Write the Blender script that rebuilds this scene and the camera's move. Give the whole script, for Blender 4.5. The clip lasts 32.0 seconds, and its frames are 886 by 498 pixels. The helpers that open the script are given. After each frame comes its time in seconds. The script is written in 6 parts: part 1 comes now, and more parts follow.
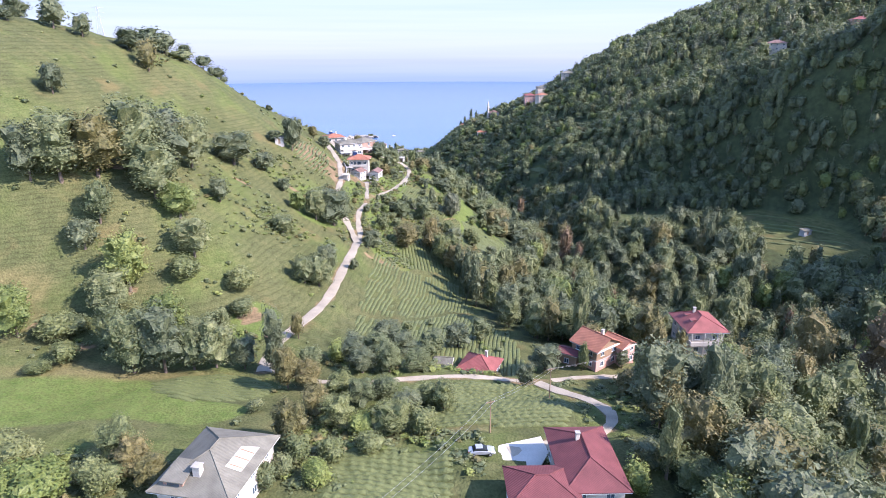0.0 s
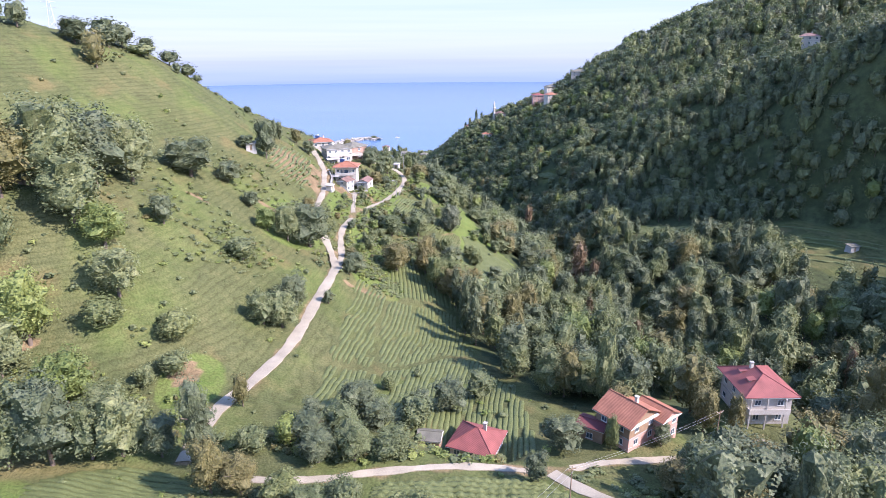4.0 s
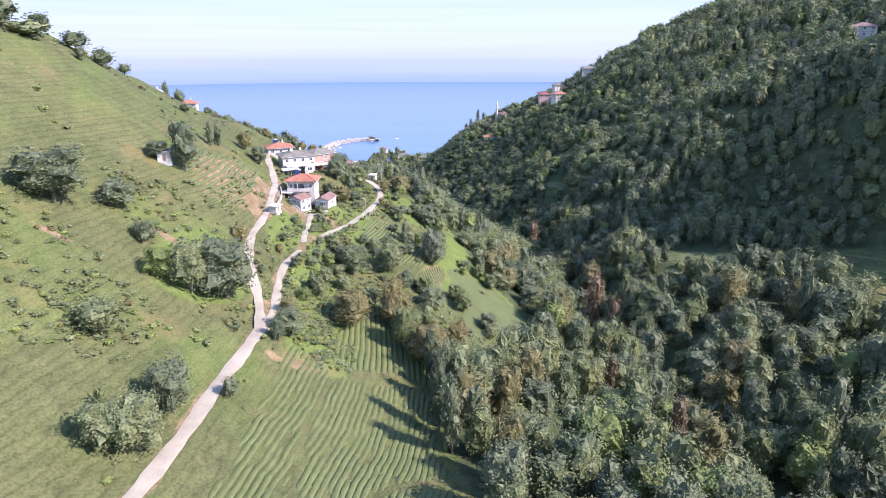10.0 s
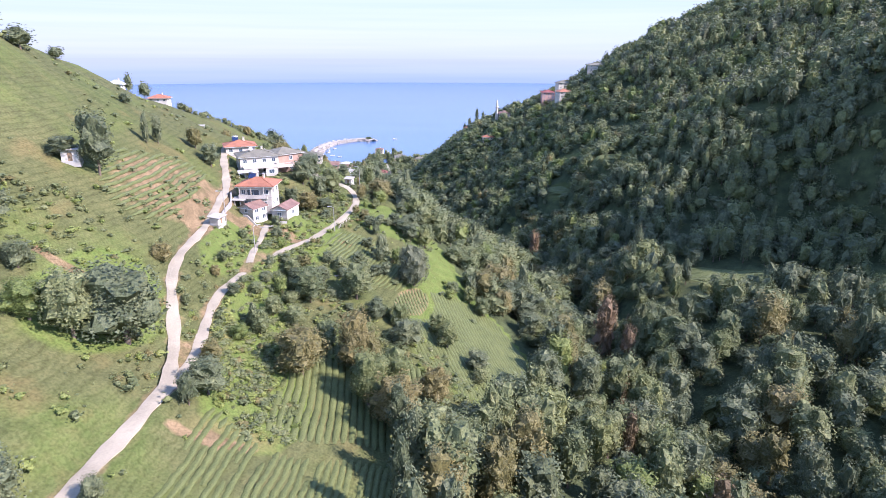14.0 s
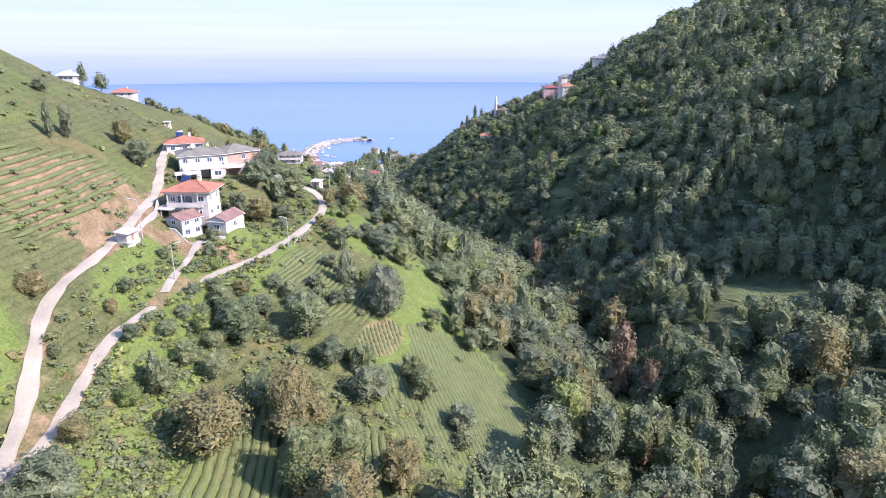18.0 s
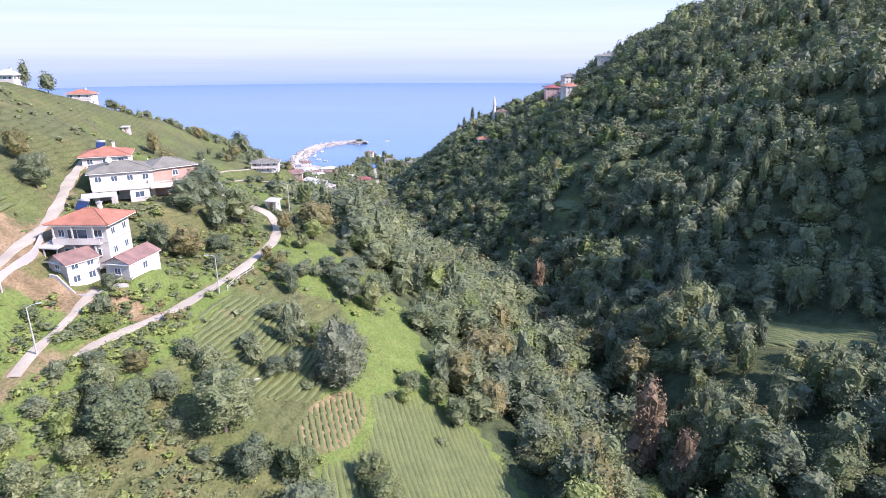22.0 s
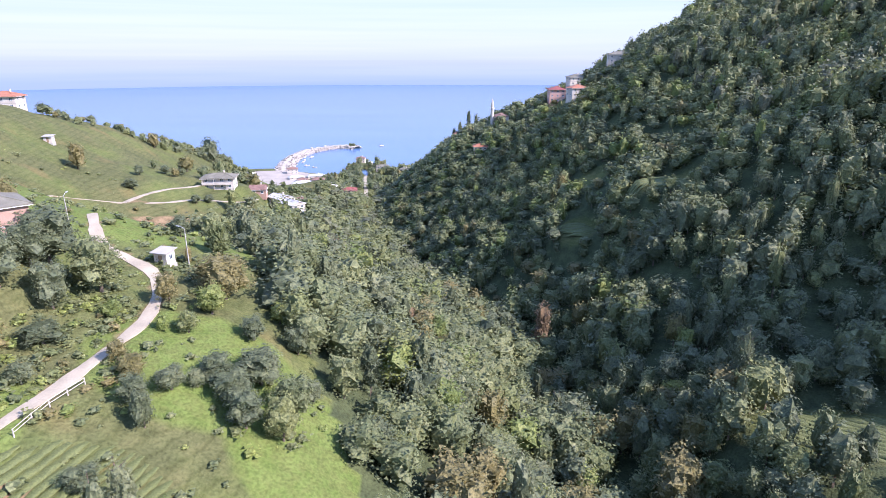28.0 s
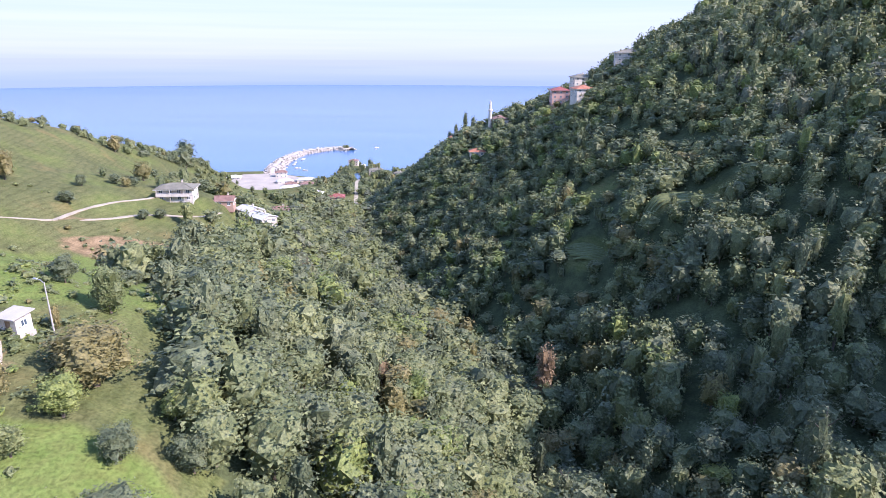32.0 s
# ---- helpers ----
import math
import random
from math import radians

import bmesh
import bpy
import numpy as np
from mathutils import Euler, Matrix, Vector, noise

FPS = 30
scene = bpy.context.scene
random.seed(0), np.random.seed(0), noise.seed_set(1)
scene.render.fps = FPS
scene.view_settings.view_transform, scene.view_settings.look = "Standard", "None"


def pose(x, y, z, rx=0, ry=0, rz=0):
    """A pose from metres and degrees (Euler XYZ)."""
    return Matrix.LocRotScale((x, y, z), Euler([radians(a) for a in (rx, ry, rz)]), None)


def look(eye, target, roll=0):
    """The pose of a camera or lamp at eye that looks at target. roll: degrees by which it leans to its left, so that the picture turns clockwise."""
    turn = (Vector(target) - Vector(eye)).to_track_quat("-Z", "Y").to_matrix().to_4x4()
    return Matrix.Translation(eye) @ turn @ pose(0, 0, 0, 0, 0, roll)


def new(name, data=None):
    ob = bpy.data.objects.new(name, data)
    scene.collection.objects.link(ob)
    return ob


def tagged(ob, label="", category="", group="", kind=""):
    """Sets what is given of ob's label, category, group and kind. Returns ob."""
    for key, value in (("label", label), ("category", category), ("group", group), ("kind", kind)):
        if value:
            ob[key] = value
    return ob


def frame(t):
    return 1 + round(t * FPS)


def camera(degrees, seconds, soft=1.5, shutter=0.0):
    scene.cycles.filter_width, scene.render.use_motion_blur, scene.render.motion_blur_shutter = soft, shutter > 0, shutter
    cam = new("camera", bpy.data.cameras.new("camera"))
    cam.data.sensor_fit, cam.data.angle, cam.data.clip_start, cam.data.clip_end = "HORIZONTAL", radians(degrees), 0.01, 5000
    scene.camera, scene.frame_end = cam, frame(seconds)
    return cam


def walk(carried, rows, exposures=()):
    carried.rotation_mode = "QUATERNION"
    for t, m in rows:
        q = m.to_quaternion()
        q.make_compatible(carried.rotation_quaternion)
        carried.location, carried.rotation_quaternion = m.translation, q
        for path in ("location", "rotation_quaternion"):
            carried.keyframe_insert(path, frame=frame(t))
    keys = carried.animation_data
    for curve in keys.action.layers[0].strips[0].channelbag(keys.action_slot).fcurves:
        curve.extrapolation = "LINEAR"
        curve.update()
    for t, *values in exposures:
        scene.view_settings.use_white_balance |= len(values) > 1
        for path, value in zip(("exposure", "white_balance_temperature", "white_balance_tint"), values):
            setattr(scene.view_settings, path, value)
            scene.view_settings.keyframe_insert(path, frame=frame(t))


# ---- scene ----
import functools

cam = camera(72.97, 32.0, 0.85)
def aim(x, y, z, yaw, pitch, roll):
    """The camera at a place, from its heading to the left of +y, its pitch and its roll in degrees."""
    a, b = radians(yaw), radians(pitch)
    way = Vector((-math.sin(a) * math.cos(b), math.cos(a) * math.cos(b), math.sin(b)))
    return look((x, y, z), Vector((x, y, z)) + way, roll)


PATH = [
    (0, aim(0.00, -0.00, 152.25, -1.359, -18.259, -0.099)),
    (1, aim(1.04, 7.93, 151.70, -1.146, -18.263, -0.144)),
    (2, aim(2.16, 16.14, 151.03, -0.943, -18.249, -0.214)),
    (3, aim(3.46, 24.84, 150.15, -0.760, -18.211, -0.315)),
    (4, aim(4.92, 33.92, 149.18, -0.599, -18.171, -0.382)),
    (5, aim(6.50, 43.20, 148.21, -0.464, -18.156, -0.353)),
    (6, aim(8.07, 52.48, 147.27, -0.359, -18.162, -0.254)),
    (7, aim(9.51, 61.62, 146.35, -0.283, -18.175, -0.137)),
    (8, aim(10.91, 70.74, 145.52, -0.214, -18.182, -0.068)),
    (9, aim(12.35, 79.95, 144.80, -0.137, -18.170, -0.082)),
    (10, aim(13.82, 89.04, 143.98, -0.071, -18.152, -0.070)),
    (11, aim(15.29, 97.83, 142.87, -0.037, -18.140, 0.065)),
    (12, aim(16.69, 106.31, 141.52, -0.011, -18.114, 0.222)),
    (13, aim(17.97, 114.56, 140.03, 0.034, -18.059, 0.287)),
    (14, aim(19.24, 122.62, 138.37, 0.090, -18.013, 0.271)),
    (15, aim(20.58, 130.55, 136.57, 0.143, -18.013, 0.219)),
    (16, aim(21.93, 138.61, 134.86, 0.191, -18.028, 0.176)),
    (17, aim(23.21, 147.00, 133.48, 0.233, -18.020, 0.167)),
    (18, aim(24.38, 155.64, 132.49, 0.260, -17.993, 0.150)),
    (19, aim(25.44, 164.36, 131.83, 0.269, -17.959, 0.087)),
    (20, aim(26.45, 172.97, 131.31, 0.274, -17.928, 0.012)),
    (21, aim(27.47, 181.30, 130.75, 0.293, -17.905, -0.028)),
    (22, aim(28.52, 189.32, 130.21, 0.321, -17.882, -0.026)),
    (23, aim(29.62, 197.10, 129.80, 0.351, -17.849, 0.012)),
    (24, aim(30.71, 204.86, 129.43, 0.384, -17.802, 0.052)),
    (25, aim(31.74, 212.79, 129.03, 0.420, -17.744, 0.064)),
    (26, aim(32.75, 220.82, 128.63, 0.446, -17.705, 0.052)),
    (27, aim(33.78, 228.83, 128.28, 0.453, -17.707, 0.034)),
    (28, aim(34.78, 236.86, 127.91, 0.457, -17.716, 0.029)),
    (29, aim(35.71, 244.97, 127.45, 0.471, -17.701, 0.057)),
    (30, aim(36.61, 253.04, 126.95, 0.474, -17.677, 0.124)),
    (31, aim(37.56, 260.96, 126.51, 0.445, -17.667, 0.230)),
    (32, aim(38.54, 268.80, 126.10, 0.394, -17.669, 0.358)),
]
walk(cam, PATH, [(0, 1.72, 5800, 29), (32, 1.72, 5750, 31)])


# ---- light ----
SUN_TURN, SUN_UP = radians(-20), radians(38.5)
world = bpy.data.worlds.new("sky")
scene.world = world
world.use_nodes = True
sky = world.node_tree.nodes.new("ShaderNodeTexSky")
sky.sky_type, sky.sun_disc, sky.sun_elevation, sky.sun_rotation = "NISHITA", False, SUN_UP, radians(90) - SUN_TURN
sky.air_density, sky.dust_density, sky.ozone_density = 1.3, 0.4, 3.5
back = world.node_tree.nodes["Background"]
back.inputs["Strength"].default_value = 0.15
world.node_tree.links.new(sky.outputs[0], back.inputs["Color"])
sun = new("sun", bpy.data.lights.new("sun", "SUN"))
sun.data.energy, sun.data.angle, sun.data.color = 4.0, radians(0.6), (1.0, 0.91, 0.76)
sun_way = Vector((math.cos(SUN_UP) * math.cos(SUN_TURN), math.cos(SUN_UP) * math.sin(SUN_TURN), math.sin(SUN_UP)))
sun.matrix_world = look(sun_way * 1000, (0, 0, 0))


# ---- materials ----
def material(name, rough=0.8, spec=0.3):
    m = bpy.data.materials.new(name)
    m.use_nodes = True
    n = m.node_tree.nodes
    b = n["Principled BSDF"]
    b.inputs["Roughness"].default_value = rough
    b.inputs["Specular IOR Level"].default_value = spec
    return m, n, m.node_tree.links, b


def add(n, kind, **values):
    node = n.new("ShaderNode" + kind)
    for key, v in values.items():
        node.inputs[key].default_value = v
    return node


def noisy(n, l, where, scale, detail=4.0):
    t = add(n, "TexNoise", Scale=scale, Detail=detail)
    l.new(where, t.inputs["Vector"])
    return t.outputs["Fac"]


def ramp(n, l, fac, *stops):
    r = n.new("ShaderNodeValToRGB")
    while len(r.color_ramp.elements) < len(stops):
        r.color_ramp.elements.new(0.5)
    for e, (at, c) in zip(r.color_ramp.elements, stops):
        e.position, e.color = at, (*c, 1)
    l.new(fac, r.inputs["Fac"])
    return r.outputs["Color"]


def mixed(n, l, fac, a, b, how="MIX"):
    m = n.new("ShaderNodeMix")
    m.data_type, m.blend_type = "RGBA", how
    for key, v in ((0, fac), (6, a), (7, b)):
        if isinstance(v, (int, float)):
            m.inputs[key].default_value = v
        elif isinstance(v, tuple):
            m.inputs[key].default_value = (*v, 1)
        else:
            l.new(v, m.inputs[key])
    return m.outputs[2]


def bumped(n, l, b, height, strength=0.4, distance=0.1):
    u = add(n, "Bump", Strength=strength, Distance=distance)
    l.new(height, u.inputs["Height"])
    l.new(u.outputs["Normal"], b.inputs["Normal"])


def plain(name, colour, rough=0.75, grain=2.0, vary=0.25, spec=0.3, bump=0.15, metal=0.0):
    """A surface of one colour with blotches, grain and a little relief."""
    m, n, l, b = material(name, rough, spec)
    at = n.new("ShaderNodeTexCoord").outputs["Object"]
    big, fine = noisy(n, l, at, grain * 0.25), noisy(n, l, at, grain * 4, 8)
    dark = tuple(c * (1 - vary) for c in colour)
    light = tuple(min(1, c * (1 + vary * 0.5)) for c in colour)
    c = mixed(n, l, 0.35, ramp(n, l, big, (0.3, dark), (0.7, light)), ramp(n, l, fine, (0.3, dark), (0.7, light)))
    l.new(c, b.inputs["Base Color"])
    b.inputs["Metallic"].default_value = metal
    if bump:
        bumped(n, l, b, fine, bump, 0.02)
    return m


def leafy(name, tones, sheen=0.3):
    """Leaves: tones from shade to light, mottled in clumps and twigs with the shade of gaps painted in, shifted for
    each plant; light passes through them.
    """
    m, n, l, b = material(name, 0.6, sheen)
    geo, info, tone = n.new("ShaderNodeNewGeometry"), n.new("ShaderNodeObjectInfo"), n.new("ShaderNodeAttribute")
    tone.attribute_name = "tone"
    at = geo.outputs["Position"]
    k = len(tones) - 1
    fine, twig = noisy(n, l, at, 3.0, 3), noisy(n, l, at, 0.5, 2)
    leaf = mixed(n, l, 0.3, twig, geo.outputs["Random Per Island"])
    c = ramp(n, l, leaf, *[(0.22 + 0.56 * i / k, t) for i, t in enumerate(tones)])
    # The fine mottle paints bluish dark gaps and warm lit sprays into the colour.
    c = mixed(n, l, 1.0, c, ramp(n, l, fine, (0.38, (0.72, 0.74, 0.75)), (0.5, (1, 1, 1)), (0.62, (1.2, 1.19, 1.1))), "MULTIPLY")
    h = add(n, "HueSaturation", Saturation=0.95)
    both = add(n, "Math")
    both.operation = "ADD"
    l.new(info.outputs["Random"], both.inputs[0])
    l.new(tone.outputs["Fac"], both.inputs[1])
    turn = add(n, "Math")
    turn.operation = "FRACT"
    l.new(both.outputs[0], turn.inputs[0])
    shift = add(n, "MapRange")
    shift.inputs["To Min"].default_value, shift.inputs["To Max"].default_value = 0.82, 1.18
    l.new(turn.outputs[0], shift.inputs["Value"])
    l.new(shift.outputs["Result"], h.inputs["Value"])
    hue = add(n, "MapRange")
    hue.inputs["To Min"].default_value, hue.inputs["To Max"].default_value = 0.508, 0.487
    l.new(turn.outputs[0], hue.inputs["Value"])
    l.new(hue.outputs["Result"], h.inputs["Hue"])
    l.new(c, h.inputs["Color"])
    l.new(h.outputs["Color"], b.inputs["Base Color"])
    bumped(n, l, b, fine, 0.6, 0.25)
    t = n.new("ShaderNodeBsdfTranslucent")
    l.new(h.outputs["Color"], t.inputs["Color"])
    mix = add(n, "MixShader", Fac=0.3)
    l.new(b.outputs[0], mix.inputs[1])
    l.new(t.outputs[0], mix.inputs[2])
    l.new(mix.outputs[0], n["Material Output"].inputs["Surface"])
    return m


LEAF = {
    "broad": leafy("broadleaf_foliage", [(0.072, 0.092, 0.037), (0.125, 0.147, 0.059), (0.185, 0.200, 0.087)]),
    "dark": leafy("dark_foliage", [(0.060, 0.079, 0.040), (0.104, 0.124, 0.061), (0.154, 0.173, 0.085)]),
    "fresh": leafy("fresh_foliage", [(0.093, 0.125, 0.030), (0.137, 0.173, 0.041), (0.189, 0.216, 0.059)]),
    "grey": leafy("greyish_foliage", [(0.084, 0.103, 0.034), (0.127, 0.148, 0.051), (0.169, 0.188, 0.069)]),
    "brown": leafy("brown_foliage", [(0.106, 0.100, 0.033), (0.149, 0.134, 0.046), (0.191, 0.168, 0.062)]),
    "rust": leafy("rust_foliage", [(0.118, 0.084, 0.043), (0.161, 0.113, 0.058), (0.200, 0.144, 0.074)]),
    "vivid": leafy("yellow_green_foliage", [(0.116, 0.151, 0.031), (0.164, 0.202, 0.045), (0.223, 0.244, 0.067)]),
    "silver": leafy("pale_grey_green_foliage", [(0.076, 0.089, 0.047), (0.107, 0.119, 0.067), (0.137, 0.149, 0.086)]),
}


def hedge_material():
    m, n, l, b = material("tea_bushes", 0.7, 0.3)
    at = n.new("ShaderNodeTexCoord").outputs["Object"]
    mid, fine = noisy(n, l, at, 0.5, 4), noisy(n, l, at, 5.0, 6)
    c = ramp(n, l, mid, (0.3, (0.064, 0.078, 0.024)), (0.7, (0.108, 0.122, 0.038)))
    c = mixed(n, l, 0.45, c, ramp(n, l, fine, (0.35, (0.035, 0.045, 0.015)), (0.65, (0.125, 0.142, 0.045))))
    l.new(c, b.inputs["Base Color"])
    bumped(n, l, b, fine, 0.9, 0.15)
    return m


TEA = hedge_material()
BARK = plain("bark", (0.13, 0.1, 0.075), 0.9, 3.0, 0.4)
ROAD = plain("pale_concrete_road", (0.29, 0.252, 0.186), 0.9, 1.0, 0.34)
SOIL = plain("bare_soil", (0.27, 0.19, 0.13), 0.95, 1.5, 0.3)
WHITE = plain("white_render", (0.42, 0.38, 0.33), 0.85, 1.0, 0.36)
CREAM = plain("cream_render", (0.5, 0.44, 0.36), 0.85, 1.2, 0.2)
PINK = plain("pink_render", (0.45, 0.26, 0.21), 0.85, 1.2, 0.2)
BRICKRED = plain("red_clay_block", (0.29, 0.19, 0.145), 0.9, 2.0, 0.25)
CONCRETE = plain("grey_concrete", (0.3, 0.285, 0.26), 0.9, 1.5, 0.2)
TIMBER = plain("weathered_timber", (0.24, 0.16, 0.1), 0.85, 3.0, 0.3)
FRAME = plain("white_window_frame", (0.5, 0.5, 0.48), 0.5, 2.0, 0.05, bump=0)
STEEL = plain("galvanised_steel", (0.5, 0.5, 0.5), 0.45, 3.0, 0.15, metal=0.7)
ROCK = plain("pale_breakwater_rock", (0.33, 0.3, 0.26), 0.9, 0.8, 0.3)


def glassy(name, colour):
    m, n, l, b = material(name, 0.08, 0.6)
    b.inputs["Base Color"].default_value = (*colour, 1)
    return m


PANE = glassy("window_glass", (0.05, 0.07, 0.09))


def roofing(name, colour, vary=0.25):
    """Clay tiles or sheet: courses down the slope with a fine wave, and weathered patches."""
    m, n, l, b = material(name, 0.75, 0.3)
    at = n.new("ShaderNodeTexCoord").outputs["Object"]
    w = add(n, "TexWave", Scale=1.6, Distortion=0.6, Detail=1.0)
    w.wave_type, w.bands_direction = "BANDS", "DIAGONAL"
    l.new(at, w.inputs["Vector"])
    big = noisy(n, l, at, 0.5)
    dark, light = tuple(c * (1 - vary) for c in colour), tuple(min(1, c * (1 + vary)) for c in colour)
    c = ramp(n, l, big, (0.3, dark), (0.7, light))
    c = mixed(n, l, 0.2, c, ramp(n, l, noisy(n, l, at, 7, 6), (0.35, tuple(x * 0.55 for x in colour)), (0.65, light)))
    l.new(c, b.inputs["Base Color"])
    bumped(n, l, b, w.outputs["Fac"], 0.5, 0.05)
    return m


ROOF = {
    "orange": roofing("orange_roof_tiles", (0.25, 0.103, 0.06)),
    "red": roofing("red_roof_sheet", (0.185, 0.058, 0.05)),
    "crimson": roofing("crimson_roof_sheet", (0.118, 0.036, 0.035), 0.22),
    "old": roofing("faded_clay_roof_tiles", (0.15, 0.09, 0.072), 0.4),
    "grey": roofing("grey_roof_sheet", (0.13, 0.122, 0.092), 0.28),
    "pale": roofing("pale_metal_roof_sheet", (0.36, 0.36, 0.36), 0.15),
}


# ---- building helpers ----
def mesh_of(name, verts, faces, mats, index=None, smooth=False):
    """A mesh from arrays of vertices and of faces that all have the same number of corners."""
    verts, faces = np.asarray(verts, np.float32), np.asarray(faces, np.int32)
    me = bpy.data.meshes.new(name)
    k = faces.shape[1]
    me.vertices.add(len(verts))
    me.vertices.foreach_set("co", verts.ravel())
    me.loops.add(faces.size)
    me.loops.foreach_set("vertex_index", faces.ravel())
    me.polygons.add(len(faces))
    me.polygons.foreach_set("loop_start", np.arange(0, faces.size, k, dtype=np.int32))
    for m in mats if isinstance(mats, (list, tuple)) else [mats]:
        me.materials.append(m)
    if index is not None:
        me.polygons.foreach_set("material_index", np.asarray(index, np.int32))
    me.polygons.foreach_set("use_smooth", np.full(len(faces), smooth))
    me.update(calc_edges=True)
    return me


def solid(name, me, parent=None, label=""):
    ob = new(name, me)
    if parent is not None:
        ob.parent = parent
    return tagged(ob, label)


def part(name, bm, mat, parent, label=""):
    """Links a bmesh as one mesh object under a thing or under a part."""
    me = bpy.data.meshes.new(name)
    bm.normal_update()
    bm.to_mesh(me)
    bm.free()
    me.materials.append(mat)
    return solid(name, me, parent, label)


def box(*blocks, bevel=0.0):
    """A bmesh of one or more blocks (x0, y0, z0, x1, y1, z1), their edges rounded."""
    bm = bmesh.new()
    for x0, y0, z0, x1, y1, z1 in blocks:
        m = Matrix.LocRotScale(((x0 + x1) / 2, (y0 + y1) / 2, (z0 + z1) / 2), None, (x1 - x0, y1 - y0, z1 - z0))
        bmesh.ops.create_cube(bm, size=1, matrix=m)
    if bevel:
        bmesh.ops.bevel(bm, geom=bm.edges[:], offset=bevel, segments=1, affect="EDGES")
    return bm


def slab(points, thick):
    """A bmesh of a flat polygon with thickness below it."""
    bm = bmesh.new()
    top = [bm.verts.new(p) for p in points]
    low = [bm.verts.new((p[0], p[1], p[2] - thick)) for p in points]
    bm.faces.new(top)
    bm.faces.new(low[::-1])
    for i in range(len(top)):
        j = (i + 1) % len(top)
        bm.faces.new((top[j], top[i], low[i], low[j]))
    bmesh.ops.recalc_face_normals(bm, faces=bm.faces[:])
    return bm


def tube(points, radii, sides=6):
    """Vertices and quads of a bent tapered tube."""
    p, verts, faces = np.asarray(points, float), [], []
    for i in range(len(p)):
        d = p[min(i + 1, len(p) - 1)] - p[max(i - 1, 0)]
        d = d / (np.linalg.norm(d) + 1e-9)
        a = np.cross(d, (0.3, 1, 0.1))
        a /= np.linalg.norm(a) + 1e-9
        b = np.cross(d, a)
        for k in range(sides):
            t = 2 * math.pi * k / sides
            verts.append(p[i] + radii[i] * (math.cos(t) * a + math.sin(t) * b))
    for i in range(len(p) - 1):
        for k in range(sides):
            q = (k + 1) % sides
            faces.append((i * sides + k, i * sides + q, (i + 1) * sides + q, (i + 1) * sides + k))
    return np.array(verts), np.array(faces)


def joined(pieces):
    verts, faces, n = [], [], 0
    for v, f in pieces:
        verts.append(v)
        faces.append(np.asarray(f) + n)
        n += len(v)
    return np.concatenate(verts), np.concatenate(faces)


# ---- the land ----
SECTIONS = []


def section(y, *knots):
    """One cross-section of the valley: at y, twelve (x, z) knots from the far west side over crest, road and stream to the far east side."""
    SECTIONS.append((y, knots))


section(-120, (-420, 210), (-230, 135), (-110, 100), (-40, 94), (10, 93), (65, 86), (130, 62), (155, 66), (225, 84), (310, 118), (430, 195), (760, 320))
section(60, (-420, 200), (-220, 140), (-105, 97), (-40, 92), (10, 91.5), (62, 84), (125, 58), (150, 62), (220, 78), (300, 115), (420, 190), (760, 320))
# Unseen eastern knots at y 115, 165 and 300: raised to shade the valley.
section(115, (-420, 195), (-205, 150), (-108, 92), (-45, 87.3), (12, 83), (70, 79), (118, 53), (140, 56), (208, 68), (290, 150), (420, 230), (760, 330))
section(165, (-420, 190), (-190, 166), (-80, 117), (-31, 86), (3, 74), (60, 69), (105, 47), (124, 51), (198, 64), (280, 185), (400, 255), (760, 335))
section(215, (-420, 180), (-158, 165), (-80, 121), (-28, 86), (4, 71), (45, 57), (92, 43), (112, 48), (194, 62), (262, 115), (330, 168), (760, 330))
section(265, (-420, 170), (-132, 158), (-62, 116), (-32, 94), (9, 74.5), (45, 56), (82, 41), (100, 48), (196, 64), (266, 112), (340, 178), (760, 335))
section(300, (-420, 160), (-124, 151), (-76, 122), (-38, 98), (3, 84), (40, 60), (76, 40), (95, 52), (196, 67), (238, 165), (292, 246), (760, 335))
section(345, (-420, 150), (-128, 138), (-88, 121), (-38, 99), (-5, 89), (32, 62), (70, 39), (92, 58), (168, 67), (216, 146), (300, 172), (760, 335))
section(420, (-420, 119), (-150, 124), (-100, 94), (-62, 74), (-28, 69), (14, 52), (60, 36), (84, 52), (121, 85), (230, 146), (330, 178), (760, 340))
section(490, (-420, 100), (-156, 110), (-105, 86), (-62, 75.5), (-34, 60), (0, 38), (28, 26), (49, 39), (98, 75), (170, 115), (300, 185), (760, 340))
section(600, (-420, 70), (-142, 80), (-98, 56), (-60, 38), (-36, 27), (-12, 20), (0, 17), (22, 31), (66, 63), (118, 105), (260, 180), (760, 330))
section(710, (-420, 40), (-134, 47), (-100, 31), (-66, 28), (-42, 24), (-28, 15), (-24, 13), (-2, 31), (46, 68), (122, 104), (225, 158), (760, 320))
section(780, (-420, 20), (-136, 24), (-105, 17), (-70, 18), (-46, 16), (-33, 10), (-24, 8), (2, 26), (48, 60), (122, 78), (225, 110), (760, 220))
section(880, (-420, 2), (-165, 4), (-118, 5), (-80, 5), (-52, 5), (-38, 4), (-28, 3), (2, 6), (48, 12), (122, 16), (225, 24), (760, 40))
section(940, (-420, -6), (-170, 1), (-120, -2), (-80, -3), (-52, -4), (-38, -4), (-28, -4), (2, -4), (48, -4), (122, -4), (225, -4), (760, -6))
section(1100, (-420, -12), (-165, -12), (-120, -12), (-80, -12), (-52, -12), (-38, -12), (-28, -12), (2, -12), (48, -12), (122, -12), (225, -12), (760, -12))


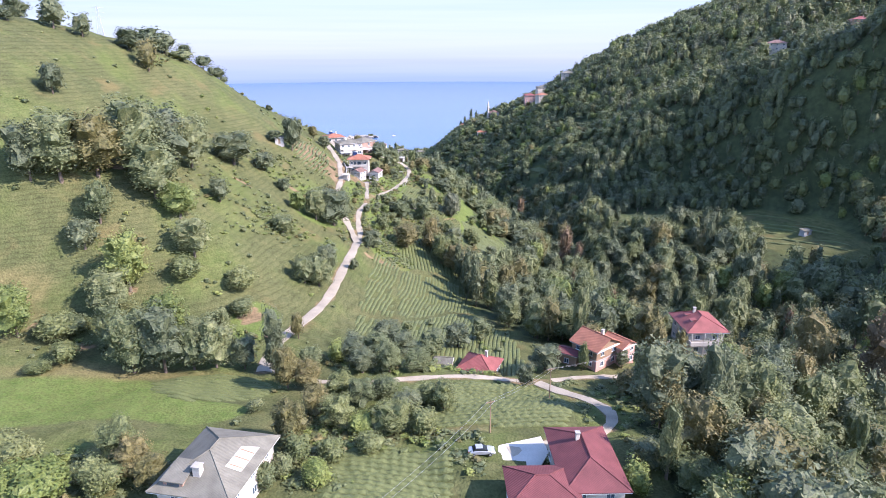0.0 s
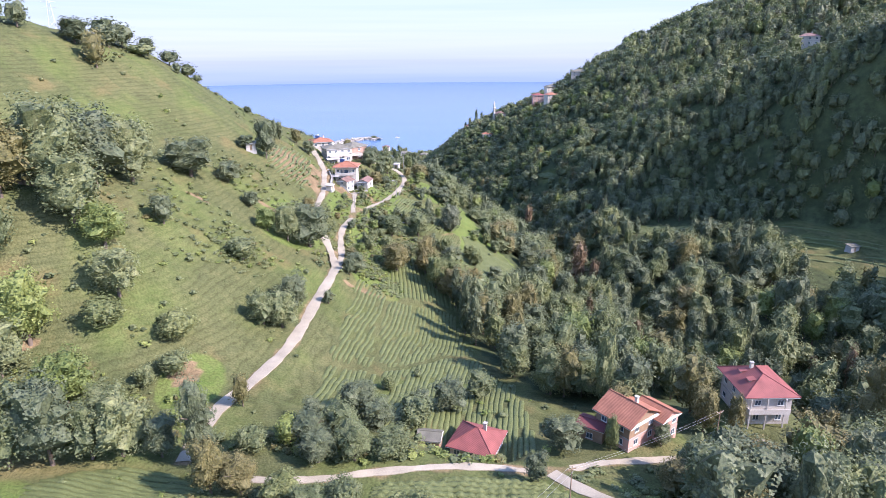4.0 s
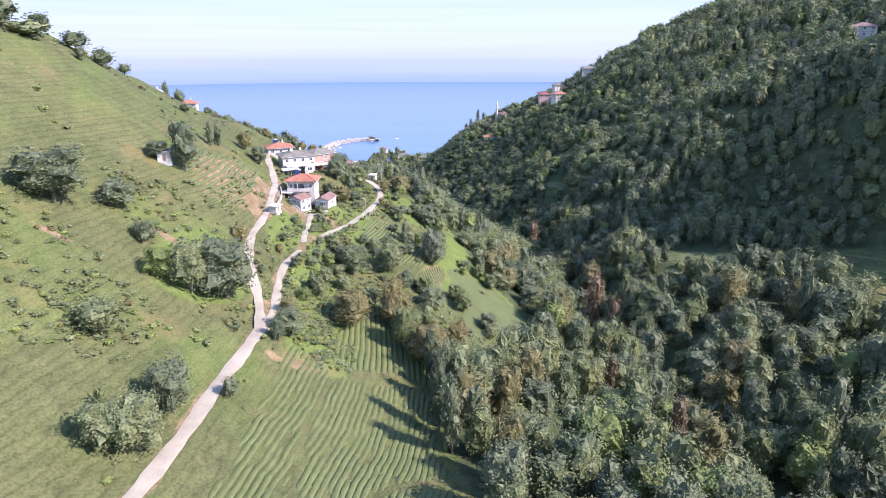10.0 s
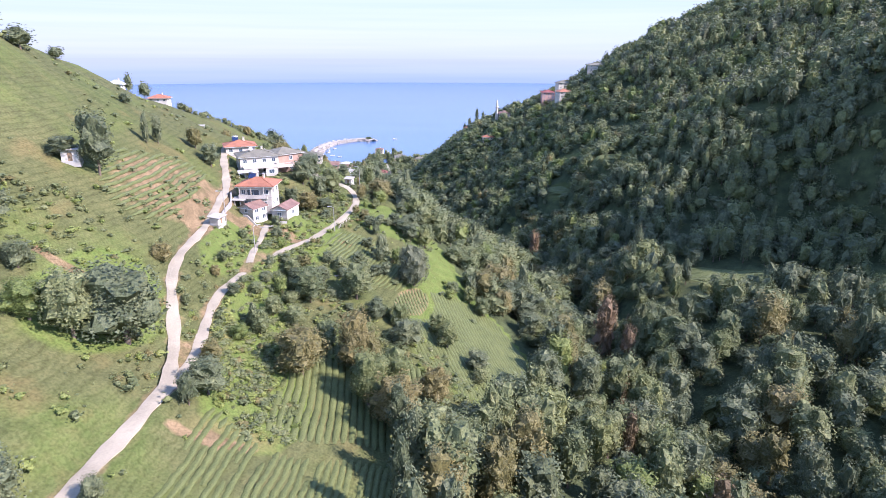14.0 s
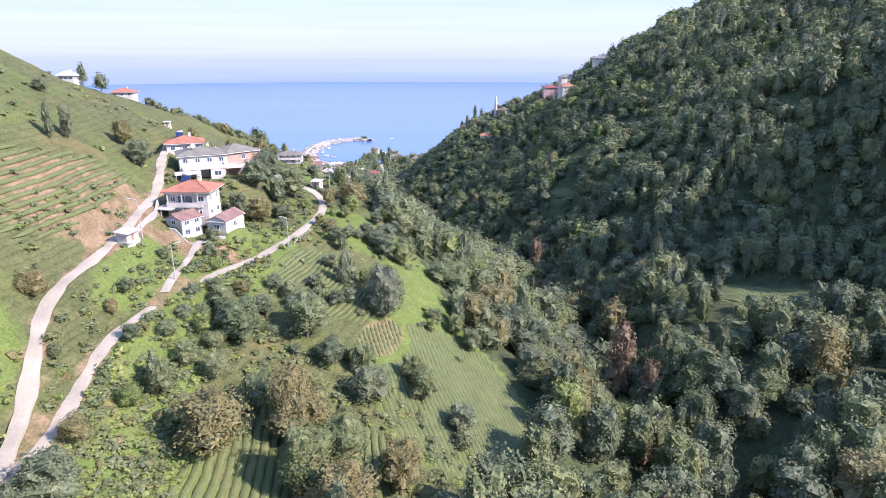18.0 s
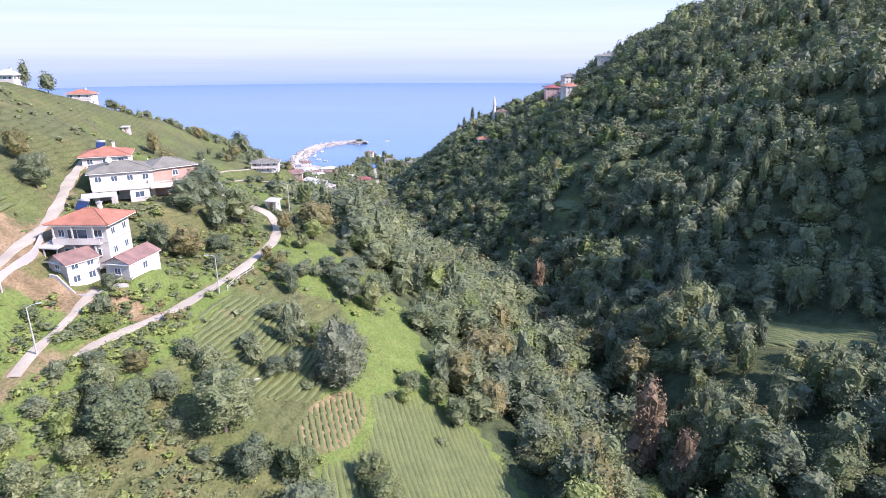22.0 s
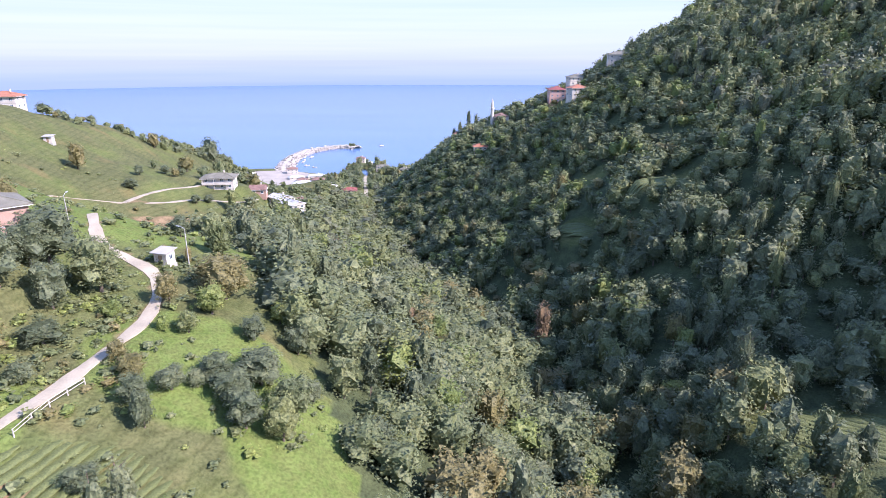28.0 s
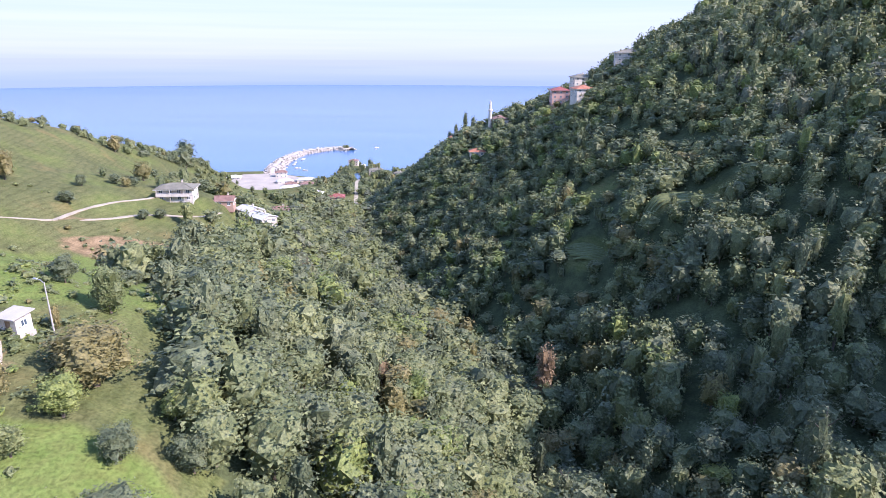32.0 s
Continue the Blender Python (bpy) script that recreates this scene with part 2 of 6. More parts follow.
def slopes(u, v):
    """Slopes of a smooth curve with no overshoot through the knots v at u (along the first axis)."""
    h = np.diff(u, axis=0)
    d = np.diff(v, axis=0) / h
    m = np.zeros_like(v)
    w1, w2 = 2 * h[1:] + h[:-1], h[1:] + 2 * h[:-1]
    ok = d[1:] * d[:-1] > 0
    safe = np.where(ok, d[1:] * d[:-1], 1)
    m[1:-1] = np.where(ok, (w1 + w2) * safe / (w1 * d[1:] + w2 * d[:-1] + 1e-12), 0)
    m[0], m[-1] = d[0], d[-1]
    return m


def curve(u, v, m, q):
    """The curve's values at q; u, v and m have one row for each q, or one for all."""
    i = np.clip((u <= q[..., None]).sum(-1) - 1, 0, u.shape[-1] - 2)
    take = lambda a, k: np.take_along_axis(np.broadcast_to(a, q.shape + a.shape[-1:]), k[..., None], -1)[..., 0]
    h = take(u, i + 1) - take(u, i)
    s = np.clip((q - take(u, i)) / h, 0, 1)
    a, b, c, d = take(v, i), take(v, i + 1), take(m, i) * h, take(m, i + 1) * h
    return a * (1 + 2 * s) * (1 - s) ** 2 + c * s * (1 - s) ** 2 + b * s * s * (3 - 2 * s) + d * s * s * (s - 1)


SY = np.array([s[0] for s in SECTIONS], float)
SX = np.array([[k[0] for k in s[1]] for s in SECTIONS], float)
SZ = np.array([[k[1] for k in s[1]] for s in SECTIONS], float)
MX = slopes(np.broadcast_to(SY[:, None], SX.shape), SX)
MZ = slopes(np.broadcast_to(SY[:, None], SZ.shape), SZ)


def lumps(x, y):
    """Gentle unevenness of natural ground."""
    return (0.8 * np.sin(x * 0.071 + 1.3 * np.sin(y * 0.043)) * np.sin(y * 0.083 + 0.7) + 0.45 * np.sin(x * 0.19 + y * 0.11) * np.sin(y * 0.23 - x * 0.05)
            + 0.2 * np.sin(x * 0.53 - y * 0.37) * np.sin(y * 0.61 + x * 0.29))


def bare(x, y):
    """Height of the land before roads and building plots are cut into it."""
    x, y = np.atleast_1d(np.asarray(x, float)), np.atleast_1d(np.asarray(y, float))
    shape = np.broadcast_shapes(x.shape, y.shape)
    x, y = np.broadcast_to(x, shape).ravel(), np.broadcast_to(y, shape).ravel()
    kx = np.stack([curve(SY[None], SX[None, :, k], MX[None, :, k], y) for k in range(12)], -1)
    kz = np.stack([curve(SY[None], SZ[None, :, k], MZ[None, :, k], y) for k in range(12)], -1)
    m = slopes(kx.T, kz.T).T
    z = curve(kx, kz, m, np.clip(x, kx[:, 0], kx[:, -1]))
    return (z + lumps(x, y) * np.clip(z / 20, 0, 1)).reshape(shape)


def spline(points, step=2.0):
    """Points along a smooth line through the given ones (x, y)."""
    p = np.array(points, float)
    p = np.vstack([2 * p[0] - p[1], p, 2 * p[-1] - p[-2]])
    out = []
    for i in range(1, len(p) - 2):
        n = max(2, int(np.linalg.norm(p[i + 1] - p[i]) / step))
        t = np.linspace(0, 1, n, endpoint=False)[:, None]
        a, b, c, d = p[i - 1 : i + 3]
        out.append(0.5 * (2 * b + (c - a) * t + (2 * a - 5 * b + 4 * c - d) * t**2 + (3 * b - a - 3 * c + d) * t**3))
    return np.vstack(out + [p[-2:-1]])


ROADS = []


def lay(name, width, label, points, soft=9):
    """A road along (x, y) points; its height follows the land, smoothed along its way."""
    line = spline(points)
    z = bare(line[:, 0], line[:, 1])
    kernel = np.hanning(soft + 2)[1:-1]
    z = np.convolve(np.pad(z, soft // 2, mode="edge"), kernel / kernel.sum(), "valid")
    ROADS.append((name, width, label, line, z))


lay("road_main", 3.0, "pale dusty concrete lane climbing beside tea fields",
    [(-36.5, 116.5), (-37, 123), (-36.6, 131), (-34.6, 138), (-32.4, 146), (-30.2, 157), (-28.8, 170), (-28, 185), (-26.8, 200), (-26.3, 210)])
lay("road_upper", 2.2, "pale concrete lane climbing to the hillside houses",
    [(-26.4, 209), (-30, 221), (-33.7, 230), (-36.9, 238), (-38.3, 245), (-38.7, 255), (-39.5, 267), (-41.3, 278), (-43.5, 291), (-48, 305), (-53, 318), (-58, 335)])
lay("road_lower", 2.1, "pale concrete lane below the hillside houses",
    [(-26.4, 209), (-26.6, 221), (-28.4, 232), (-29, 240), (-28, 249), (-25.8, 259), (-22.5, 270), (-17.8, 281), (-14.2, 294), (-12, 305.5), (-10.4, 316), (-11, 323), (-12.8, 328.5), (-16, 333), (-21, 336), (-28, 340), (-36, 352)])
lay("road_front", 1.6, "narrow pale track past the tea field to the red-roofed houses",
    [(-36.8, 118), (-33.5, 116.5), (-28.6, 113.7), (-23.8, 111.5), (-15.7, 112), (-7.6, 114.5), (3, 116.5), (14, 118.5), (24.5, 119.5), (33.7, 122.5), (41.3, 124), (51.9, 126.6), (61.7, 129.4), (68, 131.5)])
lay("road_drive", 2.3, "pale concrete drive down to the crimson-roofed house",
    [(24, 118.5), (28, 113.3), (33, 108), (35.5, 102), (33.8, 96), (30, 91.5), (25, 88.8), (19, 86), (13, 84)])
lay("path_steps", 1.5, "narrow concrete path climbing to the houses", [(-27, 257), (-27.8, 262), (-28.2, 268.3), (-28.9, 276), (-29.4, 281)], 5)
lay("road_village", 3.2, "pale road through the village by the sea", [(-30, 712), (-36, 745), (-40, 775), (-46, 815), (-53, 865), (-56, 900), (-64, 945)])
lay("road_west", 2.6, "pale track across the green western slope", [(-88, 415), (-84.4, 427), (-77.8, 440), (-69.4, 449.5), (-61, 466), (-52.3, 476), (-48, 490)])
lay("track_west", 2.2, "pale earth track to the white hillside house", [(-78, 440.5), (-76, 455), (-71, 471), (-67.5, 479)])

PADS = []


def pad(x, y, r, z=None):
    PADS.append((x, y, r, float(bare(x, y)[0]) if z is None else z))


pad(18, 80, 15, 88.2)
pad(8, 82.5, 5, 89.6)
pad(-31, 74, 10, 91.0)
pad(12, 131, 6, 76.5)
pad(40, 128, 7.5, 79.3)
pad(70, 140, 7.5, 78.2)
pad(-33, 287, 6.5, 96.6)
pad(-26.5, 286.5, 3.6, 94.6)
pad(-39, 316, 9.5, 101.0)
pad(-52, 329, 7, 102.5)
pad(-61.5, 486, 9, 75.2)
pad(-37, 503, 8, 59.5)
pad(114, 452, 9)
pad(86, 464, 7)
pad(118, 331, 10, 60.5)
pad(102, 336, 8, 59.5)
pad(-112, 752, 44, 8.0)
pad(-148, 868, 40, 3.2)
pad(-68, 968, 17, 3.0)
pad(-28, 908, 30, 5.0)
pad(-52, 930, 26, 4.0)


def steps(t):
    t = np.clip(t, 0, 1)
    return t * t * (3 - 2 * t)


def land(x, y):
    """Height of the ground, with roads and plots cut in; also how far each place lies from the nearest road's edge."""
    x, y = np.broadcast_arrays(np.atleast_1d(np.asarray(x, float)), np.atleast_1d(np.asarray(y, float)))
    z, off = bare(x, y), np.full(x.shape, 99.0)
    for px, py, r, pz in PADS:
        d = np.hypot(x - px, y - py)
        w = 1 - steps((d - r) / (0.7 * r + 2))
        z = z * (1 - w) + pz * w
    for _, width, _, line, rz in ROADS:
        low, high = line.min(0) - 9, line.max(0) + 9
        near = np.where((x > low[0]) & (x < high[0]) & (y > low[1]) & (y < high[1]))
        if not len(near[0]):
            continue
        qx, qy = x[near], y[near]
        best, bz = np.full(qx.shape, 1e9), np.zeros(qx.shape)
        for (ax, ay), (bx, by), za, zb in zip(line[:-1], line[1:], rz[:-1], rz[1:]):
            t = np.clip(((qx - ax) * (bx - ax) + (qy - ay) * (by - ay)) / ((bx - ax) ** 2 + (by - ay) ** 2 + 1e-9), 0, 1)
            d = np.hypot(qx - ax - t * (bx - ax), qy - ay - t * (by - ay))
            bz = np.where(d < best, za + t * (zb - za), bz)
            best = np.minimum(best, d)
        w = 1 - steps((best - width / 2 - 0.8) / 3.0)
        z[near] = z[near] * (1 - w) + (bz - 0.12) * w
        off[near] = np.minimum(off[near], best - width / 2)
    return z, off


def ground_at(x, y):
    return float(land(x, y)[0][0])


# What covers the ground, by stretches of the plan: each is (x, y, radius along x, radius along y, turn in degrees).
def within(x, y, cx, cy, rx, ry, turn=0.0):
    """1 inside an ellipse, falling to 0 at its edge."""
    c, s = math.cos(radians(turn)), math.sin(radians(turn))
    u, v = ((x - cx) * c + (y - cy) * s) / rx, (-(x - cx) * s + (y - cy) * c) / ry
    return steps((1.25 - np.hypot(u, v)) / 0.5)


def stream_x(y):
    return curve(SY[None], SX[None, :, 6], MX[None, :, 6], np.atleast_1d(np.asarray(y, float)))


def tree_edge(y):
    """The western edge of the wood on the stream's west bank."""
    return np.interp(y, [60, 100, 118, 130, 142, 150, 165, 190, 210, 222, 229, 236, 247, 262, 273, 283, 290, 300, 308, 318, 326, 334, 342, 380, 420, 470, 520, 640],
                     [34, 40, 46, 54, 52, 34, 22, 16, 14, 16, 26, 33, 38, 43, 44, 38, 31, 25, 21, 17, 12, 7, 2, -18, -30, -34, -40, -60])


OPEN = [(184, 284, 19, 42, 14), (118, 332, 26, 9, -17), (115, 452, 16, 9, 0), (86, 464, 9, 11, 0), (101, 505, 10, 8, 0), (-42, 735, 13, 40, 0),
        (128, 632, 10, 12, 0), (150, 610, 14, 8, 0), (68, 136, 10, 8, 0), (49, 206, 7, 8, 0), (240, 430, 9, 14, 30), (228, 406, 9, 24, -30), (286, 416, 9, 12, 30), (112, 640, 16, 22, 0), (-60, 890, 50, 30, 0), (-145, 870, 60, 30, 0)] + [(66, 124, 11, 9, 0)]


def woodiness(x, y):
    """How wooded a place is: 1 in the closed wood of the stream and the eastern hillside."""
    x, y = np.broadcast_arrays(np.atleast_1d(np.asarray(x, float)), np.atleast_1d(np.asarray(y, float)))
    w = np.where(x > tree_edge(y), 1.0, 0.0)
    for o in OPEN:
        w = w * (1 - within(x, y, *o))
    return w


xs = np.concatenate([np.arange(-420, -130, 8), np.arange(-130, 60, 2.0), np.arange(60, 140, 2.5), np.arange(140, 240, 4), np.arange(240, 761, 13)])
ys = np.concatenate([np.arange(-120, 50, 8), np.arange(50, 350, 2.0), np.arange(350, 520, 3.5), np.arange(520, 780, 6), np.arange(780, 1100, 11)])
gx, gy = np.meshgrid(xs, ys)
gz, road_off = land(gx, gy)
nx, ny = len(xs), len(ys)
grid = np.arange(nx * ny).reshape(ny, nx)
quads = np.stack([grid[:-1, :-1], grid[:-1, 1:], grid[1:, 1:], grid[1:, :-1]], -1).reshape(-1, 4)
cover = np.zeros((ny, nx, 4))
for o in [(-72, 100, 26, 10, 4), (-46, 97, 12, 5, 0), (-14, 216, 9, 13, 0), (26, 270, 18, 30, 0), (18, 305, 12, 12, 0), (-22, 240, 7, 16, 0), (-21, 278, 9, 24, -12), (-33, 262, 4, 16, 0), (0, 312, 15, 12, 0), (-35, 390, 40, 50, 0), (70, 180, 10, 10, 0),
          (-44, 139, 6, 9, 0), (-43, 222, 9, 16, 0)]:
    cover[..., 0] = np.maximum(cover[..., 0], within(gx, gy, *o))
for o in [(-50, 437, 22, 9, 20), (-46, 141, 2.5, 4, 0), (-86, 127, 5, 2.5, 10), (-79, 121, 4, 1.6, 20), (-52, 226, 5, 1.4, 0), (-76, 139, 4, 1.5, 30), (-41.5, 276, 3.6, 22, 8), (-17, 203, 7, 1.6, 20), (-8.7, 285.7, 2.2, 1.5, 0), (10.5, 271, 8.5, 3.4, 70), (116, 331, 9, 4, -17), (-64, 204, 3, 1.5, 20), (-88, 168, 4, 1.2, 35), (-33, 276, 5, 2.5, 0), (-22, 279, 5, 2, 0), (-110, 880, 40, 14, 0), (-150, 910, 25, 16, 0)]:
    cover[..., 1] = np.maximum(cover[..., 1], within(gx, gy, *o))
cover[..., 1] = np.maximum(cover[..., 1], 0.55 * steps((1.3 - road_off) / 1.1) * (road_off < 50))
cover[..., 1] = np.maximum(cover[..., 1], 0.6 * within(gx, gy, -51, 272, 10, 22))
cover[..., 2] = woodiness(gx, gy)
for o in [(-68, 112.5, 22, 3.2, 4), (-20, 92, 8, 5, 0), (2, 91, 9, 2, 0), (-100, 132, 10, 5, 20), (-26, 225, 3, 12, 0), (-15, 206, 7, 2.5, 20)]:
    cover[..., 3] = np.maximum(cover[..., 3], within(gx, gy, *o))


def ground_material():
    m, n, l, b = material("hillside_ground", 0.95, 0.1)
    at = n.new("ShaderNodeTexCoord").outputs["Object"]
    mask = n.new("ShaderNodeAttribute")
    mask.attribute_name = "cover"
    split = n.new("ShaderNodeSeparateColor")
    l.new(mask.outputs["Color"], split.inputs["Color"])
    big, mid, fine = noisy(n, l, at, 0.035, 3), noisy(n, l, at, 0.35, 5), noisy(n, l, at, 2.2, 8)
    tea = ramp(n, l, mid, (0.3, (0.055, 0.067, 0.029)), (0.52, (0.088, 0.102, 0.043)), (0.75, (0.125, 0.13, 0.06)))
    tea = mixed(n, l, 0.45, tea, ramp(n, l, big, (0.3, (0.06, 0.076, 0.036)), (0.7, (0.106, 0.111, 0.06))))
    # Tea and grass grow along the contours of the slope.
    lift = add(n, "SeparateXYZ")
    l.new(at, lift.inputs[0])
    warp = add(n, "Math")
    warp.operation = "MULTIPLY_ADD"
    l.new(mid, warp.inputs[0])
    warp.inputs[1].default_value = 1.4
    l.new(lift.outputs["Z"], warp.inputs[2])
    saw = add(n, "Math")
    saw.operation = "PINGPONG"
    l.new(warp.outputs[0], saw.inputs[0])
    saw.inputs[1].default_value = 0.55
    # Row gaps are darkened in colour: stems and the shade between bushes together.
    rows = ramp(n, l, saw.outputs[0], (0.0, (0.6, 0.62, 0.55)), (0.25, (1, 1, 1)))
    tea = mixed(n, l, 0.62, tea, mixed(n, l, 1.0, tea, rows, "MULTIPLY"))
    meadow = ramp(n, l, mid, (0.3, (0.083, 0.125, 0.034)), (0.7, (0.122, 0.165, 0.052)))
    meadow = mixed(n, l, ramp(n, l, noisy(n, l, at, 0.7, 6), (0.42, (0, 0, 0)), (0.62, (0.5, 0.5, 0.5))), meadow, (0.085, 0.1, 0.036))
    soil = ramp(n, l, mid, (0.3, (0.115, 0.09, 0.055)), (0.7, (0.23, 0.172, 0.115)))
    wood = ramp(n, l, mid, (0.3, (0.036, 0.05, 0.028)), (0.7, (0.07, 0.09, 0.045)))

    drift = ramp(n, l, noisy(n, l, at, 0.055, 5), (0.47, (0, 0, 0)), (0.66, (0.5, 0.5, 0.5)))
    tea = mixed(n, l, drift, tea, meadow)
    dry = ramp(n, l, noisy(n, l, at, 0.09, 6), (0.58, (0, 0, 0)), (0.72, (0.6, 0.6, 0.6)))
    tea = mixed(n, l, dry, tea, (0.15, 0.125, 0.062))
    patch = mixed(n, l, 0.5, noisy(n, l, at, 0.12, 4), mid)

    def patchy(channel):
        s = add(n, "Math")
        s.operation = "MULTIPLY_ADD"
        l.new(patch, s.inputs[0])
        s.inputs[1].default_value = 0.9
        l.new(split.outputs[channel], s.inputs[2])
        r = add(n, "MapRange")
        r.inputs["From Min"].default_value, r.inputs["From Max"].default_value = 0.82, 1.08
        l.new(s.outputs[0], r.inputs["Value"])
        return r.outputs["Result"]

    c = mixed(n, l, patchy("Red"), tea, meadow)
    straw = add(n, "Math")
    straw.operation = "MULTIPLY"
    l.new(mask.outputs["Alpha"], straw.inputs[0])
    straw.inputs[1].default_value = 0.75
    c = mixed(n, l, straw.outputs[0], c, ramp(n, l, mid, (0.3, (0.105, 0.105, 0.046)), (0.7, (0.19, 0.165, 0.085))))
    c = mixed(n, l, patchy("Green"), c, soil)
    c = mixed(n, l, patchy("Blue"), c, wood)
    c = mixed(n, l, 0.5, c, mixed(n, l, 1.0, c, ramp(n, l, fine, (0.32, (0.4, 0.42, 0.36)), (0.6, (1.15, 1.15, 1.1))), "MULTIPLY"))
    c = mixed(n, l, 1.0, c, (0.95, 0.89, 0.78), "MULTIPLY")
    l.new(c, b.inputs["Base Color"])
    bumped(n, l, b, fine, 0.8, 0.35)
    return m


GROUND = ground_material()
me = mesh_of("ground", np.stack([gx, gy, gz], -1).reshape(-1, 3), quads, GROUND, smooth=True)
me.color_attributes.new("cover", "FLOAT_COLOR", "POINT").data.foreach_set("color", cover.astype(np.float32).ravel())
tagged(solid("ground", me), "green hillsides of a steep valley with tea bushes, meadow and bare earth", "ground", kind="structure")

for name, width, label, line, rz in ROADS:
    d = np.gradient(line, axis=0)
    d /= np.linalg.norm(d, axis=1)[:, None]
    side = np.stack([d[:, 1], -d[:, 0]], -1)
    wob = 0.18 * np.sin(np.arange(len(line)) * 0.9) + 0.12 * np.sin(np.arange(len(line)) * 2.3 + 1)
    cols, drop = [-1, -0.97, -0.4, 0.4, 0.97, 1], [-0.35, 0.02, 0.06, 0.06, 0.02, -0.35]
    v = np.stack([np.column_stack([line + side * ((width / 2 + wob * abs(c)) * c)[:, None], rz + h]) for c, h in zip(cols, drop)], 1)
    g = np.arange(len(line) * 6).reshape(-1, 6)
    f = np.stack([g[:-1, :-1], g[:-1, 1:], g[1:, 1:], g[1:, :-1]], -1).reshape(-1, 4)[:, ::-1]
    tagged(solid(name, mesh_of(name, v.reshape(-1, 3), f, ROAD, smooth=False)), label, "road", kind="structure")


# ---- the sea and the distance ----
def sea_material():
    m, n, l, b = material("sea_water", 0.22, 0.5)
    at = n.new("ShaderNodeTexCoord").outputs["Object"]
    streak = n.new("ShaderNodeMapping")
    streak.inputs["Scale"].default_value = (0.0016, 0.012, 1)
    l.new(at, streak.inputs["Vector"])
    c = ramp(n, l, noisy(n, l, streak.outputs[0], 1.0, 4), (0.35, (0.042, 0.105, 0.22)), (0.65, (0.06, 0.128, 0.25)))
    l.new(c, b.inputs["Base Color"])
    bumped(n, l, b, noisy(n, l, at, 0.25, 6), 0.07, 0.4)
    return m


SEA = sea_material()
rings = np.array([0, 300, 700, 1200, 1900, 2600, 3020])
a = np.linspace(0, 2 * math.pi, 97)[:-1]
v = np.array([[r * math.cos(t), 300 + r * math.sin(t), 0] for r in rings[1:] for t in a])
g = np.arange(len(v)).reshape(-1, 96)
f = np.stack([g[:-1], np.roll(g, -1, 1)[:-1], np.roll(g, -1, 1)[1:], g[1:]], -1).reshape(-1, 4)
tagged(solid("water", mesh_of("water", v, f, SEA, smooth=True)), "calm blue sea reaching to a hazy horizon", "sea", kind="structure")


def distance_material():
    """The far sea and the misty air over it: deep blue below, paling upwards to the horizon and the white lower sky."""
    m = bpy.data.materials.new("hazy_distance")
    m.use_nodes = True
    n, l = m.node_tree.nodes, m.node_tree.links
    n.remove(n["Principled BSDF"])
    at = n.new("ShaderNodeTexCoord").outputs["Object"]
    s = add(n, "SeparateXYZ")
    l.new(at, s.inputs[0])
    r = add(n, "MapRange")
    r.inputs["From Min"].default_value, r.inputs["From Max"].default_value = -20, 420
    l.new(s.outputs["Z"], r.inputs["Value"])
    # The haze is painted: the glow's colour pales with height towards the horizon.
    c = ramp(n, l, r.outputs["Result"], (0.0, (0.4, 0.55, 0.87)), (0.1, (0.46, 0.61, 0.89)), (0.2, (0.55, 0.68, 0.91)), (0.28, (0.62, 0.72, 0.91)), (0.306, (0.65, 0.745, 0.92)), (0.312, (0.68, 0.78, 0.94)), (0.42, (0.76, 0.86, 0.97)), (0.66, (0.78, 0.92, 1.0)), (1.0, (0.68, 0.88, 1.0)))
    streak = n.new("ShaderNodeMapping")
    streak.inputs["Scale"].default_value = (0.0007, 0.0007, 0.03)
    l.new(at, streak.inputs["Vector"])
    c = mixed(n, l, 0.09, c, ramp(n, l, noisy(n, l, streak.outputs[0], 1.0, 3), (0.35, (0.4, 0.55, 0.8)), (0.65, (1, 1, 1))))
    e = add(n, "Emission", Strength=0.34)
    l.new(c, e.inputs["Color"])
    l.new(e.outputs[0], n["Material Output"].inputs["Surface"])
    return m


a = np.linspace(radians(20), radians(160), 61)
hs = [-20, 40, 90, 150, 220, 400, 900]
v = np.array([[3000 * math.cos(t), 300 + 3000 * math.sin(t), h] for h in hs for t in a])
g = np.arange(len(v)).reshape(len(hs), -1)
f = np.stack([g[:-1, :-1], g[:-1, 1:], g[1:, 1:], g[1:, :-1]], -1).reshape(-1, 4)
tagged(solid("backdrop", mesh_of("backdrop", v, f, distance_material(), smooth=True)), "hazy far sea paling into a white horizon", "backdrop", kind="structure")


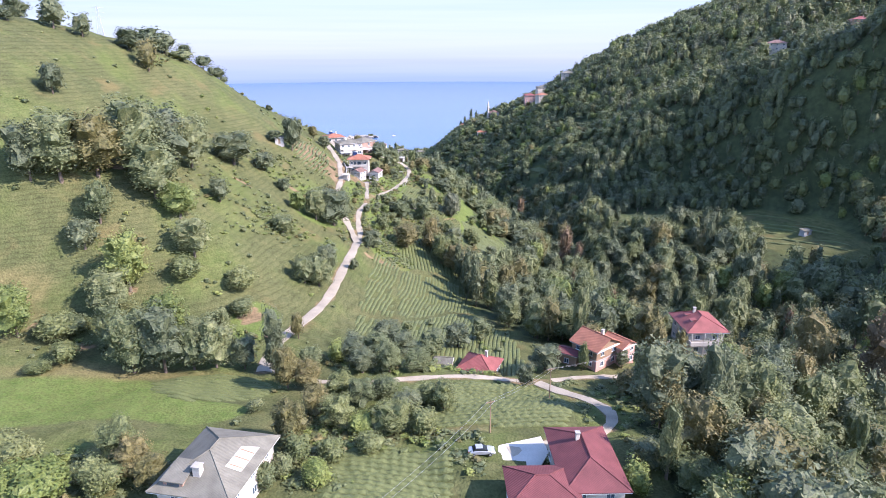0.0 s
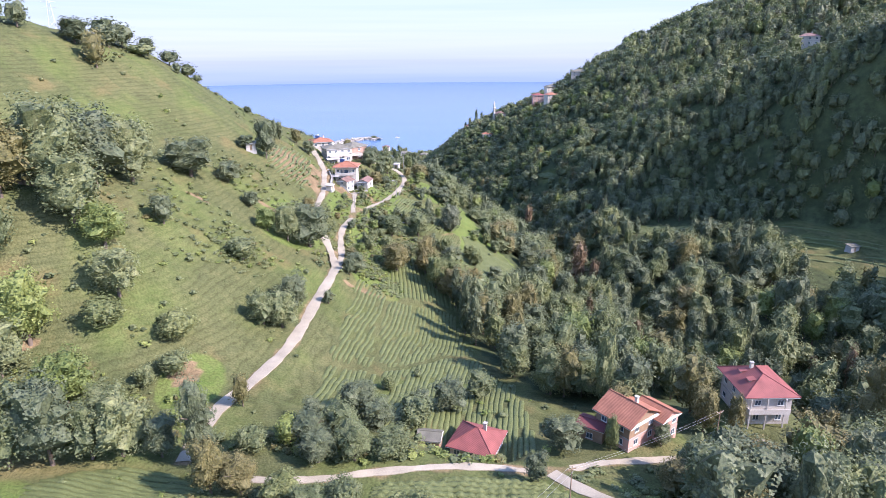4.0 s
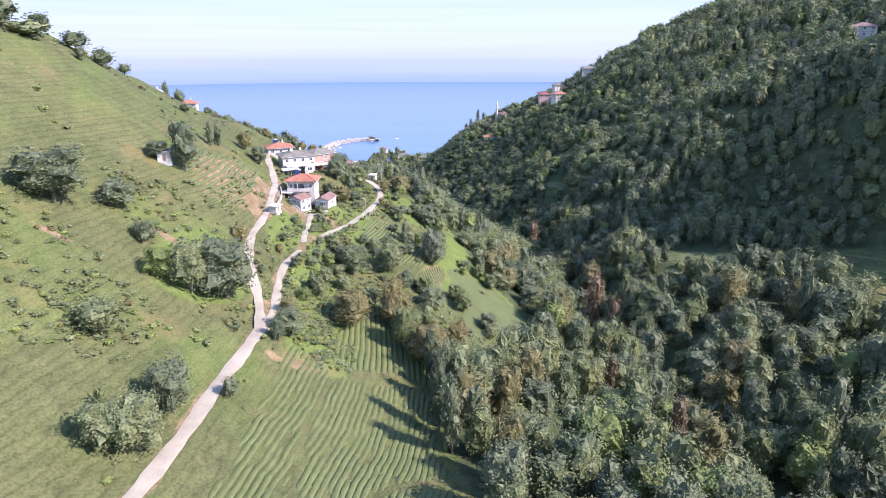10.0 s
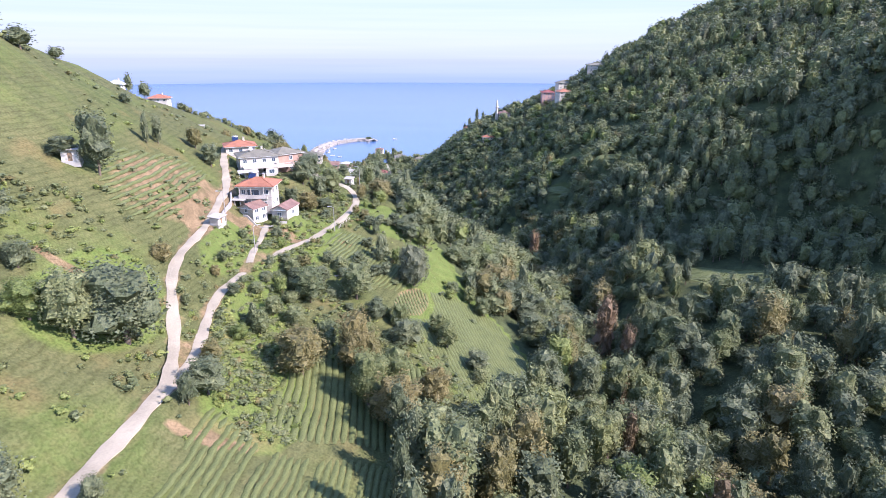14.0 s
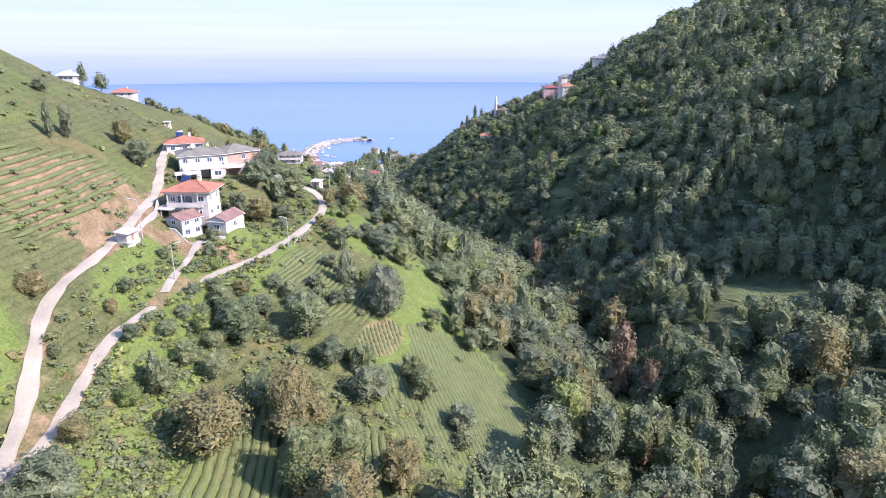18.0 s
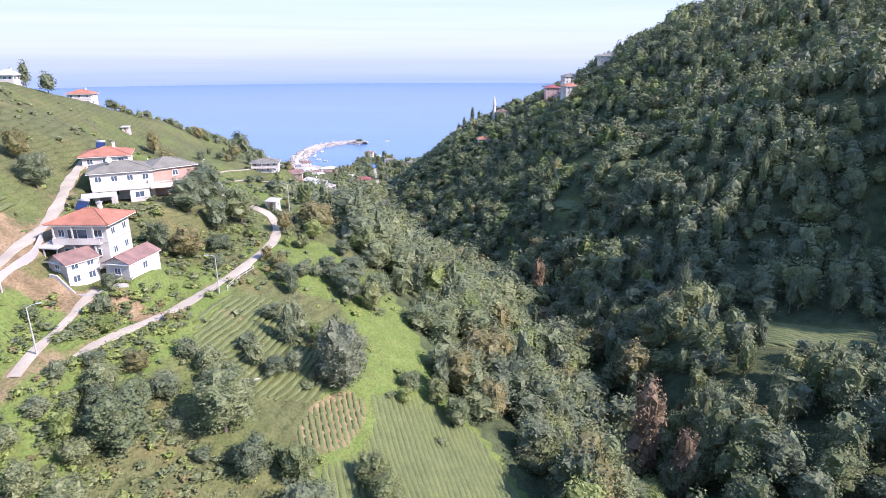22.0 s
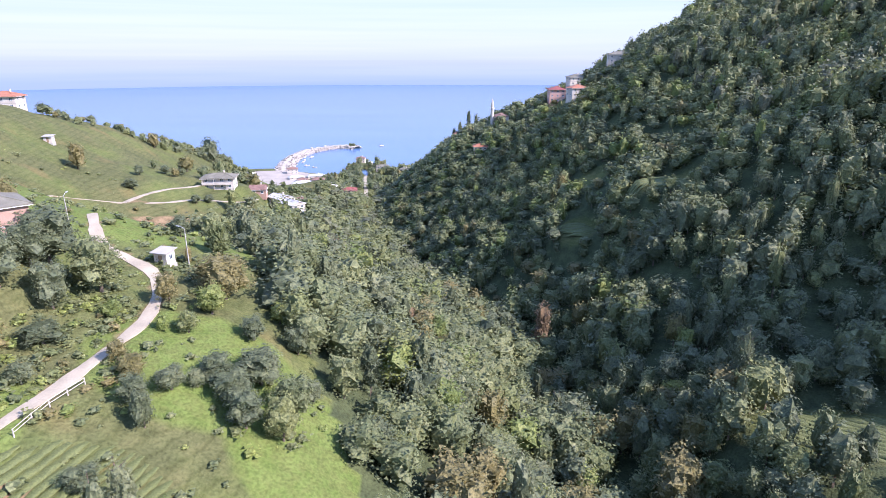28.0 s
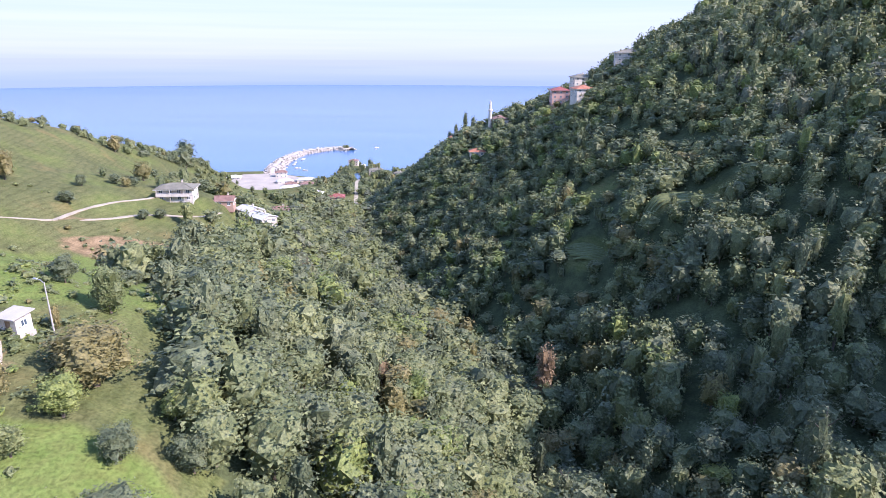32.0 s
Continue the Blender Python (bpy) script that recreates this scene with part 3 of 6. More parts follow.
# ---- plants ----
def leaves(rng, shell, count, size):
    """Leaf sprays of three corners standing out of a crown's shell (corners of its quads), as (count, 3, 3)."""
    q = shell[rng.integers(0, len(shell), count)]
    u, v = rng.uniform(0, 1, (count, 1)), rng.uniform(0, 1, (count, 1))
    p = (q[:, 0] * (1 - u) + q[:, 1] * u) * (1 - v) + (q[:, 3] * (1 - u) + q[:, 2] * u) * v
    out = np.cross(q[:, 2] - q[:, 0], q[:, 3] - q[:, 1])
    out /= np.linalg.norm(out, axis=1)[:, None] + 1e-9
    nrm = out + 0.56 * rng.normal(size=(count, 3)) + (0, 0, 0.3)
    nrm /= np.linalg.norm(nrm, axis=1)[:, None]
    a = np.cross(nrm, rng.normal(size=(count, 3)))
    a /= np.linalg.norm(a, axis=1)[:, None]
    b = np.cross(nrm, a)
    s = size * rng.uniform(0.6, 1.35, (count, 1))
    p = p + out * size * rng.uniform(-0.6, 1.8, (count, 1))
    q = np.stack([p - a * s, p + a * s * 0.7 - b * s * 0.6, p + a * s * 0.3 + b * s * 0.9], 1)
    q[..., 2] = p[:, None, 2] + 0.62 * (q[..., 2] - p[:, None, 2])
    return q


@functools.lru_cache(None)
def cube_ball(n):
    """Directions and quads of a ball made of six faces of n by n quads."""
    verts, faces = {}, []
    for axis in range(3):
        for sign in (-1, 1):
            def at(i, j):
                p = [0.0, 0.0, 0.0]
                u, v = math.tan((2 * i / n - 1) * math.pi / 4), math.tan((2 * j / n - 1) * math.pi / 4)
                p[axis], p[(axis + 1) % 3], p[(axis + 2) % 3] = sign, u * sign, v
                h = math.sqrt(sum(c * c for c in p))
                return verts.setdefault(tuple(round(c, 4) for c in p), (len(verts), [c / h for c in p]))[0]
            for i in range(n):
                for j in range(n):
                    faces.append((at(i, j), at(i + 1, j), at(i + 1, j + 1), at(i, j + 1)))
    return np.array([p for _, p in sorted(verts.values())]), np.array(faces)


def shell_of(rng, lobes, n, rough=0.1):
    """The uneven outer surface of a crown: the farthest lobe in every direction from its middle, as quads (count, 4, 3)."""
    d, faces = cube_ball(n)
    c, r = np.array([e[0] for e in lobes], float), np.array([e[1] for e in lobes], float)
    mid = np.average(c, axis=0, weights=r.prod(1))
    o, w = (mid - c) / r, d[:, None, :] / r
    A, B, C = (w * w).sum(-1), (o * w).sum(-1), (o * o).sum(-1)[None] - 1
    root = B * B - A * C
    t = np.where(root > 0, (-B + np.sqrt(np.maximum(root, 0))) / A, 0).max(1)
    t = np.maximum(t, 0.35 * np.median(t)) * rng.uniform(1 - rough, 1 + rough, len(d))
    v = mid + 0.9 * d * t[:, None]
    return v[faces]


def cut(quads):
    """Two triangles from every quad."""
    return np.concatenate([quads[:, [0, 1, 2]], quads[:, [0, 2, 3]]])


def lobes_of(rng, shape):
    """The lobes of a crown of height 1 over the ground and width 1, by the tree's habit."""
    out = []
    if shape == "round":
        for k in range(16):
            t, z = 2.4 * k + rng.uniform(-0.5, 0.5), 0.2 + 0.68 * (k + 0.5) / 16 + rng.uniform(-0.05, 0.05)
            q = 0.34 * math.sqrt(max(0.03, 1 - ((z - 0.4) / 0.56) ** 2)) * rng.uniform(0.7, 1.15)
            out.append(((q * math.cos(t), q * math.sin(t), z), (rng.uniform(0.12, 0.2),) * 2 + (rng.uniform(0.08, 0.14),)))
        out.append(((0, 0, 0.46), (0.3, 0.3, 0.38)))
    elif shape == "shrub":
        for _ in range(9):
            t, q = rng.uniform(0, 6.28), rng.uniform(0.1, 0.34)
            out.append(((q * math.cos(t), q * math.sin(t), rng.uniform(0.15, 0.66)), (rng.uniform(0.14, 0.22),) * 2 + (rng.uniform(0.17, 0.28),)))
        out.append(((0, 0, 0.35), (0.3, 0.3, 0.36)))
    elif shape == "tall":
        for k in range(18):
            z = 0.1 + 0.85 * k / 17
            t, q = 2.4 * k, 0.26 * math.sqrt(max(0.04, 1 - ((z - 0.4) / 0.62) ** 2)) * rng.uniform(0.6, 1.25)
            out.append(((q * math.cos(t), q * math.sin(t), z), (rng.uniform(0.13, 0.21),) * 2 + (rng.uniform(0.05, 0.08),)))
        out.append(((0, 0, 0.47), (0.2, 0.2, 0.45)))
    elif shape == "cone":
        for k in range(10):
            z = 0.14 + 0.085 * k
            q = 0.36 * (1.02 - z)
            for j in range(3):
                t = 2.1 * j + k + rng.uniform(-0.4, 0.4)
                out.append(((q * math.cos(t), q * math.sin(t), z), (0.1 + q * 0.5,) * 2 + (0.055,)))
        out.append(((0, 0, 0.45), (0.16, 0.16, 0.45)))
    elif shape == "oval":
        for k in range(34):
            z = 0.1 + 0.8 * (k + 0.5) / 34
            t, q = 2.4 * k, 0.34 * math.sqrt(max(0.05, 1 - ((z - 0.45) / 0.5) ** 2))
            out.append(((q * math.cos(t), q * math.sin(t), z), (rng.uniform(0.11, 0.16),) * 2 + (rng.uniform(0.09, 0.13),)))
        out.append(((0, 0, 0.48), (0.36, 0.36, 0.4)))
    return out


def crown_of(seed, shape, n, count, size):
    """The triangles of a crown of height 1 and width 1: the dense mass inside it and the leaf sprays on its lobes."""
    r = np.random.default_rng(seed)
    lobes = lobes_of(r, shape)
    core = shell_of(r, lobes, n)
    mid = core.reshape(-1, 3).mean(0)
    q = np.concatenate([cut(mid + 0.86 * (core - mid)), leaves(r, shell_of(r, lobes, 12, 0.05), count, size)])
    q[..., 2] = np.clip(q[..., 2], 0.03, 1.05)
    return q


def trunk_of(rng, shape, limbs=4):
    """A tapered, slightly bent trunk with limbs, for a tree of height 1."""
    top = {"round": 0.62, "shrub": 0.4, "tall": 0.9, "cone": 0.93, "oval": 0.6}[shape]
    k = 6
    z = np.linspace(-0.05, top, k)
    bend = np.cumsum(rng.normal(0, 0.012, (k, 2)), 0)
    spine = np.column_stack([bend, z])
    r0 = {"round": 0.03, "shrub": 0.025, "tall": 0.028, "cone": 0.022, "oval": 0.03}[shape]
    pieces = [tube(spine, r0 * np.linspace(1.15, 0.25, k), 6)]
    for j in range(limbs):
        i = rng.integers(2, k - 1)
        t = rng.uniform(0, 6.28)
        reach = rng.uniform(0.18, 0.34)
        s = spine[i]
        e = s + np.array([reach * math.cos(t), reach * math.sin(t), rng.uniform(0.08, 0.2)])
        pieces.append(tube([s, (s + e) / 2 + (0, 0, -0.01), e], [r0 * 0.5, r0 * 0.32, r0 * 0.1], 4))
    return joined(pieces)


HABIT = {"broad": "round", "dark": "round", "fresh": "round", "grey": "round", "brown": "round", "rust": "tall", "ivy": "tall", "poplar": "tall", "conifer": "cone", "shrub": "shrub", "bright": "shrub", "olive": "shrub", "oval": "oval", "pale": "round"}
TONE = {"ivy": "dark", "poplar": "dark", "conifer": "dark", "shrub": "broad", "bright": "vivid", "olive": "grey", "oval": "silver", "pale": "silver"}
WORDS = {"broad": "leafy green broadleaf tree", "dark": "dense dark green broadleaf tree", "fresh": "bright green broadleaf tree", "grey": "grey-green broadleaf tree", "brown": "thin brownish tree with sparse leaves",
         "rust": "tall tree with rust-brown leaves", "ivy": "tall narrow tree wrapped in ivy", "poplar": "slender dark green poplar", "conifer": "dark pointed conifer", "shrub": "low green shrub",
         "bright": "low bright green shrub", "olive": "low grey-green shrub", "oval": "dense oval grey-green tree"}
TREES = {}


def tree_kind(kind, big, v):
    """The meshes of one variety: a trunk and a crown of height 1 and width 1."""
    key = (kind, big, v)
    if key not in TREES:
        rng = np.random.default_rng(hash_of(kind) + 7 * v + big)
        shape = HABIT[kind]
        small = shape == "shrub"
        n, count, size = {0: (3, 300, 0.055), 1: (4, 950, 0.033), 2: (5, 1900, 0.024), 3: (6, 3200, 0.019)}[big]
        q = crown_of(hash_of(kind) + 7 * v + big, shape, n, count // 2 if small else count, size * (1.4 if small else 1.0))
        crown = mesh_of("crown", q.reshape(-1, 3), np.arange(len(q) * 3).reshape(-1, 3), LEAF[TONE.get(kind, kind)])
        tv, tf = trunk_of(rng, shape, 3 if small else 5)
        TREES[key] = (mesh_of("trunk", tv, tf, BARK, smooth=True), crown)
    return TREES[key]


def hash_of(word):
    return sum(ord(ch) * (i + 3) for i, ch in enumerate(word))


rng_tree = np.random.default_rng(5)


def tree(kind, x, y, high, wide, big=1):
    if land(x, y)[1][0] < 0.2 * wide and kind != "ivy":
        return
    near_lane = land(x, y)[1][0] - 0.5 * wide
    if -40 < x < 0 and 225 < y < 320 and near_lane < 3:
        shrink = min(1.0, (3.2 + 0.4 * max(0.0, near_lane)) / high)
        high, wide = high * shrink, wide * max(shrink, 0.6)
    big = max(big, 2) if (wide > 11 and y < 260) or (wide > 4.5 and y < 335 and -60 < x < 60) else big
    trunk, crown = tree_kind(kind, big, int(rng_tree.integers(0, 3)))
    small = HABIT[kind] == "shrub"
    top = new("shrub" if small else "tree")
    top.matrix_basis = pose(x, y, ground_at(x, y) - 0.1, 0, 0, rng_tree.uniform(0, 360))
    for name, me in (("trunk", trunk), ("crown", crown)):
        ob = solid(name, me, top)
        ob.scale = (wide, wide * rng_tree.uniform(0.88, 1.12), high)
    tagged(top, WORDS[kind] + (" among the tea" if x < 0 else " near the stream wood" if x > 25 else " on the grassy slope"), "shrub" if small else "tree", "shrubs on the slopes" if small else "trees on the slopes")


# ---- the woods ----
def scatter(name, label, places, rng, category="woodland", trunks=True):
    """One object of many trees: places are (x, y, z, height, width, kind, quads along a crown's face, leaf sprays)."""
    tones = sorted({TONE.get(p[5], p[5]) for p in places})
    mats = [LEAF[t] for t in tones] + [BARK]
    stock, verts, index, tv, shade = {}, [], [], [], []
    for x, y, z, high, wide, kind, n, count in places:
        key = (kind, n, count, int(rng.integers(0, 5)))
        if key not in stock:
            stock[key] = crown_of(hash_of(kind) + count + 31 * key[3], HABIT[kind], n, count, 0.95 / math.sqrt(count + 12))
        t = rng.uniform(0, 6.28)
        c, s = math.cos(t) * wide, math.sin(t) * wide
        q = stock[key]
        verts.append(np.stack([q[..., 0] * c - q[..., 1] * s + x, q[..., 0] * s + q[..., 1] * c + y, q[..., 2] * high + z], -1))
        index.append(np.full(len(q), tones.index(TONE.get(kind, kind))))
        shade.append(np.full(len(q) * 3, rng.uniform(0, 1)))
        if trunks:
            r0, quad = 0.022 * high, []
            for k in range(3):
                a, b = 2.1 * k + t, 2.1 * (k + 1) + t
                quad.append([[x + r0 * math.cos(a), y + r0 * math.sin(a), z - 0.6], [x + r0 * math.cos(b), y + r0 * math.sin(b), z - 0.6],
                             [x + 0.3 * r0 * math.cos(b), y + 0.3 * r0 * math.sin(b), z + 0.7 * high], [x + 0.3 * r0 * math.cos(a), y + 0.3 * r0 * math.sin(a), z + 0.7 * high]])
            tv.append(cut(np.array(quad)))
    v = np.concatenate(verts + tv).reshape(-1, 3)
    i = np.concatenate(index + [np.full(6, len(tones))] * len(tv))
    me = mesh_of(name, v, np.arange(len(v)).reshape(-1, 3), mats, i)
    me.attributes.new("tone", "FLOAT", "POINT").data.foreach_set("value", np.concatenate(shade + [np.zeros(18)] * len(tv)).astype(np.float32))
    return tagged(solid(name, me), label, category, kind="stuff")


def camera_way(x, y):
    """Distance from the line along which the valley is flown."""
    t = np.clip((x * 38 + y * 269) / (38**2 + 269**2), 0, 1)
    return np.hypot(x - 38 * t, y - 269 * t)


rng = np.random.default_rng(11)
px, py = np.meshgrid(np.arange(-70, 470, 5.2), np.arange(60, 790, 5.2))
px, py = np.tile(px.ravel(), 2), np.tile(py.ravel(), 2)
px, py = px + rng.uniform(-2.5, 2.5, px.shape), py + rng.uniform(-2.5, 2.5, py.shape)
keep = woodiness(px, py) > rng.uniform(0.2, 0.8, px.shape)
far = camera_way(px, py)
keep &= rng.uniform(0, 1, px.shape) < np.where(far > 330, 0.85, np.where(far > 90, 0.82, 0.86))
keep &= (np.hypot(px - 72, py - 140) > 11) & (np.hypot(px - 40, py - 128) > 11) & (px < 0.8 * py + 14)
steep = np.hypot(bare(px + 4, py) - bare(px - 4, py), bare(px, py + 4) - bare(px, py - 4)) / 8
keep &= (np.arange(len(px)) < len(px) // 2) | (rng.uniform(0, 1, px.shape) < np.clip(steep - 0.55, 0, 0.8))
px, py, far = px[keep], py[keep], far[keep]
pz, road_off = land(px, py)
keep = (pz > 1.5) & (road_off > 1.5)
px, py, pz, far = px[keep], py[keep], pz[keep], far[keep]
KINDS = ["broad", "dark", "grey", "fresh", "brown", "rust", "ivy", "shrub"]
NEAR, MID, FAR = [], [], []
for x, y, z, d in zip(px, py, pz, far):
    east = x > stream_x(y)[0] + 5
    kind = rng.choice(KINDS, p=[0.38, 0.25, 0.13, 0.04, 0.07, 0.01, 0.08, 0.04])
    stand = 0.5 + 0.25 * (math.sin(x * 0.19 + 2 * math.sin(y * 0.06)) + math.sin(y * 0.15 + 1.5 * math.sin(x * 0.08)))
    high = (5.5 + 8.0 * stand + rng.uniform(-2.0, 3.0)) * (0.62 if kind == "shrub" else 1) * (1.2 if kind == "ivy" else 1)
    wide = (4.9 + 3.2 * stand + rng.uniform(-0.9, 2.4)) * (0.6 if kind in ("ivy", "rust") else 1)
    if east and y > 425 and x < 150:
        high *= 0.72
        # Light leaf kinds here paint in sunlit crowns and haze.
        kind = rng.choice(["broad", "grey", "fresh", "dark", "brown"], p=[0.48, 0.16, 0.14, 0.17, 0.05])
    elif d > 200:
        # Paler, greyer leaf kinds put the haze of distance into the colour.
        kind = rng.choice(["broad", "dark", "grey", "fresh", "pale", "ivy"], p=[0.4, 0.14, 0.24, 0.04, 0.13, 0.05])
    if y < 150:
        kind = rng.choice(["broad", "dark", "grey", "fresh", "brown", "rust", "ivy", "shrub"], p=[0.3, 0.16, 0.2, 0.05, 0.16, 0.03, 0.07, 0.03])
    if not east and y > 280:
        wide *= 1.35
    elif d < 130 and y < 300:
        if rng.uniform(0, 1) < 0.42:
            continue
        grown = rng.uniform(1.15, 1.5)
        wide, high = wide * grown, high * grown * 1.05
    if d > 330:
        wide, high = wide * 1.08, high * 0.78
    if 95 < x < 240 and 315 < y < 430:
        # Mostly dark leaf kinds put this slope's shade into the crown colour.
        kind = rng.choice(["dark", "broad", "grey", "ivy"], p=[0.45, 0.35, 0.12, 0.08])
    n, count = (5, 1250) if d < 75 and y < 300 else (4, 850) if d < 120 and y < 300 else (3, 650) if d < 75 else (3, 480) if d < 120 else (2, 240) if d < 200 else (2, 110) if d < 380 else (2, 46)
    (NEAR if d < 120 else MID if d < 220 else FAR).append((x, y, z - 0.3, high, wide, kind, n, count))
scatter("stream_wood", "mixed green wood along the stream, with some brown crowns", NEAR, rng)
scatter("hillside_wood", "dense green wood on the shaded eastern hillside", MID, rng)
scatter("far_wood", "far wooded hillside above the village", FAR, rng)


# ---- houses ----
WINDOW = {}


def opening(parent, m, wide, high, sill):
    """A window: a frame standing proud of the wall, a pane set in it and a sill. The meshes are shared between windows of a size."""
    key = (round(wide, 2), round(high, 2))
    if key not in WINDOW:
        w, t = wide / 2, 0.09
        meshes = []
        for nm, bm, mat in (("window_frame", box((-w, -0.06, 0, -w + t, 0.03, high), (w - t, -0.06, 0, w, 0.03, high), (-w + t, -0.06, 0, w - t, 0.03, t), (-w + t, -0.06, high - t, w - t, 0.03, high), (-0.035, -0.055, t, 0.035, 0.02, high - t)), FRAME),
                            ("pane", box((-w + t, -0.02, t, w - t, 0.01, high - t)), PANE), ("sill", box((-w - 0.08, -0.14, -0.07, w + 0.08, 0.02, 0)), FRAME)):
            me = bpy.data.meshes.new(nm)
            bm.to_mesh(me)
            bm.free()
            me.materials.append(mat)
            meshes.append((nm, me))
        WINDOW[key] = meshes
    frame_ob = None
    for nm, me in WINDOW[key]:
        ob = solid("window" if nm == "window_frame" else nm, me, parent if frame_ob is None else frame_ob)
        if frame_ob is None:
            frame_ob = ob
            ob.matrix_basis = m @ Matrix.Translation((0, 0, sill))


def block(top, m, wide, deep, storeys, wall, roof, hip=0.5, rise=2.0, over=0.7, foot=1.5, windows=(3, 2, 2, 2), storey=2.8, chimney=True, balcony=0, balcony_side=0, dormers=0, lower=None):
    """One block of a house at the pose m in it: walls, floor bands, windows, hipped or gabled roof with eaves, ridge caps, chimney, dormers and balcony.
    windows: how many on each storey on the sides -y, +x, +y and -x. The ridge runs along x. lower: another wall finish for the ground storey."""
    w, d, h = wide / 2, deep / 2, storeys * storey

    def add_part(name, bm, mat, label="", parent=None):
        ob = part(name, bm, mat, parent or top, label)
        if parent is None:
            ob.matrix_basis = m
        return ob

    if lower and storeys > 1:
        add_part("wall", box((-w, -d, -foot, w, d, storey)), lower, "ground-storey wall in another finish")
        add_part("wall", box((-w, -d, storey, w, d, h)), wall)
    else:
        add_part("wall", box((-w, -d, -foot, w, d, h)), wall)
    for k in range(1, storeys):
        add_part("floor_band", box((-w - 0.06, -d - 0.06, k * storey - 0.15, w + 0.06, d + 0.06, k * storey + 0.08)), CONCRETE)
    e, zr, rm = over, h, ROOF[roof]
    rx = max(0.0, w + e - (d + e) * 2 * hip) if hip else w + e
    a, b, c, f = (-w - e, -d - e, zr), (w + e, -d - e, zr), (w + e, d + e, zr), (-w - e, d + e, zr)
    r1, r2 = (-rx, 0, zr + rise), (rx, 0, zr + rise)
    add_part("roof_slope", slab([a, b, r2, r1] if rx else [a, b, r1], 0.14), rm)
    add_part("roof_slope", slab([c, f, r1, r2] if rx else [c, f, r1], 0.14), rm)
    if hip:
        add_part("roof_slope", slab([b, c, r2], 0.14), rm)
        add_part("roof_slope", slab([f, a, r1], 0.14), rm)
        for p, q in ((a, r1), (f, r1), (b, r2), (c, r2)):
            v, fc = tube([p, q], [0.11, 0.11], 5)
            solid("hip_cap", mesh_of("hip_cap", v, fc, rm), top).matrix_basis = m
    else:
        for sx in (-1, 1):
            bm = bmesh.new()
            pts = [bm.verts.new((sx * (w - o), y0, z0)) for o in (0.0, 0.2) for y0, z0 in ((-d, h), (d, h), (0, h + rise * d / (d + e)))]
            for fc in ((0, 1, 2), (3, 5, 4), (0, 3, 4, 1), (1, 4, 5, 2), (2, 5, 3, 0)):
                bm.faces.new([pts[i] for i in fc])
            bmesh.ops.recalc_face_normals(bm, faces=bm.faces[:])
            add_part("gable", bm, wall)
    for piece in ((-w - e + 0.03, -d - e + 0.03, w + e - 0.03, -d - 0.01), (-w - e + 0.03, d + 0.01, w + e - 0.03, d + e - 0.03), (-w - e + 0.03, -d - 0.009, -w - 0.01, d + 0.009), (w + 0.01, -d - 0.009, w + e - 0.03, d + 0.009)):
        add_part("eave", box((piece[0], piece[1], zr - 0.28, piece[2], piece[3], zr - 0.15)), FRAME, "pale eaves boarding")
    if rx:
        v, q = tube([r1, ((r1[0] + r2[0]) / 2, 0, r1[2] + 0.02), r2], [0.13] * 3, 6)
        solid("ridge", mesh_of("ridge", v, q, rm), top).matrix_basis = m
    if chimney:
        ch = add_part("chimney", box((w * 0.25, 0.5, zr + rise * 0.3, w * 0.25 + 0.6, 1.1, zr + rise + 0.8), bevel=0.03), CREAM)
        add_part("chimney_cap", box((w * 0.25 - 0.1, 0.4, zr + rise + 0.8, w * 0.25 + 0.7, 1.2, zr + rise + 0.92)), CONCRETE, "", ch)
    for k in range(dormers):
        u = (k + 0.5) / dormers * 2 * w * 0.7 - w * 0.7
        y0, z0 = d * 0.55, zr + rise * 0.45
        dm = add_part("dormer", box((u - 0.55, y0 - 0.7, z0 - 0.9, u + 0.55, y0 + 0.5, z0 + 0.35)), WHITE)
        add_part("dormer_roof", slab([(u - 0.75, y0 + 0.7, z0 + 0.45), (u + 0.75, y0 + 0.7, z0 + 0.45), (u + 0.75, y0 - 1.3, z0 + 0.75), (u - 0.75, y0 - 1.3, z0 + 0.75)], 0.1), rm, "", dm)
    for side, count in enumerate(windows):
        along = wide if side % 2 == 0 else deep
        for s in range(storeys):
            for i in range(count):
                u = (i + 0.5) / count * along - along / 2
                opening(top, m @ pose(0, 0, s * storey, 0, 0, 90 * side) @ Matrix.Translation((u, -(d if side % 2 == 0 else w), 0)), 1.25, 1.25, 0.95)
    if balcony:
        keep, m = m, m @ pose(0, 0, 0, 0, 0, 90 * balcony_side)
        bw, bd = (w, d) if balcony_side % 2 == 0 else (d, w)
        for s in range(1, storeys):
            bz = s * storey
            add_part("balcony", box((-bw, -bd - balcony, bz - 0.2, bw * 0.8, -bd - 0.01, bz)), WHITE, "white balcony slab")
            add_part("balcony_rail", box((-bw, -bd - balcony, bz + 0.002, bw * 0.8, -bd - balcony + 0.12, bz + 0.9), (-bw, -bd - balcony + 0.12, bz + 0.002, -bw + 0.12, -bd - 0.01, bz + 0.9)), WHITE)
            for u in (-bw + 0.15, -bw * 0.25, bw * 0.55):
                add_part("balcony_post", box((u, -bd - balcony + 0.14, -foot, u + 0.22, -bd - balcony + 0.36, bz - 0.21)), WHITE)
                add_part("balcony_post", box((u, -bd - balcony + 0.14, bz + 0.004, u + 0.22, -bd - balcony + 0.36, h - 0.29)), WHITE)
        m = keep
    return top


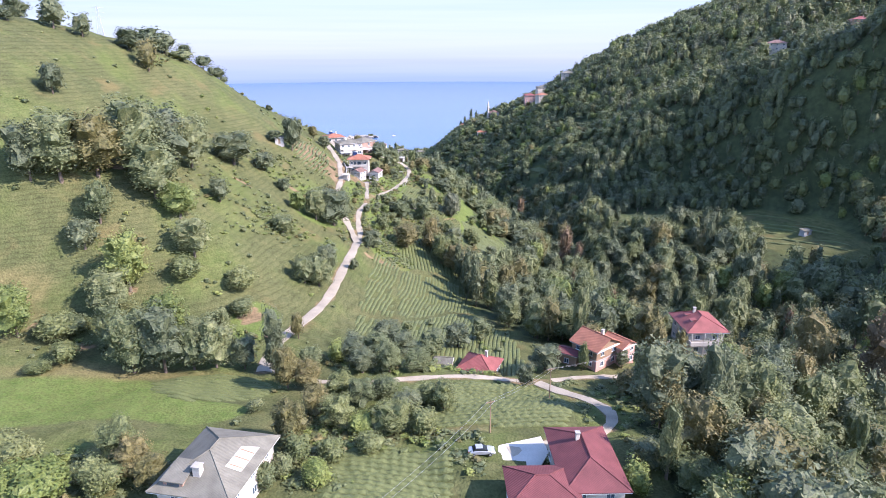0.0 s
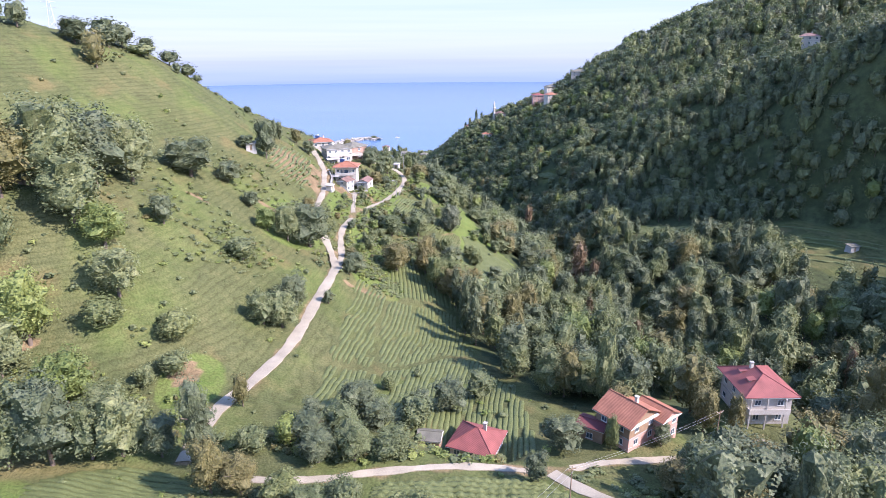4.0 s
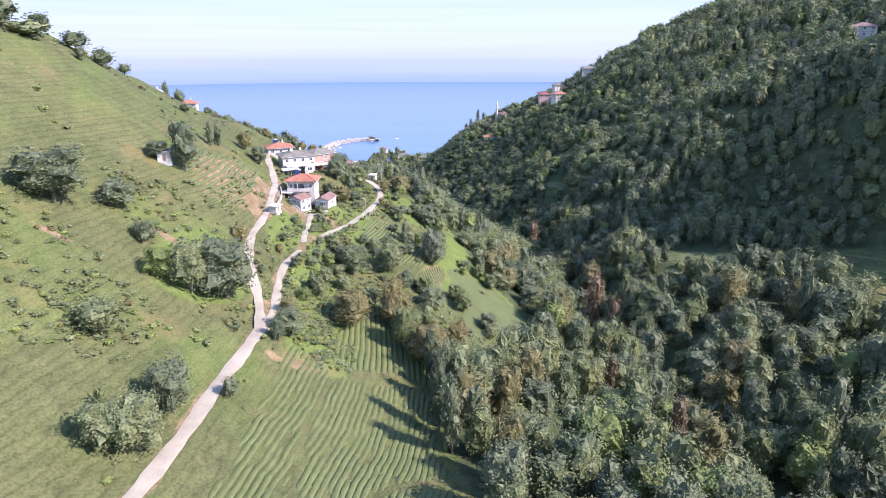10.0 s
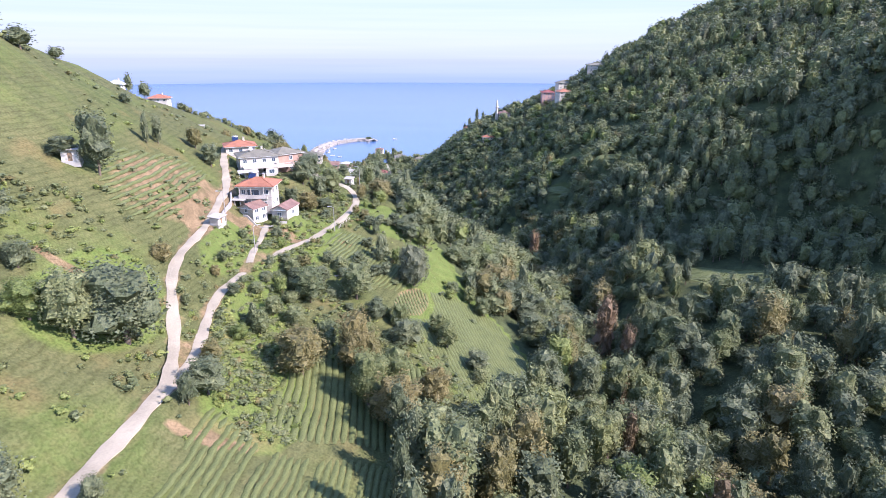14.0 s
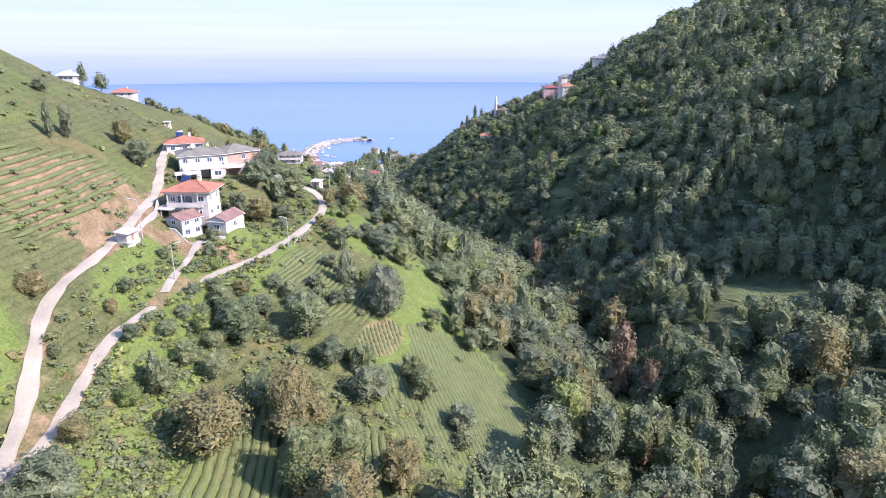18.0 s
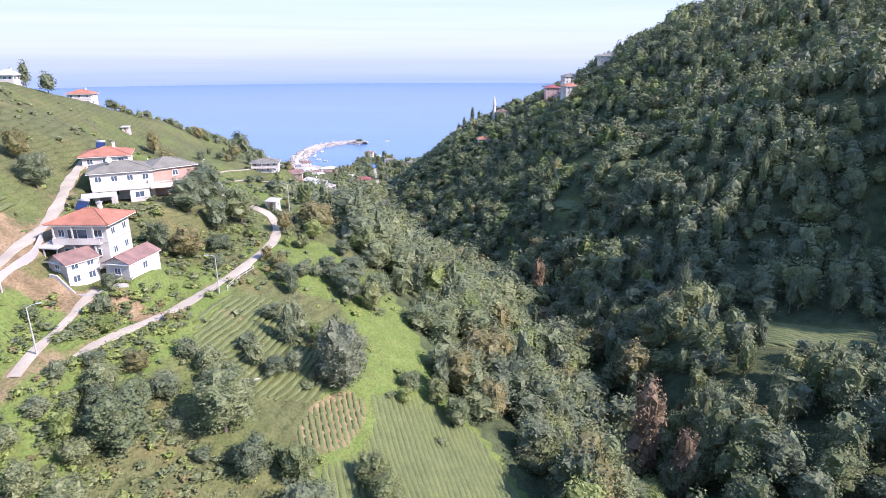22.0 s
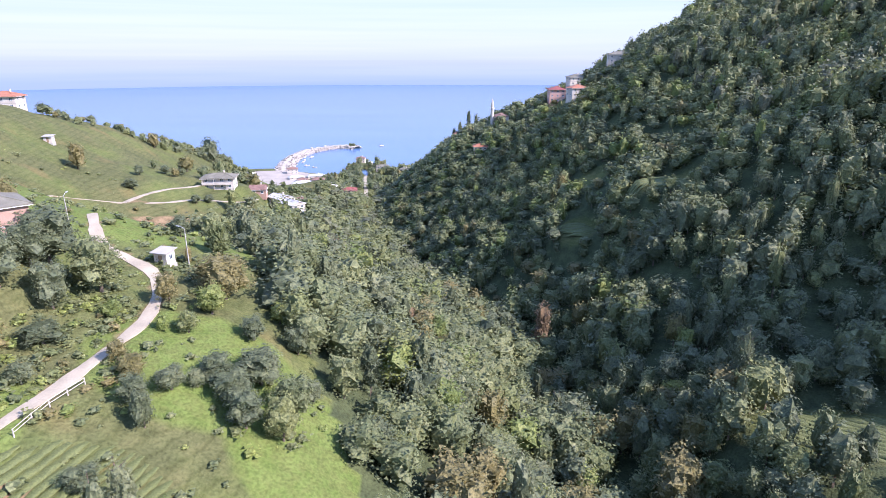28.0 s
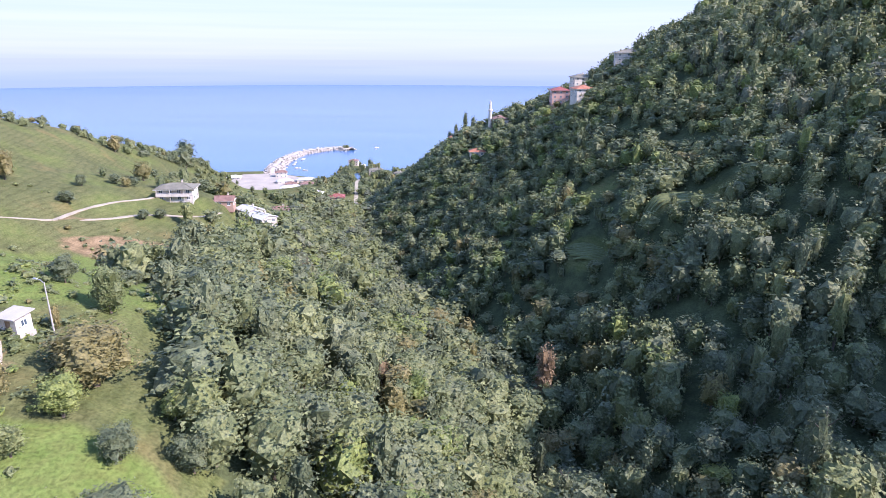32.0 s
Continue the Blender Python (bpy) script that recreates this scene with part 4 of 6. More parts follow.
def house(label, x, y, z, turn, *args, category="house", name="house", **more):
    top = new(name)
    top.matrix_basis = pose(x, y, z, 0, 0, turn)
    block(top, Matrix.Identity(4), *args, **more)
    return tagged(top, label, category, "houses of the valley")


def heater(x, y, z, turn):
    """A solar water heater: tilted dark panel on a steel stand with a tank above it."""
    top = new("solar_heater")
    top.matrix_basis = pose(x, y, z, 0, 0, turn)
    bm = box((-1.0, -0.9, 0, 1.0, 0.9, 0.08), bevel=0.02)
    bmesh.ops.transform(bm, matrix=pose(0, 0, 0.75, 38), verts=bm.verts[:])
    part("panel", bm, SOLAR, top, "dark blue glazed panel")
    v, q = tube([(-1.0, 0.8, 1.5), (-0.98, 0.8, 1.5), (0.98, 0.8, 1.5), (1.0, 0.8, 1.5)], [0.02, 0.28, 0.28, 0.02], 12)
    solid("tank", mesh_of("tank", v, q, STEEL, smooth=True), top, "pale steel tank")
    for sx in (-0.9, 0.86):
        part("leg", box((sx, 0.72, -0.35, sx + 0.05, 0.77, 1.3)), STEEL, top)
        part("leg", box((sx, -0.7, -0.35, sx + 0.05, -0.65, 0.3)), STEEL, top)
    tagged(top, "solar water heater with a dark panel on a tiled roof", "solar heater")


SOLAR = glassy("solar_panel_glass", (0.012, 0.02, 0.055))

top = house("two-storey house with crimson sheet roofs beside a concrete drive", 23.4, 76.3, 88.2, 90, 14, 8.2, 2, WHITE, "crimson", 0.5, 2.2, 0.8, windows=(4, 2, 4, 2), storey=2.6)
block(top, pose(-5.6, 7.6, 0.2, 0, 0, -90), 9, 7.0, 2, WHITE, "crimson", 0.5, 1.7, 0.7, windows=(2, 2, 2, 2), storey=2.4, chimney=False)
top = house("large house with a worn grey roof, partly stripped to boards", -30.6, 72.6, 91, 78, 13, 10.5, 2, WHITE, "grey", 0.5, 3.0, 0.9, windows=(3, 2, 3, 2), chimney=False)
fall = lambda y: 5.64 + 3.0 * (y + 6.15) / 6.15
part("board_patch", slab([(-2.2, -4.9, fall(-4.9)), (3.4, -4.9, fall(-4.9)), (1.9, -2.9, fall(-2.9)), (-2.6, -2.9, fall(-2.9))], 0.05), WHITE, top, "white boards where the roof sheet is gone")
for u in (-1.6, 0.1, 1.7):
    part("batten", slab([(u, -4.85, fall(-4.85) + 0.06), (u + 0.16, -4.85, fall(-4.85) + 0.06), (u - 0.3, -3.0, fall(-3.0) + 0.06), (u - 0.46, -3.0, fall(-3.0) + 0.06)], 0.05), TIMBER, top, "dark bare roof batten")
part("attic", box((-6.3, 1.3, 5.2, -3.6, 4.2, 6.9)), BRICKRED, top, "bare clay-block attic front")
part("attic_roof", slab([(-6.6, 1.0, 6.95), (-6.6, 4.5, 6.95), (-2.6, 4.2, 7.7), (-2.6, 1.0, 7.7)], 0.12), ROOF["grey"], top)
# A thin dark panel stands in for the shade inside the open attic.
part("attic_opening", box((-6.33, 1.8, 5.7, -6.28, 3.6, 6.7)), PANE, top, "dark panel in place of the shaded attic opening")
part("roof_box", box((-4.9, -0.5, 6.4, -3.9, 0.6, 8.3), bevel=0.05), WHITE, top, "white chimney box")
part("chimney_cap", box((-5.0, -0.6, 8.3, -3.8, 0.7, 8.42)), CONCRETE, top)
house("small white house with a bright red hipped roof beside the track", 12.2, 131, 76.5, -24, 8, 7.6, 1, WHITE, "red", 0.5, 2.4, 0.7, windows=(3, 2, 2, 2))
house("low shed with a grey-green roof beside the red-roofed house", 3.2, 130.5, ground_at(3.2, 130.5), -10, 4.2, 3.4, 1, TIMBER, "grey", 0, 0.9, 0.3, windows=(1, 0, 0, 0), storey=2.2, chimney=False, category="shed", name="shed")
top = house("brown two-storey house with an orange clay tile roof among trees", 40.6, 131.6, 79.3, -54, 7.6, 8.4, 2, TIMBER, "orange", 0, 2.4, 0.6, windows=(2, 2, 2, 2), storey=2.7, lower=PINK)
block(top, pose(2.6, 5.6, -0.6), 6.0, 5.2, 2, PINK, "orange", 0, 1.5, 0.5, windows=(1, 2, 1, 1), storey=2.6, chimney=False)
block(top, pose(-3.6, -5.2, -0.5, 0, 0, 20), 5.0, 3.6, 1, TIMBER, "crimson", 0, 0.6, 0.3, windows=(1, 0, 0, 0), storey=3.4, chimney=False)
house("white two-storey house with broad red roof, dormers and balcony", 70.2, 141.2, 78.2, 90, 10.4, 9.0, 2, WHITE, "red", 0.42, 2.7, 1.0, windows=(3, 3, 3, 2), storey=3.3, balcony=1.5, balcony_side=3, dormers=2)
top = house("white two-storey house with an orange tiled roof and a long balcony", -33.6, 290.4, 96.6, 0, 8.9, 7.4, 2, WHITE, "orange", 0.5, 1.7, 1.05, windows=(0, 2, 2, 2), storey=3.35, balcony=1.0)
# A wide dark glass door, added for the shade of a recessed balcony.
opening(top, pose(-0.6, -3.7, 3.35), 3.4, 2.2, 0.1)
opening(top, pose(-3.3, -3.7, 3.35), 1.1, 1.3, 0.9)
opening(top, pose(2.9, -3.7, 3.35), 1.6, 1.3, 0.9)
opening(top, pose(2.4, -3.7, 0), 1.3, 1.3, 0.9)
opening(top, pose(-2.2, -3.7, 0), 2.2, 2.2, 0.1)
part("carport_roof", slab([(-8.2, -6.6, 3.3), (-2.6, -6.6, 3.1), (-2.6, -2.0, 3.1), (-8.2, -2.0, 3.3)], 0.18), CONCRETE, top, "flat concrete carport roof")
for u, v in ((-8.0, -6.4), (-5.2, -6.4), (-8.0, -2.3)):
    part("carport_post", box((u, v, -1.5, u + 0.2, v + 0.2, 3.05)), CONCRETE, top)
heater(-35.6, 291.6, 104.4, 0)
house("small white house with an old clay tile roof below the lane", -25.6, 287.0, 94.4, 80, 8.0, 4.4, 1, WHITE, "old", 0, 1.2, 0.35, windows=(1, 0, 2, 1), chimney=False, storey=3.0, foot=2.5)
house("small two-storey white annex with an old clay tile roof", -33.4, 283.0, 94.0, 62, 5.2, 5.0, 2, WHITE, "old", 0, 1.2, 0.4, windows=(2, 1, 1, 1), chimney=False, storey=2.2, foot=2.5)
top = house("long white house with grey roof, white terraces and brick end", -42.2, 318.5, 101, 26, 12, 9, 2, WHITE, "grey", 0.5, 1.5, 0.6, windows=(4, 0, 3, 2), storey=3.0, foot=3)
block(top, pose(9.0, 1.8, 0, 0, 0, 20), 9.4, 8.6, 2, BRICKRED, "grey", 0.5, 1.6, 0.6, windows=(1, 2, 2, 0), storey=3.0, chimney=False, foot=4)
part("terrace", box((-5.5, -8.4, 2.7, 5.0, -4.6, 2.95), (-5.5, -8.4, 2.952, 5.0, -8.25, 3.7), (4.85, -8.25, 2.952, 5.0, -4.6, 3.7)), WHITE, top, "white terrace with a solid parapet")
part("terrace", box((5.2, -7.2, 2.3, 10.5, -3.4, 2.55), (5.2, -7.2, 2.552, 10.5, -7.05, 3.3), (10.35, -7.05, 2.552, 10.5, -3.4, 3.3)), WHITE, top, "white terrace with a solid parapet")
for u0, u1 in ((-5.4, -4.6), (-2.4, -1.2), (1.2, 4.9)):
    part("terrace_wall", box((u0, -8.2, -3, u1, -7.95, 2.69)), WHITE, top)
for u in (-5.4, 4.7):
    part("terrace_wall", box((u, -7.949, -3, u + 0.2, -4.6, 2.69)), WHITE, top)
part("awning", slab([(-7.6, -10.4, 2.0), (-1.4, -10.4, 2.0), (-1.4, -8.42, 2.6), (-7.6, -8.42, 2.6)], 0.08), CONCRETE, top, "grey sheet awning over the yard")
for u in (-7.4, -4.5, -1.7):
    part("awning_post", box((u, -10.3, -3, u + 0.12, -10.18, 1.93)), STEEL, top)
opening(top, pose(3.0, -8.2, 0), 1.8, 1.3, 0.9)
v, q = tube([(-2.0, -1.6, 7.3), (-2.0, -1.6, 8.0)], [0.05, 0.05], 6)
mast = solid("dish_mast", mesh_of("dish_mast", v, q, STEEL), top)
v, q = tube([(-2.0, -1.75, 8.05), (-2.0, -1.85, 8.1), (-2.0, -2.05, 8.2)], [0.05, 0.4, 0.62], 14)
solid("satellite_dish", mesh_of("satellite_dish", v, q, FRAME, smooth=True), mast, "pale round satellite dish")
part("lean_to", box((5.4, -6.6, -3.5, 8.8, -4.4, -0.2)), BRICKRED, top, "low brick store")
top = house("white house with a low orange roof high on the lane", -51.6, 330.5, 102.6, 22, 9.6, 8.6, 2, WHITE, "orange", 0.5, 1.5, 0.7, windows=(3, 2, 2, 2), storey=2.9)
part("terrace", box((4.9, -4.5, 2.7, 8.4, 2.0, 2.95), (4.9, -4.5, 2.952, 8.4, -4.35, 3.7), (8.25, -4.35, 2.952, 8.4, 2.0, 3.7)), WHITE, top, "white terrace with a solid parapet")
heater(-53.2, 331.2, 109.4, 22)
house("white house with a grey roof beside the western track", -61.5, 486, 75.2, 8, 12.5, 8, 2, WHITE, "grey", 0.5, 1.5, 0.9, windows=(4, 2, 3, 2), storey=2.5, foot=3, balcony=1.1)
house("long white building with a pale metal roof", -36.8, 503, 59.5, -40, 12, 7, 2, WHITE, "pale", 0, 1.2, 0.5, windows=(4, 2, 3, 2), foot=3)
house("white building with a pale metal roof beside another", -43.5, 510, 60.5, -40, 9, 7, 2, WHITE, "pale", 0, 1.2, 0.5, windows=(3, 2, 2, 2), foot=3)
house("house with a red roof and reddish walls below the western track", -52.5, 508, ground_at(-52.5, 508) - 0.6, 10, 7, 6, 1, BRICKRED, "old", 0, 1.6, 0.5, windows=(2, 2, 2, 1), foot=2)

# the village by the sea
VILLAGE = [("house with a brown tiled roof among village trees", -62, 618, 15, 13, 9, 1, WHITE, "old"), ("white house with a pale roof in the village", -55, 684, 0, 10, 8, 2, WHITE, "pale"),
           ("house with a bright red roof beside the village road", -41, 690, 10, 11, 9, 2, PINK, "red"), ("orange-walled village building with a low roof", -98, 842, 8, 12, 9, 1, BRICKRED, "old"),
           ("long low pale village building", -112, 835, 20, 20, 8, 1, CREAM, "pale"), ("long low pale building near the quay", -108, 880, 15, 18, 8, 1, CREAM, "pale"),
           ("beige two-storey house with a brown roof on the shore", -74, 984, 0, 11, 10, 2, CREAM, "old"), ("white village house with a grey roof", -40, 920, 5, 14, 10, 2, WHITE, "grey"),
           ("white house with a grey roof under the wooded hill", -13, 896, -12, 10, 9, 2, WHITE, "grey"), ("small pinkish house under the wooded hill", -1, 890, 0, 7, 6, 1, PINK, "old"),
           ("low white village workshop with a pale roof", -128, 872, 30, 16, 7, 1, WHITE, "pale"), ("small house with a faded tile roof near the quay", -118, 858, 10, 10, 8, 1, BRICKRED, "old"), ("white two-storey house behind the quay", -140, 905, 15, 12, 8, 2, WHITE, "old"),
           ("small white shed by the shore", -60, 962, 0, 6, 4, 1, WHITE, "pale"), ("village house with an old roof near the flat ground", -92, 760, 20, 12, 9, 1, WHITE, "old"),
           ("white village house with a pale roof", -186, 890, 10, 14, 9, 1, WHITE, "pale"), ("white house with a red roof in the village", -84, 715, 5, 11, 9, 2, WHITE, "red")]
for label, x, y, turn, wide, deep, n, wall, roof in VILLAGE:
    house(label, x, y, ground_at(x, y), turn, wide, deep, n, wall, roof, 0.5, 1.8, 0.6, windows=(3, 2, 2, 2), foot=3)

# on the ridges
HILLTOP = [("white house with an orange roof on the wooded ridge", 117.5, 633, 12, 11, 10, 2, WHITE, "orange"), ("red-walled house with a red roof on the wooded ridge", 110, 666, 0, 11, 10, 3, PINK, "red"),
           ("grey-roofed white house behind the ridge houses", 124, 672, 10, 11, 9, 3, CREAM, "grey"), ("pale house with a grey roof high on the ridge", 152, 668, -10, 16, 11, 2, WHITE, "grey"),
           ("small house with an orange roof in the eastern wood", 57, 647, 0, 9, 7, 1, CREAM, "orange"), ("white three-storey house high on the eastern slope", 246, 441, -20, 12, 10, 2, WHITE, "old"),
           ("red-walled house high on the eastern slope", 291, 424, -20, 11, 9, 2, PINK, "red"), ("white house with an orange roof on the western crest", -157, 503, 10, 11, 9, 2, WHITE, "orange"),
           ("low white house on the western crest", -150, 442, 5, 6.5, 5, 1, WHITE, "pale"), ("small orange-roofed house near the poplars", 44, 745, 0, 9, 7, 1, CREAM, "orange")]
for label, x, y, turn, wide, deep, n, wall, roof in HILLTOP:
    house(label, x, y, ground_at(x, y) + 0.5, turn, wide, deep, n, wall, roof, 0.5, 2.0, 0.8, windows=(3, 2, 2, 2), foot=5)


# ---- single trees and shrubs ----
tree("oval", 10.8, 279.6, 13.0, 11.5, 3)
tree("dark", -101.4, 152.7, 17.5, 12.5)
tree("broad", -95.2, 155.3, 20.2, 17.8)
tree("brown", -88.1, 160.0, 19.3, 17.0)
tree("broad", -82.7, 169.0, 23.6, 21.1)
tree("dark", -80.0, 181.3, 21.9, 19.3)
tree("broad", -75.6, 191.6, 19.7, 16.1)
tree("broad", -74.9, 162.0, 17.2, 16.7)
tree("fresh", -68.3, 160.7, 11.6, 13.0)
tree("broad", -84.3, 150.5, 12.3, 9.4)
tree("dark", -113.4, 189.9, 10.5, 9.6)
tree("dark", -86.2, 144.9, 8.7, 9.3)
tree("fresh", -74.4, 139.6, 17.5, 13.7, 2)
tree("broad", -62.6, 152.7, 12.0, 12.5)
tree("olive", -62.6, 146.3, 8.3, 11.3, 2)
tree("olive", -50.6, 149.6, 8.0, 9.8, 2)
tree("dark", -69.7, 215.3, 13.2, 17.7)
tree("dark", -62.0, 225.3, 8.2, 10.3)
tree("dark", -57.4, 254.6, 16.2, 9.7, 0)
tree("shrub", -47.2, 185.8, 7.9, 11.5)
tree("dark", -63.8, 180.1, 8.7, 7.5)
tree("broad", -33.0, 167.4, 10.9, 9.7)
tree("fresh", -91.5, 122.0, 14.6, 11.0, 2)
tree("broad", -62.3, 113.4, 16.5, 11.8, 2)
tree("dark", -56.2, 114.2, 17.7, 11.7, 2)
tree("broad", -50.9, 116.0, 11.3, 8.2, 2)
tree("broad", -46.3, 116.7, 12.6, 9.5, 2)
tree("dark", -40.4, 117.4, 9.2, 7.0, 2)
tree("ivy", -33.3, 115.7, 17.0, 7.7, 3)
tree("brown", -32.3, 133.2, 7.6, 4.4)
tree("dark", -134.4, 232.9, 12.8, 10.9, 0)
tree("dark", -127.3, 238.0, 9.6, 9.4, 0)
tree("dark", -115.8, 248.3, 9.8, 11.9, 0)
tree("dark", -112.3, 272.2, 9.9, 11.9, 0)
tree("brown", -106.6, 242.0, 13.6, 9.7, 0)
tree("dark", -97.1, 282.6, 5.0, 4.0, 0)
tree("dark", -81.9, 316.8, 3.9, 4.4, 0)
tree("shrub", -106.1, 272.5, 6.4, 14.1, 0)
tree("dark", -144.2, 223.3, 4.7, 6.4, 0)
tree("broad", -70.9, 121.8, 12.2, 8.9, 2)
tree("brown", -23.1, 85.3, 9.7, 7.3, 3)
tree("bright", -12.3, 90.7, 5.5, 6.5, 2)
tree("grey", -6.3, 90.7, 7.7, 8.6, 3)
tree("olive", -16.0, 82.0, 6.2, 6.1, 2)
tree("olive", -9.8, 84.8, 5.3, 6.1, 2)
tree("brown", -25.1, 108.1, 7.7, 7.4, 3)
tree("bright", -20.9, 122.7, 6.3, 6.8, 2)
tree("broad", -9.1, 118.1, 8.1, 7.9, 3)
tree("shrub", -2.8, 119.9, 6.8, 8.0, 3)
tree("dark", -15.1, 116.8, 6.7, 7.2, 3)
tree("dark", -4.6, 97.8, 6.4, 7.9, 3)
tree("grey", -0.3, 101.5, 6.0, 5.8, 2)
tree("dark", 20.8, 115.2, 6.8, 5.3, 2)
tree("dark", 27.8, 127.9, 7.4, 8.7, 2)
tree("brown", 40.1, 135.4, 9.5, 7.7, 2)
tree("grey", 36.4, 126.6, 8.5, 3.4, 3)
tree("dark", 46.5, 128.5, 5.5, 4.5, 2)
tree("brown", 62.5, 133.5, 10.0, 4.5, 3)
tree("brown", 57.7, 135.5, 11.5, 7.2, 2)
tree("brown", 43.0, 94.9, 14.7, 9.5, 3)
tree("brown", 36.6, 98.1, 7.4, 7.2, 3)
tree("bright", 23.3, 73.1, 5.9, 6.7, 2)
tree("broad", 45.7, 91.1, 9.7, 9.4, 3)
tree("grey", 60.6, 113.6, 8.8, 8.5, 2)
tree("brown", -44.7, 76.1, 8.5, 7.2, 3)
tree("bright", -55.1, 71.4, 7.5, 12.5, 3)
tree("olive", -48.1, 73.0, 7.4, 8.2, 3)
tree("shrub", -24.5, 73.4, 5.9, 4.8)
tree("shrub", -32.8, 97.0, 3.3, 4.1)
tree("olive", -77.0, 115.2, 6.0, 8.8, 2)
tree("olive", -80.3, 110.9, 3.7, 7.2, 2)
tree("grey", 40.1, 73.9, 7.3, 9.2, 3)
tree("bright", 30.9, 75.1, 6.1, 6.9, 2)
tree("brown", -29.1, 107.8, 11.5, 6.2, 2)
tree("shrub", -26.8, 119.9, 6.2, 7.4, 2)
tree("dark", -17.7, 122.6, 6.3, 8.1, 2)
tree("broad", -12.2, 125.8, 6.8, 8.3, 2)
tree("dark", -6.5, 131.2, 6.6, 7.9, 2)
tree("shrub", 0.5, 135.4, 6.8, 8.9, 2)
tree("dark", 7.3, 144.7, 8.1, 9.4, 2)
tree("broad", 14.0, 151.2, 6.7, 8.2)
tree("olive", -18.5, 105.9, 7.5, 7.3, 3)
tree("broad", -13.6, 102.2, 7.3, 7.1, 3)
tree("grey", -16.6, 92.5, 7.9, 7.7, 3)
tree("brown", -21.4, 96.8, 8.2, 6.8, 2)
tree("shrub", -9.4, 105.5, 6.2, 7.2, 3)
tree("olive", -1.8, 91.2, 6.7, 7.5, 3)
tree("grey", 2.4, 100.0, 7.1, 6.9, 2)
tree("olive", -21.0, 80.0, 6.2, 6.0, 2)
tree("bright", -17.2, 74.3, 4.9, 6.6, 2)
tree("shrub", -22.9, 76.7, 4.5, 4.9)
tree("olive", -63.5, 77.2, 6.9, 10.1, 3)
tree("grey", -48.1, 79.8, 8.8, 8.6, 3)
tree("brown", -41.5, 74.5, 6.2, 6.1, 2)
tree("bright", -60.5, 71.2, 6.6, 8.5, 3)
tree("olive", -84.3, 124.0, 8.0, 10.9, 2)
tree("shrub", -80.6, 126.5, 6.4, 9.4, 2)
tree("broad", -75.7, 132.6, 13.0, 12.6, 2)
tree("fresh", -61.0, 128.0, 13.9, 12.0, 2)
tree("shrub", -47.6, 140.5, 6.4, 7.8, 2)
tree("dark", -32.1, 177.6, 11.4, 9.2)
tree("broad", -36.7, 165.1, 9.0, 8.7)
tree("dark", -21.1, 212.4, 8.0, 8.6)
tree("dark", -35.8, 216.0, 16.9, 17.5)
tree("broad", -40.9, 210.8, 13.2, 10.7)
tree("brown", -9.1, 229.3, 12.0, 13.9)
tree("brown", 116.8, 161.7, 31.1, 15.1)
tree("rust", 129.9, 150.5, 33.1, 17.1)
tree("grey", 115.4, 143.2, 22.9, 16.2)
tree("grey", 63.4, 99.9, 16.4, 12.0, 3)
tree("broad", 49.8, 88.5, 13.3, 10.6, 3)
tree("grey", 59.1, 81.3, 13.3, 11.7, 3)
tree("brown", 51.8, 113.6, 11.4, 8.3, 2)
tree("brown", 43.2, 114.0, 7.0, 8.2, 2)
tree("brown", 68.1, 118.3, 13.8, 10.4, 2)
tree("dark", 34.3, 79.9, 6.4, 6.2, 2)
tree("broad", 44.8, 158.6, 10.9, 8.8)
tree("broad", 30.7, 155.4, 14.0, 10.2)
tree("shrub", -51.7, 136.9, 4.8, 5.2, 2)
tree("brown", -39.7, 125.2, 10.4, 8.8, 3)
tree("dark", -24.6, 184.3, 4.3, 3.9)
tree("shrub", -26.7, 171.1, 3.5, 3.6)
tree("shrub", -0.1, 159.7, 2.5, 2.8)
tree("grey", -6.2, 152.0, 3.8, 4.2)
tree("broad", -52.0, 123.6, 10.9, 9.6, 3)
tree("dark", -10.8, 136.0, 8.7, 10.3, 3)
tree("dark", -18.4, 130.1, 5.1, 5.4, 2)
tree("dark", 1.1, 140.8, 6.0, 6.8, 2)
tree("dark", -53.8, 219.5, 5.7, 6.8, 2)
tree("ivy", -61.9, 293.3, 8.7, 4.9)
tree("shrub", -55.2, 172.2, 2.2, 2.5, 0)
tree("olive", -39.3, 170.4, 6.3, 3.1)
tree("shrub", -0.3, 161.8, 2.3, 2.2)
tree("broad", -23.2, 248.1, 7.9, 8.4)
tree("broad", -12.3, 253.5, 9.6, 10.0)
tree("broad", -2.5, 261.6, 10.7, 10.4)
tree("brown", 2.3, 237.5, 12.4, 10.7)
tree("ivy", -62.8, 288.5, 9.5, 3.3)
tree("dark", -26.0, 242.4, 4.7, 5.3, 2)
tree("fresh", -46.8, 209.6, 8.2, 8.0, 3)
tree("brown", -23.4, 221.3, 4.5, 5.0)
tree("ivy", 17.7, 201.9, 15.3, 5.2, 2)
tree("ivy", 22.9, 205.8, 15.8, 6.2, 2)
tree("brown", 28.2, 206.1, 16.0, 7.8, 3)
tree("brown", 10.6, 221.9, 13.8, 12.8, 3)
tree("broad", -6.2, 240.5, 7.6, 7.4, 2)
tree("broad", -13.8, 243.7, 5.2, 6.3, 2)
tree("broad", -19.0, 236.1, 6.8, 5.4, 2)
tree("shrub", -29.5, 230.0, 12.1, 4.7)
tree("shrub", -32.5, 233.8, 7.4, 4.8)
tree("conifer", 1.8, 286.9, 8.7, 4.2)
tree("conifer", -20.7, 237.8, 6.2, 3.6, 2)
